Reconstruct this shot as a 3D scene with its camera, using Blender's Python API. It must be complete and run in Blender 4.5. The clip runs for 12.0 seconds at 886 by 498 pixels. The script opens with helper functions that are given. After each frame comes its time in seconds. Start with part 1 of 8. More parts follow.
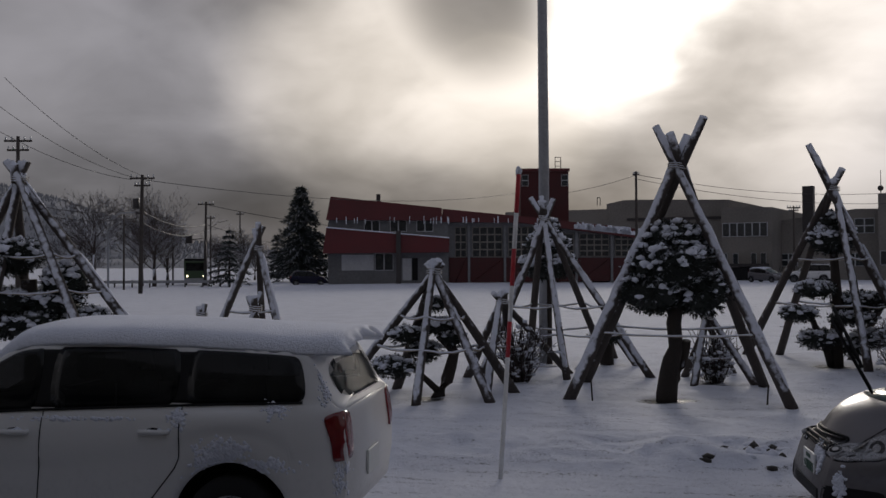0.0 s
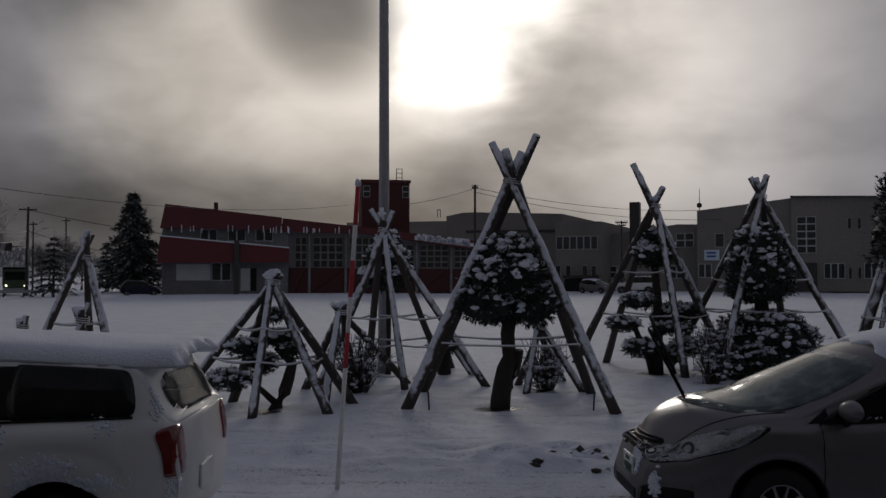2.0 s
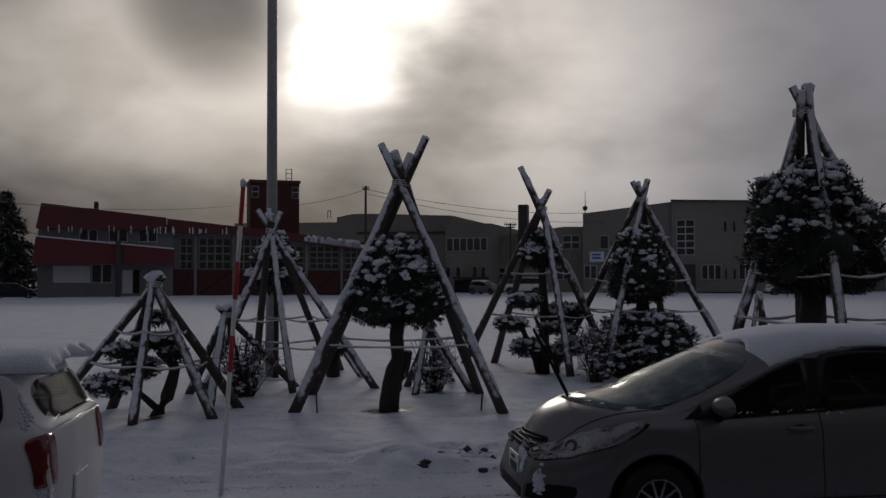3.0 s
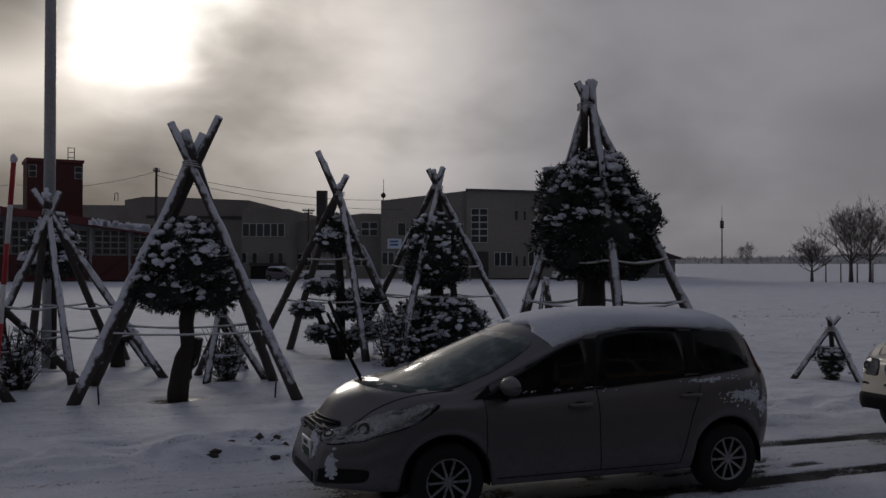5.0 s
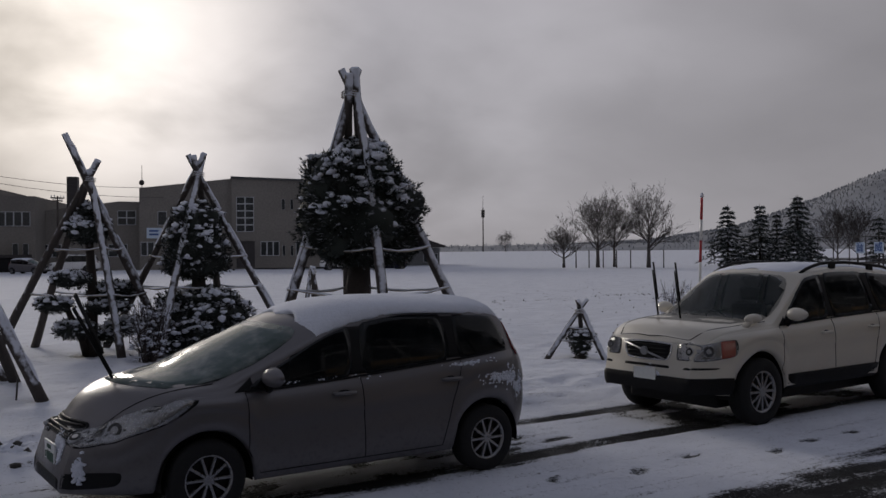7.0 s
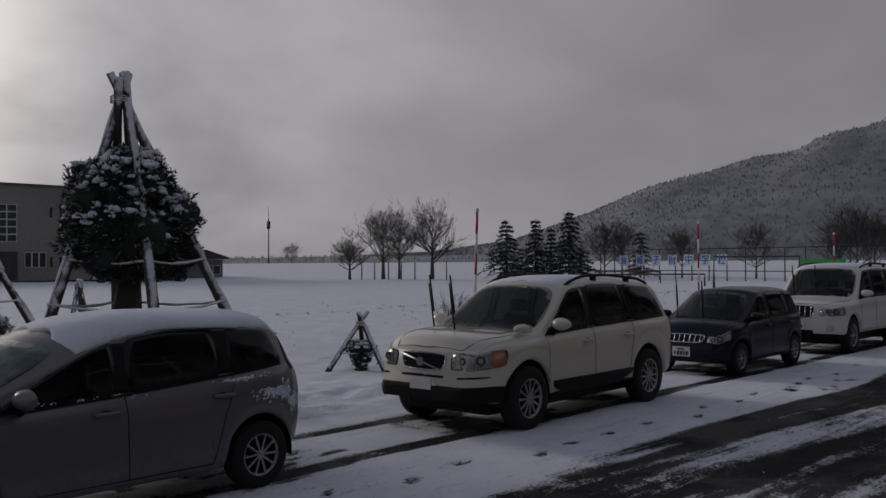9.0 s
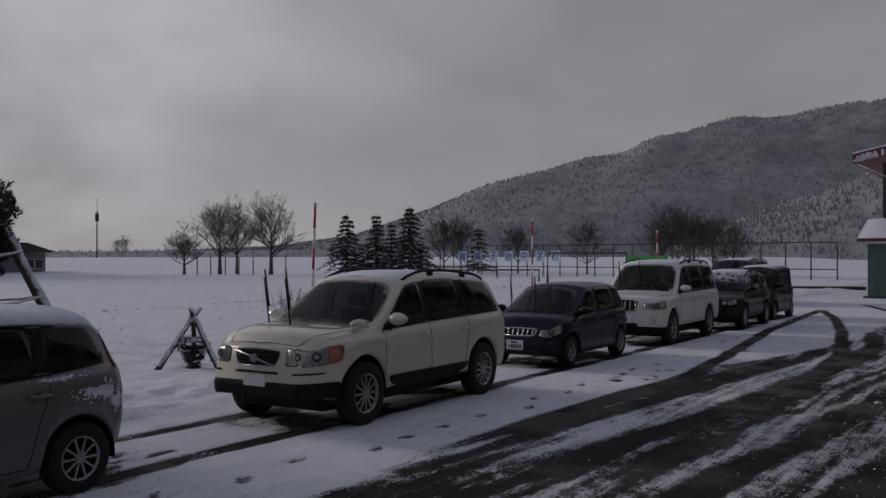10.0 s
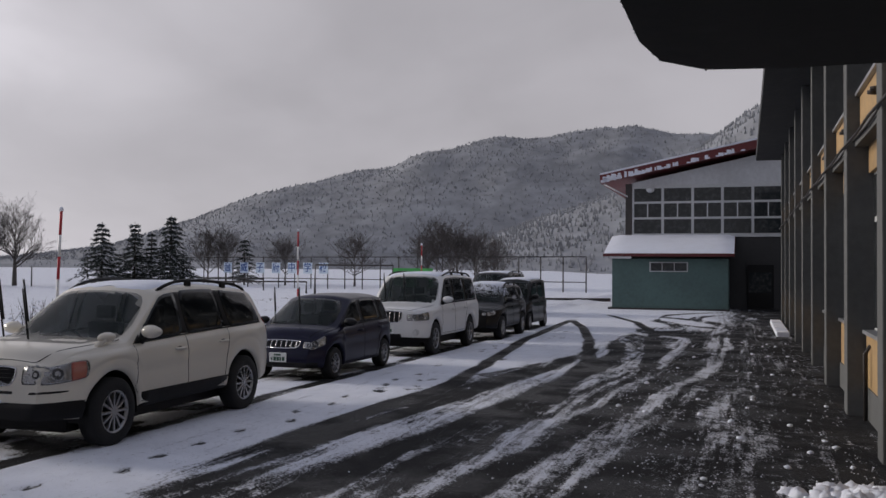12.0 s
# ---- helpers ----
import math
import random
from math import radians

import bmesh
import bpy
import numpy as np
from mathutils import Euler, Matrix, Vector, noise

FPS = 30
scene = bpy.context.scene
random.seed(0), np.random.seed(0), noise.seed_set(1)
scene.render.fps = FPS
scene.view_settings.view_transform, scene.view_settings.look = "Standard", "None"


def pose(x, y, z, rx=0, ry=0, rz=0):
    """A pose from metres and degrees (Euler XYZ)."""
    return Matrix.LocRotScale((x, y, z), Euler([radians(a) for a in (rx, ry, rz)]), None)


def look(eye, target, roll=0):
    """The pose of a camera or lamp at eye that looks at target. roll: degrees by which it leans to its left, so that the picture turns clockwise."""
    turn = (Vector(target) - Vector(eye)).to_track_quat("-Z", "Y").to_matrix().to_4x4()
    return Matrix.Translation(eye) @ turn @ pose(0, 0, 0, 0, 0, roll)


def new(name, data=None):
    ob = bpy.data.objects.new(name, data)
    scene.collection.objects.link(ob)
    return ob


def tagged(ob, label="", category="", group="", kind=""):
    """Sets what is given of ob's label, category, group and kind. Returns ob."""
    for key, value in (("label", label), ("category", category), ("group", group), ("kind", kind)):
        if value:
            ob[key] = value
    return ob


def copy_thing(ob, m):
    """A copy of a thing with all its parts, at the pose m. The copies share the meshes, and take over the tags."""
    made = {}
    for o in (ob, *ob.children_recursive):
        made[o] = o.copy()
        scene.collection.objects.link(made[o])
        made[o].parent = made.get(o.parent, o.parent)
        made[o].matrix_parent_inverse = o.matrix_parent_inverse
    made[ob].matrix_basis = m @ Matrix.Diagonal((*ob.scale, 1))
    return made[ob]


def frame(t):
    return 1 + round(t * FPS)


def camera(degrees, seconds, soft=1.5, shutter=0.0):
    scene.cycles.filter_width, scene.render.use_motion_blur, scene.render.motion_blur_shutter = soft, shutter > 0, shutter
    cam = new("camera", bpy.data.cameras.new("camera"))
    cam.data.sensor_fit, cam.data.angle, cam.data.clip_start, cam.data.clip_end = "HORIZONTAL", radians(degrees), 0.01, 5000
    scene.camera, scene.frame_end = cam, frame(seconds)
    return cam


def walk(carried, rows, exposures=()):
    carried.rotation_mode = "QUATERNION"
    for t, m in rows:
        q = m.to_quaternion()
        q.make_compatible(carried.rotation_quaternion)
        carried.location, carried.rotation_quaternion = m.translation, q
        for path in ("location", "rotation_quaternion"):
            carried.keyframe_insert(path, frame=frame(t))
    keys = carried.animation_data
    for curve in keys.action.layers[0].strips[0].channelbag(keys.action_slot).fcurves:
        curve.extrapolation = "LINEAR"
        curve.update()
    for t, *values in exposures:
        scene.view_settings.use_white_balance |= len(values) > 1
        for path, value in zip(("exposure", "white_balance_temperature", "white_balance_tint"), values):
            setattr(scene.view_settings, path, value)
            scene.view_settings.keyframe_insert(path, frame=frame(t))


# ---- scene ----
from mathutils.bvhtree import BVHTree

cam = camera(51.2, 12.0)
PATH = [
    (0, (-0.397, -0.186, 2.006), (-0.389, 1.814, 2.04), -0.3),
    (0.5, (-0.391, -0.236, 2.015), (-0.331, 1.763, 2.046), -0.2),
    (1, (-0.391, -0.262, 2.015), (-0.255, 1.733, 2.06), -0.1),
    (1.5, (-0.394, -0.291, 2.034), (-0.157, 1.694, 2.08), -0.1),
    (2, (-0.382, -0.287, 2.016), (-0.033, 1.682, 2.072), -0.0),
    (2.5, (-0.372, -0.275, 2.014), (0.093, 1.669, 2.068), -0.0),
    (3, (-0.352, -0.279, 2.016), (0.226, 1.635, 2.075), -0.1),
    (5, (-0.306, -0.255, 1.996), (0.671, 1.49, 2.026), 0.1),
    (5.5, (-0.294, -0.246, 2.004), (0.787, 1.437, 2.018), 0.0),
    (6, (-0.274, -0.239, 1.996), (0.916, 1.369, 2.013), 0.0),
    (6.5, (-0.255, -0.235, 1.992), (1.034, 1.295, 2.003), -0.2),
    (7, (-0.229, -0.214, 1.987), (1.149, 1.236, 1.992), -0.4),
    (9, (-0.178, -0.302, 1.999), (1.493, 0.796, 2.027), -0.3),
    (9.5, (-0.157, -0.324, 1.998), (1.606, 0.621, 2.021), -0.2),
    (10, (-0.124, -0.323, 1.993), (1.711, 0.474, 2.01), 0.0),
    (10.5, (-0.118, -0.346, 1.99), (1.759, 0.346, 2.013), -0.1),
    (11, (-0.083, -0.365, 1.997), (1.839, 0.188, 2.025), -0.4),
    (11.5, (-0.051, -0.362, 1.985), (1.903, 0.064, 2.019), 0.2),
    (12, (-0.006, -0.352, 1.973), (1.967, -0.032, 2.018), 0.4),
]
walk(cam, [(t, look(eye, target, roll)) for t, eye, target, roll in PATH],
     exposures=[(0, 0.15, 6500, 10), (1.0, 0.0, 6500, 10), (1.5, -0.18, 6500, 10), (2.0, -0.38, 6500, 10), (2.5, -0.46, 6500, 10), (3.0, -0.5, 6500, 10), (5.0, -0.36, 6500, 10), (5.5, 0.07, 6500, 10), (7.0, 0.36, 6500, 10),
                (9.0, 0.2, 6500, 10), (9.5, 0.22, 6500, 10), (10.5, 0.6, 6500, 10), (12, 1.15, 6500, 10)])

# ---------- world, sun, exposure ----------
SUN_AZ, SUN_EL = 11.0, 15.5            # clockwise from +y, and up, in degrees
sun_dir = Vector((math.sin(radians(SUN_AZ)) * math.cos(radians(SUN_EL)), math.cos(radians(SUN_AZ)) * math.cos(radians(SUN_EL)), math.sin(radians(SUN_EL))))


class Nodes:
    """Short names for building a node tree."""

    def __init__(self, tree):
        self.t = tree

    def add(self, kind, **inputs):
        n = self.t.nodes.new(kind)
        return n

    def put(self, value, socket):
        if isinstance(value, bpy.types.NodeSocket):
            self.t.links.new(value, socket)
        elif value is not None:
            socket.default_value = value

    def math(self, op, a, b=None, c=None, clamp=False):
        n = self.add("ShaderNodeMath")
        n.operation, n.use_clamp = op, clamp
        for v, s in zip((a, b, c), n.inputs):
            self.put(v, s)
        return n.outputs[0]

    def vmath(self, op, a, b=None):
        n = self.add("ShaderNodeVectorMath")
        n.operation = op
        self.put(a, n.inputs[0])
        self.put(b, n.inputs[1])
        return n.outputs["Value"] if op in ("DOT_PRODUCT", "LENGTH") else n.outputs[0]

    def noise(self, vec, scale, detail=4.0, rough=0.55, dist=0.0):
        n = self.add("ShaderNodeTexNoise")
        self.put(vec, n.inputs["Vector"])
        n.inputs["Scale"].default_value, n.inputs["Detail"].default_value = scale, detail
        n.inputs["Roughness"].default_value, n.inputs["Distortion"].default_value = rough, dist
        return n.outputs["Fac"]

    def ramp(self, x, lo, hi, a=0.0, b=1.0, smooth=True):
        n = self.add("ShaderNodeMapRange")
        n.interpolation_type = "SMOOTHSTEP" if smooth else "LINEAR"
        for v, s in zip((x, lo, hi, a, b), n.inputs):
            self.put(v, s)
        return n.outputs[0]

    def mix(self, f, a, b, mode="MIX"):
        n = self.add("ShaderNodeMix")
        n.data_type, n.blend_type = "RGBA", mode
        self.put(f, n.inputs[0])
        for v, s in ((a, n.inputs[6]), (b, n.inputs[7])):
            self.put((*v, 1.0) if isinstance(v, tuple) and len(v) == 3 else v, s)
        return n.outputs[2]

    def xyz(self, vec):
        n = self.add("ShaderNodeSeparateXYZ")
        self.put(vec, n.inputs[0])
        return n.outputs

    def vec(self, x, y, z):
        n = self.add("ShaderNodeCombineXYZ")
        for v, s in zip((x, y, z), n.inputs):
            self.put(v, s)
        return n.outputs[0]


world = bpy.data.worlds.new("winter_sky")
scene.world = world
world.use_nodes = True
wt = world.node_tree
wt.nodes.clear()
W = Nodes(wt)
way = wt.nodes.new("ShaderNodeTexCoord").outputs["Generated"]
dx, dy, dz = W.xyz(way)
up = W.math("ADD", W.math("ABSOLUTE", dz), 0.40)
deck = W.vec(W.math("DIVIDE", dx, up), W.math("DIVIDE", dy, up), 0.0)
big = W.noise(deck, 1.7, 4.0, 0.46, 0.3)
fine = W.noise(deck, 5.0, 6.0, 0.55, 0.4)
cloud = W.math("ADD", W.math("MULTIPLY", big, 0.82), W.math("MULTIPLY", fine, 0.18))
near_sun = W.vmath("DOT_PRODUCT", way, tuple(sun_dir))


def lobe(az, el, inner, outer, tear=1.6):
    """A soft round patch of sky about a bearing, in degrees; its rim is torn by the cloud noise."""
    d = (math.sin(radians(az)) * math.cos(radians(el)), math.cos(radians(az)) * math.cos(radians(el)), math.sin(radians(el)))
    c = W.math("ADD", W.vmath("DOT_PRODUCT", way, d), W.math("MULTIPLY", W.math("SUBTRACT", cloud, 0.5), tear * (1 - math.cos(radians(outer)))))
    return W.ramp(c, math.cos(radians(outer)), math.cos(radians(inner)))


mid = W.math("POWER", W.ramp(near_sun, 0.87, 1.0), 1.6)
shade = lobe(2.6, 16.8, 1.0, 6.0, 3.0)
core = W.math("ADD", lobe(12.0, 18.6, 0.5, 9.2, 1.8), W.math("MULTIPLY", lobe(10.8, 11.8, 0.2, 5.0, 2.0), 0.42), clamp=True)
core = W.math("MULTIPLY", W.math("POWER", core, 2.1), W.math("SUBTRACT", 1.0, shade, clamp=True))
gap = lobe(4.0, 10.9, 0.2, 3.6, 3.0)
# heavy torn cloud on the sunward side, a thin even veil to the east
patch = W.ramp(cloud, 0.28, 0.72)
calm = W.ramp(dx, 0.30, 0.80)
thick = W.math("ADD", W.math("MULTIPLY", patch, W.math("SUBTRACT", 1.0, W.math("MULTIPLY", calm, 0.75))), W.math("MULTIPLY", calm, 0.46))
veil = W.mix(thick, (0.103, 0.099, 0.105), (0.345, 0.333, 0.358))
glow = W.mix(W.math("MULTIPLY", mid, W.ramp(cloud, 0.30, 0.66, 0.35, 1.0)), (0.0, 0.0, 0.0), (0.58, 0.52, 0.44))
cream = W.mix(W.math("ADD", W.math("ADD", lobe(-5, 11, 2, 9), lobe(5, 9, 1, 7)), W.math("ADD", W.math("MULTIPLY", gap, 1.6), W.math("MULTIPLY", lobe(18.5, 13.5, 1, 10, 1.0), 0.35))), (0.0, 0.0, 0.0), (0.19, 0.165, 0.125))
heart = W.mix(core, (0.0, 0.0, 0.0), (2.0, 1.9, 1.75))
gloom = W.math("MULTIPLY", W.ramp(dx, 0.66, 0.05), W.ramp(dz, 0.175, 0.055))
gloom = W.math("SUBTRACT", 1.0, W.math("MULTIPLY", W.math("MULTIPLY", gloom, W.ramp(dx, -0.42, -0.12, 0.6, 1.0)), 0.70))
gloom = W.math("MULTIPLY", gloom, W.math("SUBTRACT", 1.0, W.math("MULTIPLY", shade, 0.62)))
gloom = W.math("MULTIPLY", gloom, W.ramp(dx, -0.08, -0.42, 1.0, 0.86))
gloom = W.math("MULTIPLY", gloom, W.math("ADD", 1.0, W.math("MULTIPLY", lobe(36, 17, 3, 22), 0.28)))
gloom = W.math("MULTIPLY", gloom, W.ramp(dx, 0.82, 0.97, 1.0, 0.78))
# overhead the deck is thinner and bluer
high = W.mix(W.ramp(dz, 0.30, 0.75), (1.0, 1.0, 1.0), (0.62, 0.68, 0.79))
total = W.mix(1.0, W.mix(1.0, veil, glow, "ADD"), cream, "ADD")
total = W.mix(1.0, total, W.vec(gloom, gloom, gloom), "MULTIPLY")
total = W.mix(1.0, total, high, "MULTIPLY")
total = W.mix(1.0, total, heart, "ADD")
clear = wt.nodes.new("ShaderNodeTexSky")
clear.sky_type, clear.sun_disc = "NISHITA", False
clear.sun_elevation, clear.sun_rotation = radians(SUN_EL), radians(SUN_AZ)
dim = W.mix(1.0, clear.outputs[0], (0.06, 0.06, 0.06), "MULTIPLY")
sky = W.mix(0.985, dim, total)
bg = wt.nodes.new("ShaderNodeBackground")
wt.links.new(sky, bg.inputs[0])
bg.inputs[1].default_value = 1.0
wt.links.new(bg.outputs[0], wt.nodes.new("ShaderNodeOutputWorld").inputs[0])

lamp = bpy.data.lights.new("sun", "SUN")
lamp.energy, lamp.angle, lamp.color = 0.8, radians(14), (1.0, 0.92, 0.83)
sun = new("sun", lamp)
sun.matrix_world = look(sun_dir * 50, (0, 0, 0))

# ---------- materials ----------


def material(name, color, rough=0.7, metal=0.0, grain=20.0, vary=0.25, bump=0.15, spec=0.5, coat=0.0, big_scale=1.5, trans=0.0):
    """A surface with variation at two scales and a fine relief."""
    m = bpy.data.materials.new(name)
    m.use_nodes = True
    n = Nodes(m.node_tree)
    b = m.node_tree.nodes["Principled BSDF"]
    pos = n.add("ShaderNodeTexCoord").outputs["Object"]
    f = n.math("ADD", n.math("MULTIPLY", n.noise(pos, grain), 0.5), n.math("MULTIPLY", n.noise(pos, big_scale), 0.5))
    info = n.add("ShaderNodeObjectInfo").outputs["Random"]
    f = n.math("ADD", f, n.math("MULTIPLY", n.math("SUBTRACT", info, 0.5), 0.12))
    lo = tuple(max(0, c * (1 - vary)) for c in color)
    hi = tuple(min(1, c * (1 + vary)) for c in color)
    n.put(n.mix(n.ramp(f, 0.3, 0.7), lo, hi), b.inputs["Base Color"])
    n.put(n.ramp(f, 0.25, 0.75, max(0.02, rough - 0.12), min(1, rough + 0.12)), b.inputs["Roughness"])
    b.inputs["Metallic"].default_value = metal
    b.inputs["Specular IOR Level"].default_value = spec
    b.inputs["Coat Weight"].default_value = coat
    b.inputs["Coat Roughness"].default_value = 0.08
    b.inputs["Transmission Weight"].default_value = trans
    if bump:
        k = n.add("ShaderNodeBump")
        k.inputs["Strength"].default_value, k.inputs["Distance"].default_value = bump, 0.02
        n.put(n.noise(pos, grain * 1.7, 6.0), k.inputs["Height"])
        n.put(k.outputs[0], b.inputs["Normal"])
    return m


def snowy(name, color, rough=0.85, grain=25.0, start=0.25, soft=0.3, amount=0.35, snow=(0.73, 0.76, 0.85), wind=(-0.25, -0.55, 0.80)):
    """Bark, needles or metal with snow lying on whatever faces up."""
    m = material(name, color, rough, 0, grain, 0.35, 0.4)
    n = Nodes(m.node_tree)
    b = m.node_tree.nodes["Principled BSDF"]
    under = b.inputs["Base Color"].links[0].from_socket
    pos = n.add("ShaderNodeTexCoord").outputs["Object"]
    # snow came with a wind from the school side, and clings to what faces up or into it
    face = n.vmath("DOT_PRODUCT", n.add("ShaderNodeNewGeometry").outputs["Normal"], wind)
    f = n.math("ADD", face, n.math("MULTIPLY", n.math("SUBTRACT", n.noise(pos, 9.0), 0.5), amount * 2))
    n.put(n.mix(n.ramp(f, start, start + soft), under, snow), b.inputs["Base Color"])
    return m


def car_paint(name, color, metal=0.0, rough=0.35, dirt=0.5, coat=0.35):
    """Lacquered paint with road film towards the sills."""
    m = bpy.data.materials.new(name)
    m.use_nodes = True
    n = Nodes(m.node_tree)
    b = m.node_tree.nodes["Principled BSDF"]
    pos = n.add("ShaderNodeTexCoord").outputs["Object"]
    z = n.xyz(pos)[2]
    splash = n.math("MULTIPLY", n.ramp(n.math("ADD", z, n.math("MULTIPLY", n.noise(pos, 3.0), 0.5)), 1.15, 0.45), dirt)
    speck = n.math("MULTIPLY", n.ramp(n.noise(pos, 26.0, 8.0), 0.45, 0.75), 0.6)
    f = n.math("MULTIPLY", splash, n.math("ADD", 0.5, speck), clamp=True)
    n.put(n.mix(f, color, tuple(0.55 * c + 0.03 for c in color)), b.inputs["Base Color"])
    n.put(n.ramp(f, 0.0, 1.0, rough, 0.75), b.inputs["Roughness"])
    b.inputs["Metallic"].default_value, b.inputs["Coat Weight"].default_value = metal, coat
    b.inputs["Specular IOR Level"].default_value = min(0.5, 0.1 + coat)
    b.inputs["Coat Roughness"].default_value = 0.12
    return m


def glass(name, tint, rough=0.06, grime=0.3, alpha=1.0, spec=0.5):
    m = bpy.data.materials.new(name)
    m.use_nodes = True
    n = Nodes(m.node_tree)
    b = m.node_tree.nodes["Principled BSDF"]
    pos = n.add("ShaderNodeTexCoord").outputs["Object"]
    f = n.ramp(n.noise(pos, 5.0, 8.0), 0.4, 0.8)
    n.put(n.mix(n.math("MULTIPLY", f, grime), tint, (0.35, 0.37, 0.37)), b.inputs["Base Color"])
    n.put(n.ramp(f, 0, 1, rough, rough + 0.2), b.inputs["Roughness"])
    b.inputs["Alpha"].default_value = alpha
    b.inputs["IOR"].default_value = 1.5
    b.inputs["Specular IOR Level"].default_value = spec
    return m


SNOW = material("snow", (0.75, 0.78, 0.87), 0.8, 0, 30, 0.05, 0.5, 0.3)
SNOW_DIRTY = material("dirty_snow", (0.62, 0.62, 0.64), 0.85, 0, 14, 0.3, 0.8, 0.3)
LOG = snowy("snowed_log", (0.060, 0.050, 0.045), 0.9, 40, 0.43, 0.32, 0.55)
TRUNK = snowy("snowed_bark", (0.035, 0.028, 0.024), 0.95, 30, 0.9, 0.3, 0.3)
NEEDLE = snowy("dark_needles", (0.016, 0.021, 0.017), 0.8, 4, 0.86, 0.35, 0.5)
TWIG = snowy("bare_twigs", (0.055, 0.042, 0.038), 0.9, 40, 0.6, 0.3, 0.3)
FAR_TWIG = material("grey_twigs", (0.085, 0.075, 0.072), 0.95, 0, 10, 0.3, 0)
FIR = snowy("fir_needles", (0.036, 0.045, 0.041), 0.85, 3, 0.74, 0.4, 0.5)
ROPE = snowy("snowed_rope", (0.30, 0.26, 0.20), 0.95, 60, 0.1, 0.4, 0.4)
DARK = material("black_plastic", (0.010, 0.010, 0.011), 0.55, 0, 40, 0.3, 0.1, 0.2)
RUBBER = material("tyre_rubber", (0.011, 0.011, 0.012), 0.85, 0, 30, 0.35, 0.3)
ALLOY = material("alloy_rim", (0.34, 0.34, 0.35), 0.32, 0.9, 25, 0.15, 0.05)
CHROME = material("chrome", (0.6, 0.6, 0.62), 0.18, 1.0, 30, 0.1, 0)
LENS = glass("lamp_lens", (0.42, 0.43, 0.45), 0.04, 0.3, 0.13)
HOUSING = material("silvered_lamp_housing", (0.33, 0.33, 0.34), 0.24, 0.75, 22, 0.35, 0.25)
AMBER = material("amber_lens", (0.36, 0.045, 0.018), 0.2, 0, 60, 0.15, 0, coat=0.5)
RED_LENS = material("red_lens", (0.17, 0.006, 0.010), 0.2, 0, 60, 0.25, 0, coat=0.6)
PLATE = material("number_plate", (0.75, 0.76, 0.74), 0.5, 0, 30, 0.06, 0)
PLATE_INK = material("plate_ink", (0.03, 0.08, 0.05), 0.6, 0, 30, 0.1, 0)
GLASS_DARK = glass("tinted_glass", (0.006, 0.007, 0.008), 0.04, 0.03, 0.965, 0.3)
GLASS_CAR = glass("wet_windscreen", (0.015, 0.024, 0.024), 0.05, 0.12, 0.45, 0.5)
FROSTED = glass("half_frosted_windscreen", (0.06, 0.095, 0.09), 0.10, 0.8)
WINDOW = glass("window_glass", (0.02, 0.024, 0.027), 0.08, 0.12)
STEEL_DARK = material("dark_painted_steel", (0.05, 0.045, 0.045), 0.55, 0.3, 30, 0.3, 0.1)
STEEL_GREY = material("grey_galvanised_steel", (0.30, 0.31, 0.33), 0.45, 0.6, 18, 0.2, 0.1)
CREO = material("creosoted_pole", (0.06, 0.05, 0.045), 0.9, 0, 14, 0.4, 0.4)
RED_PAINT = material("red_pole_paint", (0.42, 0.02, 0.03), 0.45, 0, 30, 0.2, 0.05)
WHITE_PAINT = material("white_pole_paint", (0.72, 0.72, 0.72), 0.5, 0, 30, 0.12, 0.05)
RED_ROOF = material("red_sheet_roof", (0.105, 0.015, 0.018), 0.55, 0, 8, 0.25, 0.1, big_scale=0.4)
RED_WALL = material("dark_red_cladding", (0.065, 0.012, 0.013), 0.7, 0, 6, 0.3, 0.15, big_scale=0.4)
GREY_WALL = material("weathered_grey_render", (0.20, 0.205, 0.215), 0.85, 0, 4, 0.22, 0.2, big_scale=0.35)
CONCRETE = material("stained_concrete", (0.215, 0.20, 0.182), 0.9, 0, 5, 0.25, 0.25, big_scale=0.18)
CONCRETE_B = material("weathered_concrete_pillar", (0.105, 0.108, 0.11), 0.85, 0, 8, 0.2, 0.2, big_scale=0.6)
PANEL = material("ochre_panel", (0.38, 0.25, 0.12), 0.75, 0, 8, 0.18, 0.1, big_scale=0.5)
GREEN_WALL = material("green_clad_wall", (0.085, 0.14, 0.135), 0.75, 0, 7, 0.18, 0.15, big_scale=0.5)
SOFFIT = material("dark_soffit_and_recess", (0.04, 0.04, 0.042), 0.85, 0, 6, 0.2, 0.1)
WHITE_WALL = material("white_boarding", (0.55, 0.57, 0.60), 0.75, 0, 5, 0.12, 0.1, big_scale=0.5)
FRAME = material("pale_window_frame", (0.52, 0.54, 0.56), 0.5, 0, 20, 0.1, 0.05)
BLUE_SIGN = material("blue_sign_ink", (0.03, 0.09, 0.30), 0.5, 0, 20, 0.15, 0)
SIGN = material("white_sign_board", (0.62, 0.72, 0.84), 0.55, 0, 20, 0.06, 0)
GREEN_NET = material("green_sheet", (0.08, 0.42, 0.10), 0.6, 0, 12, 0.2, 0.1)

# ---------- mesh helpers ----------
TH = radians(-8.9)                      # the line of the parked cars and of the school wall
CU, SU = math.cos(TH), math.sin(TH)


def uv(u, v, z=0.0):
    """A place given along and across the school wall."""
    return Vector((u * CU - v * SU, u * SU + v * CU, z))


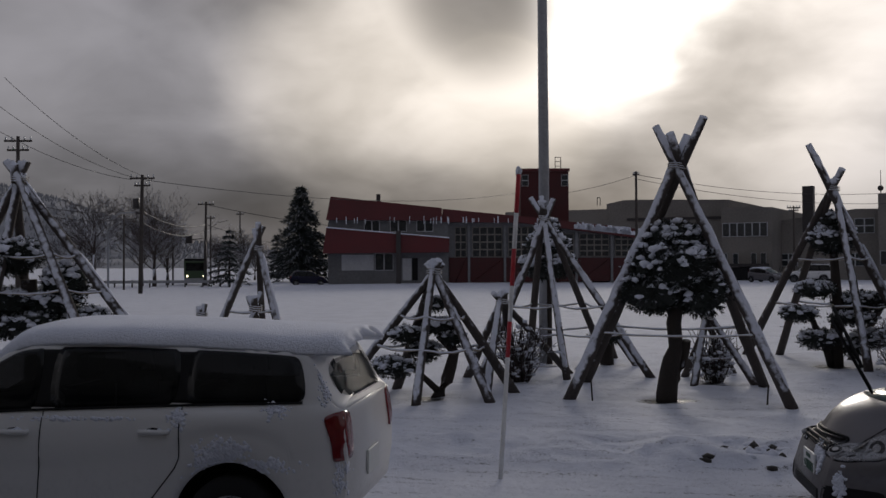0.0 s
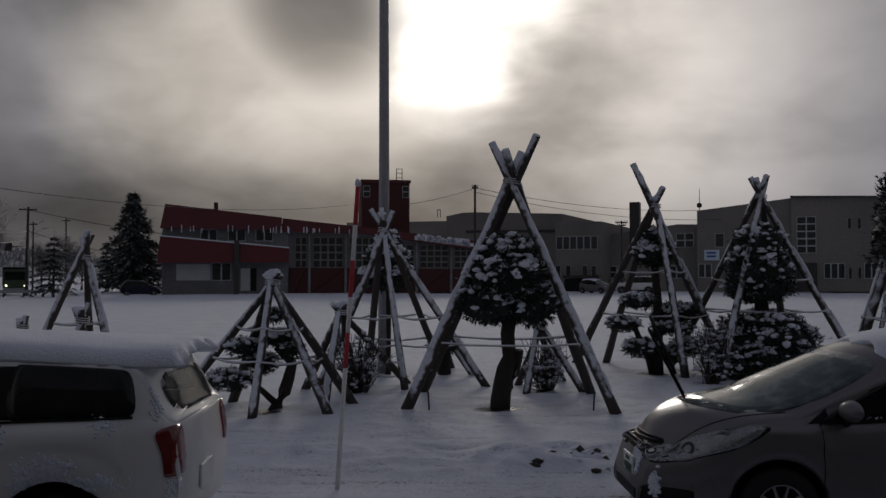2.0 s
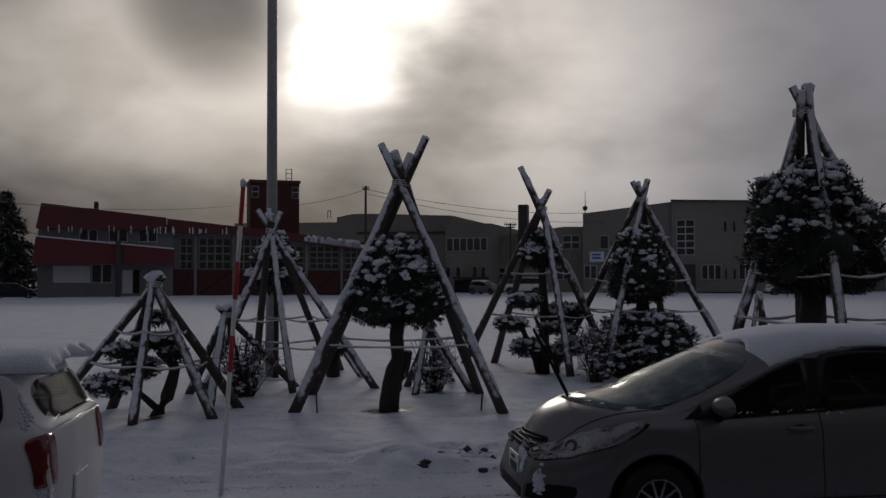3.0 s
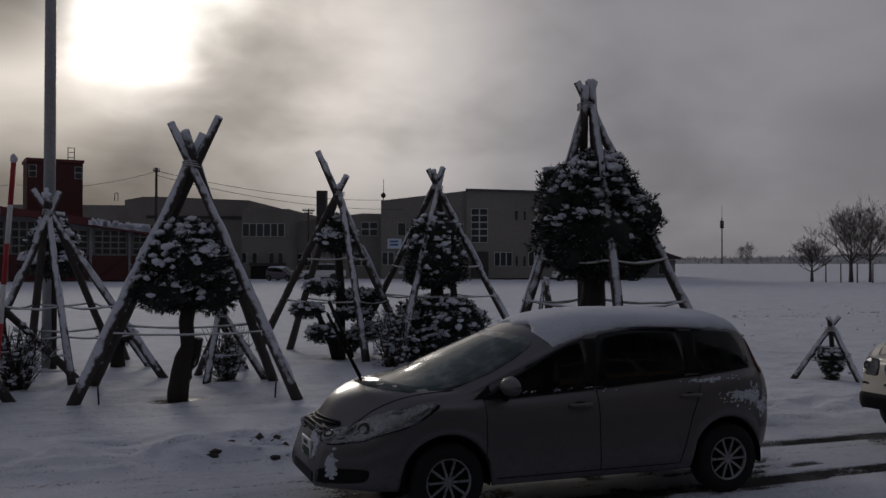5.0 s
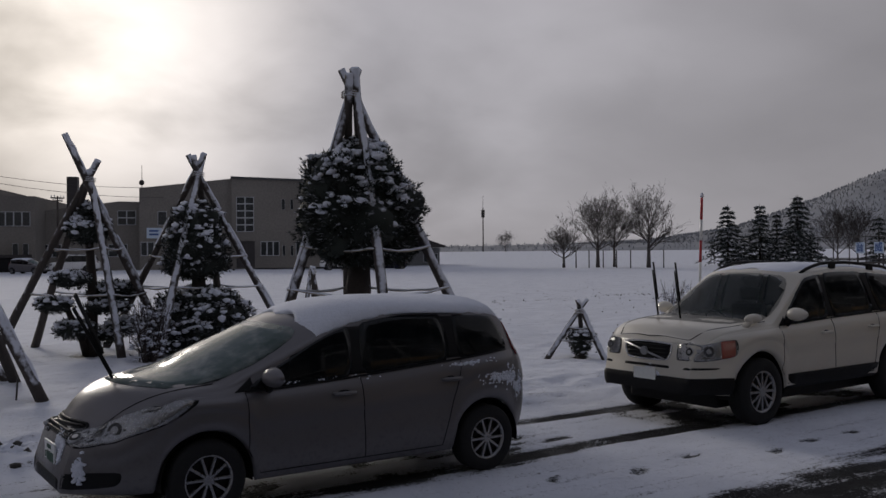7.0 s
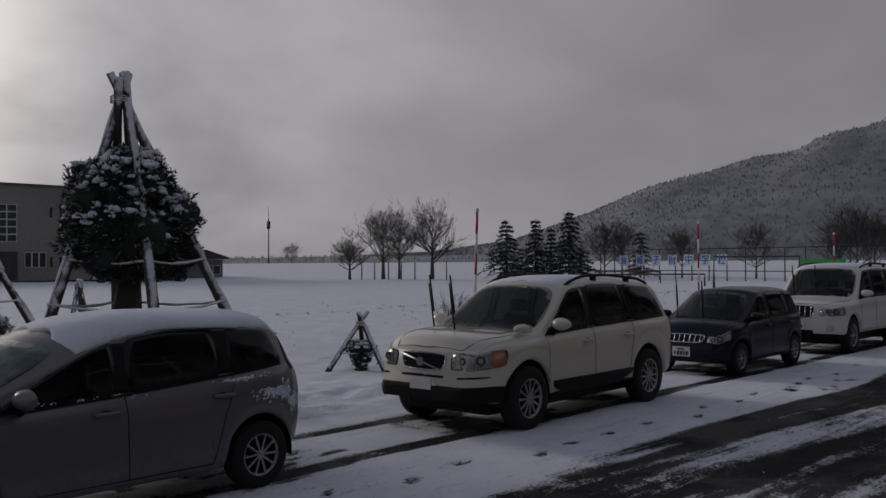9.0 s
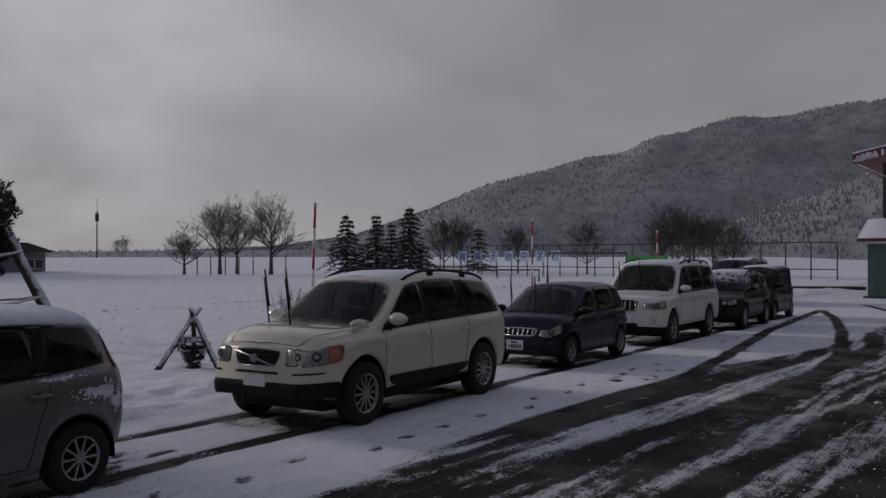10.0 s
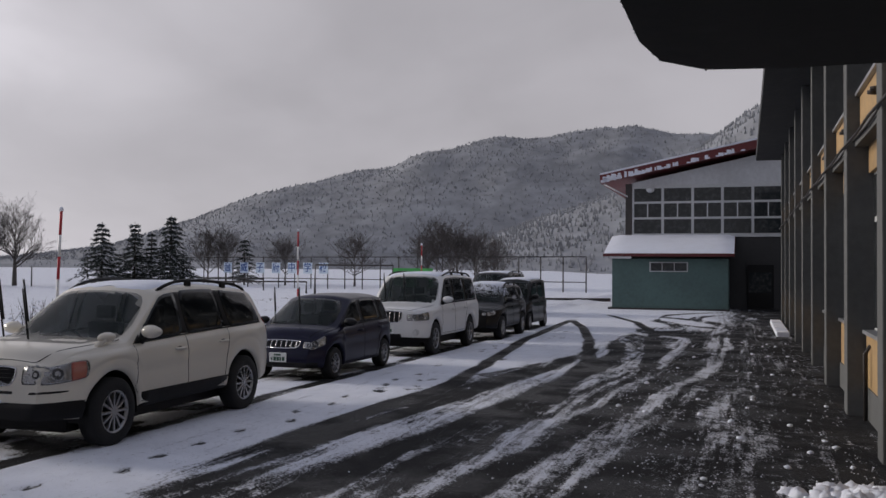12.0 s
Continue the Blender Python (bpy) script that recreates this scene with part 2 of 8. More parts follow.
def link(name, bm, mats, parent=None, label="", smooth=False):
    me = bpy.data.meshes.new(name)
    bm.normal_update()
    bm.to_mesh(me)
    bm.free()
    for m in (mats if isinstance(mats, (list, tuple)) else [mats]):
        me.materials.append(m)
    if smooth:
        me.shade_smooth()
    ob = new(name, me)
    if parent is not None:
        ob.parent = parent
    if label:
        ob["label"] = label
    return ob


def part(name, bm, mats, parent, label="", smooth=False):
    return link(name, bm, mats, parent, label, smooth)


def thing(name, m, label, category, group="", kind=""):
    ob = new(name)
    ob.empty_display_size = 0.2
    ob.matrix_world = m
    return tagged(ob, label, category, group, kind)


def box(bm, lo, hi, bevel=0.0, mat=0, m=None):
    vs = [bm.verts.new((x, y, z)) for z in (lo[2], hi[2]) for x, y in ((lo[0], lo[1]), (hi[0], lo[1]), (hi[0], hi[1]), (lo[0], hi[1]))]
    fs = [bm.faces.new([vs[i] for i in q]) for q in ((3, 2, 1, 0), (4, 5, 6, 7), (0, 1, 5, 4), (1, 2, 6, 5), (2, 3, 7, 6), (3, 0, 4, 7))]
    for f in fs:
        f.material_index = mat
    if m is not None:
        for v in vs:
            v.co = m @ v.co
    if bevel:
        es = list({e for f in fs for e in f.edges})
        r = bmesh.ops.bevel(bm, geom=es, offset=bevel, segments=2, profile=0.6, affect="EDGES")
        for f in r["faces"]:
            f.material_index = mat
    return bm


def tube(bm, pts, radii, sides=8, wobble=0.0, caps=True, mat=0, rng=random):
    """A tube through points, with a radius at each."""
    rings, n = [], len(pts)
    pts = [Vector(p) for p in pts]
    for i, p in enumerate(pts):
        d = (pts[min(i + 1, n - 1)] - pts[max(i - 1, 0)]).normalized()
        a = d.cross(Vector((0, 0, 1)) if abs(d.z) < 0.9 else Vector((1, 0, 0))).normalized()
        b = d.cross(a)
        rings.append([bm.verts.new(p + (a * math.cos(k) + b * math.sin(k)) * radii[i] * (1 + rng.uniform(-wobble, wobble)))
                      for k in (2 * math.pi * j / sides for j in range(sides))])
    for r, s in zip(rings, rings[1:]):
        for j in range(sides):
            f = bm.faces.new((r[j], r[(j + 1) % sides], s[(j + 1) % sides], s[j]))
            f.material_index = mat
            f.smooth = True
    if caps:
        bm.faces.new(rings[0][::-1]).material_index = mat
        bm.faces.new(rings[-1]).material_index = mat
    return bm


def log(bm, a, b, ra, rb, sides=8, steps=6, rng=random, bend=0.02):
    a, b = Vector(a), Vector(b)
    side = Vector((rng.uniform(-1, 1), rng.uniform(-1, 1), 0)) * bend * (b - a).length
    pts = [a.lerp(b, i / steps) + side * math.sin(math.pi * i / steps) for i in range(steps + 1)]
    return tube(bm, pts, [ra + (rb - ra) * i / steps for i in range(steps + 1)], sides, 0.07, True, 0, rng)


def blob(bm, c, r, squash=(1, 1, 1), sub=1, rough=0.25, rng=random, mat=0):
    """A small uneven lump."""
    geo = bmesh.ops.create_icosphere(bm, subdivisions=sub, radius=1.0)
    c, off = Vector(c), Vector((rng.random() * 50, rng.random() * 50, rng.random() * 50))
    for v in geo["verts"]:
        k = 1 + rough * noise.noise(v.co * 1.7 + off) * 2
        v.co = Vector((v.co.x * squash[0], v.co.y * squash[1], v.co.z * squash[2])) * r * k + c
    for f in {f for v in geo["verts"] for f in v.link_faces}:
        f.smooth, f.material_index = True, mat
    return bm


_ico = bmesh.new()
bmesh.ops.create_icosphere(_ico, subdivisions=1, radius=1.0)
ICO_V = [v.co.copy() for v in _ico.verts]
ICO_F = [tuple(v.index for v in f.verts) for f in _ico.faces]
_ico.free()


class Lumps:
    """Very many small uneven lumps in one mesh."""

    def __init__(self):
        self.v, self.f = [], []

    def add(self, c, r, squash, rng, rough=0.35):
        o = len(self.v)
        for p in ICO_V:
            k = r * (1 + rng.uniform(-rough, rough))
            self.v.append((c[0] + p.x * squash[0] * k, c[1] + p.y * squash[1] * k, c[2] + p.z * squash[2] * k))
        self.f += [tuple(i + o for i in q) for q in ICO_F]

    def link(self, name, mat, parent, label=""):
        me = bpy.data.meshes.new(name)
        me.from_pydata(self.v, [], self.f)
        me.materials.append(mat)
        me.shade_smooth()
        ob = new(name, me)
        ob.parent = parent
        ob["kind"] = "stuff"
        if label:
            ob["label"] = label
        return ob


def grid_patch(bm, fn, nx, ny, mat=0, flip=False, smooth=True):
    vs = [[bm.verts.new(fn(i / nx, j / ny)) for j in range(ny + 1)] for i in range(nx + 1)]
    for i in range(nx):
        for j in range(ny):
            q = [vs[i][j], vs[i + 1][j], vs[i + 1][j + 1], vs[i][j + 1]]
            f = bm.faces.new(q[::-1] if flip else q)
            f.material_index, f.smooth = mat, smooth
    return vs


def curve_at(table, x):
    """Linear look-up in rows of (x, value)."""
    xs, ys = zip(*table)
    return float(np.interp(x, xs, ys))

# ---------- ground ----------


def fbm(x, y, scale, seed, octaves=4):
    """Value noise on arrays."""
    out, amp, tot = 0.0, 1.0, 0.0
    for o in range(octaves):
        rs = np.random.RandomState(seed + o)
        tab = rs.rand(256, 256)
        px, py = x / scale * 2 ** o, y / scale * 2 ** o
        ix, iy = np.floor(px).astype(int), np.floor(py).astype(int)
        fx, fy = px - ix, py - iy
        fx, fy = fx * fx * (3 - 2 * fx), fy * fy * (3 - 2 * fy)
        g = lambda a, b: tab[a % 256, b % 256]
        out = out + amp * ((g(ix, iy) * (1 - fx) + g(ix + 1, iy) * fx) * (1 - fy) + (g(ix, iy + 1) * (1 - fx) + g(ix + 1, iy + 1) * fx) * fy)
        tot += amp
        amp *= 0.5
    return out / tot


def step(lo, hi, x):
    k = np.clip((x - lo) / (hi - lo), 0, 1)
    return k * k * (3 - 2 * k)


def band(x, mid, half, soft):
    return 1 - step(half - soft, half + soft, np.abs(x - mid))


def spread(fine_lo, fine_hi, d, far, grow=1.16):
    mids = list(np.arange(fine_lo, fine_hi, d))
    lo, hi, s = [], [], d
    x = fine_lo
    while x > -far:
        s *= grow
        x -= s
        lo.append(x)
    x, s = mids[-1], d
    while x < far:
        s *= grow
        x += s
        hi.append(x)
    return np.array(lo[::-1] + mids + hi)


gu, gv = spread(-4.0, 44.0, 0.085, 4200), spread(-2.0, 17.5, 0.062, 4200, 1.13)
Ug, Vg = np.meshgrid(gu, gv, indexing="ij")
n1, n2, n3 = fbm(Ug, Vg, 0.5, 3), fbm(Ug, Vg, 2.3, 11), fbm(Ug * 0.22, Vg, 0.35, 21)
# the drive: bare wet asphalt with thin snow left in streaks between the wheel tracks
bend = np.where(Ug > 18, (Ug - 18) ** 2 * 0.012, 0.0)
bend = np.minimum(bend, 6)
cross = Vg + 0.09 * np.clip(Ug - 9, -3, 11) - bend * step(0.5, 3.2, Vg) + (n2 - 0.5) * 0.35
lot = step(-60, -30, Ug) * (1 - step(46, 50, Ug))
edge = 4.68 + (n2 - 0.5) * 0.4 - 1.5 * step(14, 24, Ug)
snow = step(edge - 0.12, edge + 0.12, Vg + (n1 - 0.5) * 0.35)
long_ = fbm(Ug * 0.07, cross, 0.16, 33, 4)
mid_ = fbm(Ug * 0.15, cross, 0.5, 37, 3)
grit = fbm(Ug, Vg, 0.13, 41, 3)
lean_in = np.zeros_like(Ug)
for mid, half, power in ((3.85, 0.29, 0.28), (2.95, 0.16, 0.17), (2.25, 0.18, 0.20), (1.35, 0.28, 0.17), (0.45, 0.25, 0.10), (-0.5, 0.5, 0.03)):
    lean_in = np.maximum(lean_in, band(cross, mid, half, 0.22) * power * (step(6.5, 10, Ug) if mid > 3.5 else 1.0))
for mid in (4.35, 3.35, 1.85, 0.9):
    lean_in -= band(cross, mid, 0.14, 0.10) * 0.16
rag = long_ * 0.58 + mid_ * 0.14 + grit * 0.28 + lean_in - 0.05 * (1 - step(-1.2, 0.8, Vg))
snow = np.maximum(snow, step(0.40, 0.84, rag) * (0.66 + 0.3 * n1))
snow = np.maximum(snow, step(0.60, 0.72, fbm(Ug, Vg, 0.10, 45, 2)) * step(0.40, 0.62, n2) * (1 - step(0.6, 1.6, Vg)) * 0.42)
# far end of the drive: snow with sweeping tracks
turn = np.hypot(Ug - 33.0, (Vg - 14.0) * 0.9)
far_end = step(27, 36, Ug + (n2 - 0.5) * 6)
arcs = np.maximum(band(turn, 12.5, 0.28, 0.15), band(turn, 10.9, 0.26, 0.15))
arcs = np.maximum(arcs, band(np.hypot(Ug - 40, Vg + 6.0), 7.6, 0.25, 0.15))
arcs = np.maximum(arcs, band(np.hypot(Ug - 40, Vg + 6.0), 9.3, 0.25, 0.15))
snow = np.maximum(snow, far_end * step(-1.0, 1.5, Vg) * (1 - 0.85 * arcs))
# wheel tracks under the parked cars, and one that swings out of the row
track = np.maximum(band(Vg, 6.63 + (n2 - 0.5) * 0.15, 0.13, 0.06), band(Vg, 8.0 + (n2 - 0.5) * 0.15, 0.12, 0.06)) * (1 - step(30, 34, Ug)) * step(1.2, 2.2, Ug)
swing = np.zeros_like(Ug)
for way_u, way_v in (((8, 11, 15, 20, 26, 37), (4.78, 4.72, 4.48, 4.95, 5.64, 6.25)), ((14, 20, 26.5, 32, 37), (2.5, 2.9, 3.88, 5.0, 6.3)), ((20, 30, 36, 42), (1.6, 2.4, 3.6, 5.6))):
    swing = np.maximum(swing, band(Vg, np.interp(Ug, way_u, way_v) + (n2 - 0.5) * 0.12, 0.15, 0.07) * step(way_u[0] - 1, way_u[0] + 2, Ug) * (1 - step(way_u[-1] - 2, way_u[-1] + 1, Ug)))
bare = np.maximum(track * (0.55 + 0.6 * step(0.35, 0.6, n1)), swing * 0.9)
under = np.zeros_like(Ug)
for mid_u, mid_v, half_l in ((3.57, 7.2, 1.9), (10.10, 7.25, 2.2), (16.5, 7.45, 1.7), (21.85, 7.35, 2.2), (27.0, 7.05, 1.9), (31.3, 7.2, 1.6), (-3.94, 6.3, 2.1)):
    under = np.maximum(under, band(Ug, mid_u, half_l, 0.25) * band(Vg, mid_v, 0.78, 0.2))
bare = np.maximum(bare, under * step(0.40, 0.52, n1 * 0.5 + n2 * 0.5) * 0.85)
mask = np.clip(snow - bare * 1.15, 0, 1)
# needles and bare earth round the garden trees
for tx, ty, tr in ((2.72, 12.5, 0.55), (-0.5, 12.85, 0.6), (0.85, 14.6, 0.45), (6.86, 16.6, 0.6), (1.6, 17.3, 0.5), (3.95, 14.3, 0.4), (12.6, 9.85, 0.22)):
    d = np.hypot((Ug * CU - Vg * SU) - tx, ((Ug * SU + Vg * CU) - ty) * 1.3)
    mask = np.clip(mask - (1 - step(tr * 0.3, tr, d)) * step(0.42, 0.62, n1) * 0.9, 0, 1)
# relief
deep = step(8.4, 9.6, Vg + (n2 - 0.5) * 0.8)
ruts = deep * (1 - step(9.6, 10.6, Vg)) * (fbm(Ug, Vg, 0.28, 61, 3) - 0.45) * 0.16
Zg = 0.012 * mask * (0.6 + n1) + deep * (0.05 + 0.05 * n1 + 0.05 * n2) * 1.0 - 0.02 * (1 - mask) * 0 + ruts
Zg += deep * (fbm(Ug, Vg, 6.0, 71) - 0.5) * 0.12 + deep * (fbm(Ug, Vg, 0.55, 75, 3) - 0.5) * 0.05
# footprints
rs = np.random.RandomState(5)
prints = []
for k in range(15):
    prints.append((5.2 + k * 0.8 + rs.uniform(-.1, .1), 5.5 + 0.14 * (-1) ** k + rs.uniform(-.25, .25)))
for k in range(34):
    prints.append((rs.uniform(14, 30), 5.2 + rs.uniform(-0.5, 0.7)))
for k in range(10):
    prints.append((4.6 + k * 0.2, 7.2 + rs.uniform(-.4, .4)))
for pu, pv in prints:
    i0, i1 = np.searchsorted(gu, (pu - 0.4, pu + 0.4))
    j0, j1 = np.searchsorted(gv, (pv - 0.3, pv + 0.3))
    a = rs.uniform(-0.5, 0.5)
    du, dv = Ug[i0:i1, j0:j1] - pu, Vg[i0:i1, j0:j1] - pv
    e = np.hypot((du * math.cos(a) + dv * math.sin(a)) / 0.15, (-du * math.sin(a) + dv * math.cos(a)) / 0.07)
    mask[i0:i1, j0:j1] *= 1 - 0.6 * (1 - step(0.75, 1.1, e))
    Zg[i0:i1, j0:j1] -= 0.015 * (1 - step(0.7, 1.2, e))
# the field rises gently towards a low bank far off on the river side
Xg, Yg = Ug * CU - Vg * SU, Ug * SU + Vg * CU
far_out = step(60, 100, np.hypot(Xg, Yg))
Zg += far_out * 0.25 * (fbm(Xg, Yg, 30.0, 81) - 0.5)
bank = step(0, 60, Xg - 92) * step(-10, 30, Yg) * (1 - step(400, 900, Yg))
Zg += bank * 1.6
nu, nv = Ug.shape
co = np.stack([Xg, Yg, Zg], -1).reshape(-1, 3)
idx = np.arange(nu * nv).reshape(nu, nv)
quads = np.stack([idx[:-1, :-1], idx[1:, :-1], idx[1:, 1:], idx[:-1, 1:]], -1).reshape(-1, 4)
gm = bpy.data.meshes.new("ground")
gm.vertices.add(len(co))
gm.vertices.foreach_set("co", co.ravel())
gm.loops.add(quads.size)
gm.loops.foreach_set("vertex_index", quads.ravel())
gm.polygons.add(len(quads))
gm.polygons.foreach_set("loop_start", np.arange(0, quads.size, 4))
gm.update(calc_edges=True)
gm.shade_smooth()
gm.attributes.new("cover", "FLOAT", "POINT").data.foreach_set("value", mask.ravel().astype(np.float32))
GROUND = bpy.data.materials.new("snow_over_asphalt")
GROUND.use_nodes = True
n = Nodes(GROUND.node_tree)
b = GROUND.node_tree.nodes["Principled BSDF"]
pos = n.add("ShaderNodeTexCoord").outputs["Object"]
att = n.add("ShaderNodeAttribute")
att.attribute_name = "cover"
speck = n.noise(pos, 34.0, 6.0, 0.72)
along = n.vmath("DOT_PRODUCT", pos, (CU, SU, 0.0))
across = n.vmath("DOT_PRODUCT", pos, (-SU, CU, 0.0))
# tyres drew the thin snow out into fine lines along the drive
drawn = n.noise(n.vec(n.math("MULTIPLY", along, 0.45), n.math("MULTIPLY", across, 9.0), 0.0), 1.0, 6.0, 0.68, 0.25)
ragged = n.math("MULTIPLY", n.math("SUBTRACT", speck, 0.5), 2.4)
ragged = n.math("ADD", ragged, n.math("MULTIPLY", n.math("SUBTRACT", n.noise(pos, 6.0, 5.0, 0.65, 0.6), 0.5), 0.5))
ragged = n.math("ADD", ragged, n.math("MULTIPLY", n.math("SUBTRACT", drawn, 0.5), 1.5))
cover = n.ramp(n.math("ADD", att.outputs["Fac"], ragged), 0.32, 0.78)
wet = n.noise(pos, 0.9, 4.0)
stone = n.ramp(n.noise(pos, 130.0, 3.0), 0.35, 0.65)
asphalt = n.mix(stone, (0.013, 0.013, 0.014), (0.042, 0.042, 0.044))
white = n.mix(n.ramp(n.noise(pos, 1.3, 6.0), 0.3, 0.7), (0.685, 0.71, 0.79), (0.775, 0.80, 0.88))
n.put(n.mix(cover, asphalt, white), b.inputs["Base Color"])
n.put(n.mix(cover, n.mix(n.ramp(wet, 0.4, 0.6), (0.42, 0.42, 0.42), (0.8, 0.8, 0.8)), (0.85, 0.85, 0.85)), b.inputs["Roughness"])
n.put(n.ramp(cover, 0.0, 1.0, 0.05, 0.22), b.inputs["Specular IOR Level"])
k = n.add("ShaderNodeBump")
k.inputs["Strength"].default_value, k.inputs["Distance"].default_value = 0.8, 0.035
n.put(n.math("ADD", n.math("MULTIPLY", n.noise(pos, 9.0, 8.0, 0.65), 0.8), n.math("MULTIPLY", cover, 0.5)), k.inputs["Height"])
n.put(k.outputs[0], b.inputs["Normal"])
gm.materials.append(GROUND)
tagged(new("ground", gm), "snow-covered ground with a wet asphalt drive and wheel tracks", "ground", "", "structure")


def ground_z(x, y):
    i = int(np.clip(np.searchsorted(gu, x * CU + y * SU), 0, nu - 1))
    j = int(np.clip(np.searchsorted(gv, -x * SU + y * CU), 0, nv - 1))
    return float(Zg[i, j])


# crumbs of snow flung along the drive and under the wall
crumb_rng = random.Random(77)
crumbs = Lumps()
for k in range(2000):
    cu, cv = 1.8 + 26 * crumb_rng.random() ** 1.2, crumb_rng.choice((crumb_rng.uniform(-1.6, 0.2), crumb_rng.gauss(0.9, 0.6)))
    cp = uv(cu, cv)
    cr_ = crumb_rng.uniform(0.004, 0.013) if crumb_rng.random() < 0.95 else crumb_rng.uniform(0.03, 0.05)
    crumbs.add((cp.x, cp.y, ground_z(cp.x, cp.y) + cr_ * 0.25), cr_, (1.2, 1.0, 0.55), crumb_rng)
tagged(crumbs.link("snow_scatter", SNOW, None), "crumbs of snow scattered over the wet asphalt", "snow", "", "stuff")

# ---------- parked cars ----------


def wheel(parent, r, width, at, spokes, side):
    """One road wheel at a hub place; side is +1 or -1, the way that it faces."""
    w = new("wheel")
    w.parent = parent
    w.matrix_basis = Matrix.Translation(at)
    prof = [(0.60, -0.45), (0.72, -0.5), (0.92, -0.48), (0.99, -0.36), (1.0, 0.0), (0.99, 0.36), (0.92, 0.48), (0.72, 0.5), (0.62, 0.46)]
    bm = bmesh.new()
    rings = [[bm.verts.new((q * r * math.cos(a), s * width, q * r * math.sin(a))) for q, s in prof] for a in (2 * math.pi * i / 36 for i in range(36))]
    for i in range(36):
        for j in range(len(prof) - 1):
            bm.faces.new((rings[i][j], rings[i][j + 1], rings[(i + 1) % 36][j + 1], rings[(i + 1) % 36][j])).smooth = True
    bmesh.ops.recalc_face_normals(bm, faces=bm.faces)
    part("tyre", bm, RUBBER, w)
    bm = bmesh.new()
    ri = 0.64 * r
    face = side * width * 0.42
    ring = [(1.0, 0.42), (0.97, 0.46), (0.90, 0.44), (0.88, 0.30)]
    rr = [[bm.verts.new((q * ri * math.cos(a), side * s * width, q * ri * math.sin(a))) for q, s in ring] for a in (2 * math.pi * i / 36 for i in range(36))]
    for i in range(36):
        for j in range(3):
            bm.faces.new((rr[i][j], rr[i][j + 1], rr[(i + 1) % 36][j + 1], rr[(i + 1) % 36][j])).smooth = True
    for k in range(spokes):
        m = Matrix.Rotation(2 * math.pi * k / spokes, 4, "Y")
        lo, hi = sorted((face - side * 0.035, face))
        box(bm, (ri * 0.12, lo, -ri * 0.058), (ri * 0.95, hi, ri * 0.058), 0.005, 0, m)
    tube(bm, [(0, face - side * 0.05, 0), (0, face + side * 0.004, 0)], [ri * 0.2, ri * 0.18], 16)
    bmesh.ops.recalc_face_normals(bm, faces=bm.faces)
    part("rim", bm, ALLOY, w)
    bm = bmesh.new()
    tube(bm, [(0, side * width * 0.12, 0), (0, side * width * 0.2, 0)], [ri * 0.95, ri * 0.95], 24)
    part("brake_disc", bm, DARK, w)
    return w


def smooth_rows(rows, width=0.05):
    """A dense, softened look-up of rows of (x, z)."""
    rows = sorted(rows)
    xs = np.arange(rows[0][0] - 0.5, rows[-1][0] + 0.5, 0.01)
    zs = np.interp(xs, [r_[0] for r_ in rows], [r_[1] for r_ in rows])
    k = np.exp(-0.5 * (np.arange(-30, 31) * 0.01 / width) ** 2)
    soft_ = np.convolve(np.pad(zs, 30, mode="edge"), k / k.sum(), mode="valid")
    return lambda x: float(np.interp(x, xs, soft_))


def rounded(poly, cuts=3, amount=0.22):
    """A closed outline with its corners cut round."""
    pts = [Vector(p) for p in poly]
    for _ in range(cuts):
        out_ = []
        for a, b in zip(pts, pts[1:] + pts[:1]):
            out_ += [a.lerp(b, amount), a.lerp(b, 1 - amount)]
        pts = out_
        amount = 0.25
    return pts


def inside(p, poly):
    hit = False
    for (x0, z0), (x1, z1) in zip(poly, poly[1:] + poly[:1]):
        if (z0 > p[1]) != (z1 > p[1]) and p[0] < (x1 - x0) * (p[1] - z0) / (z1 - z0) + x0:
            hit = not hit
    return hit


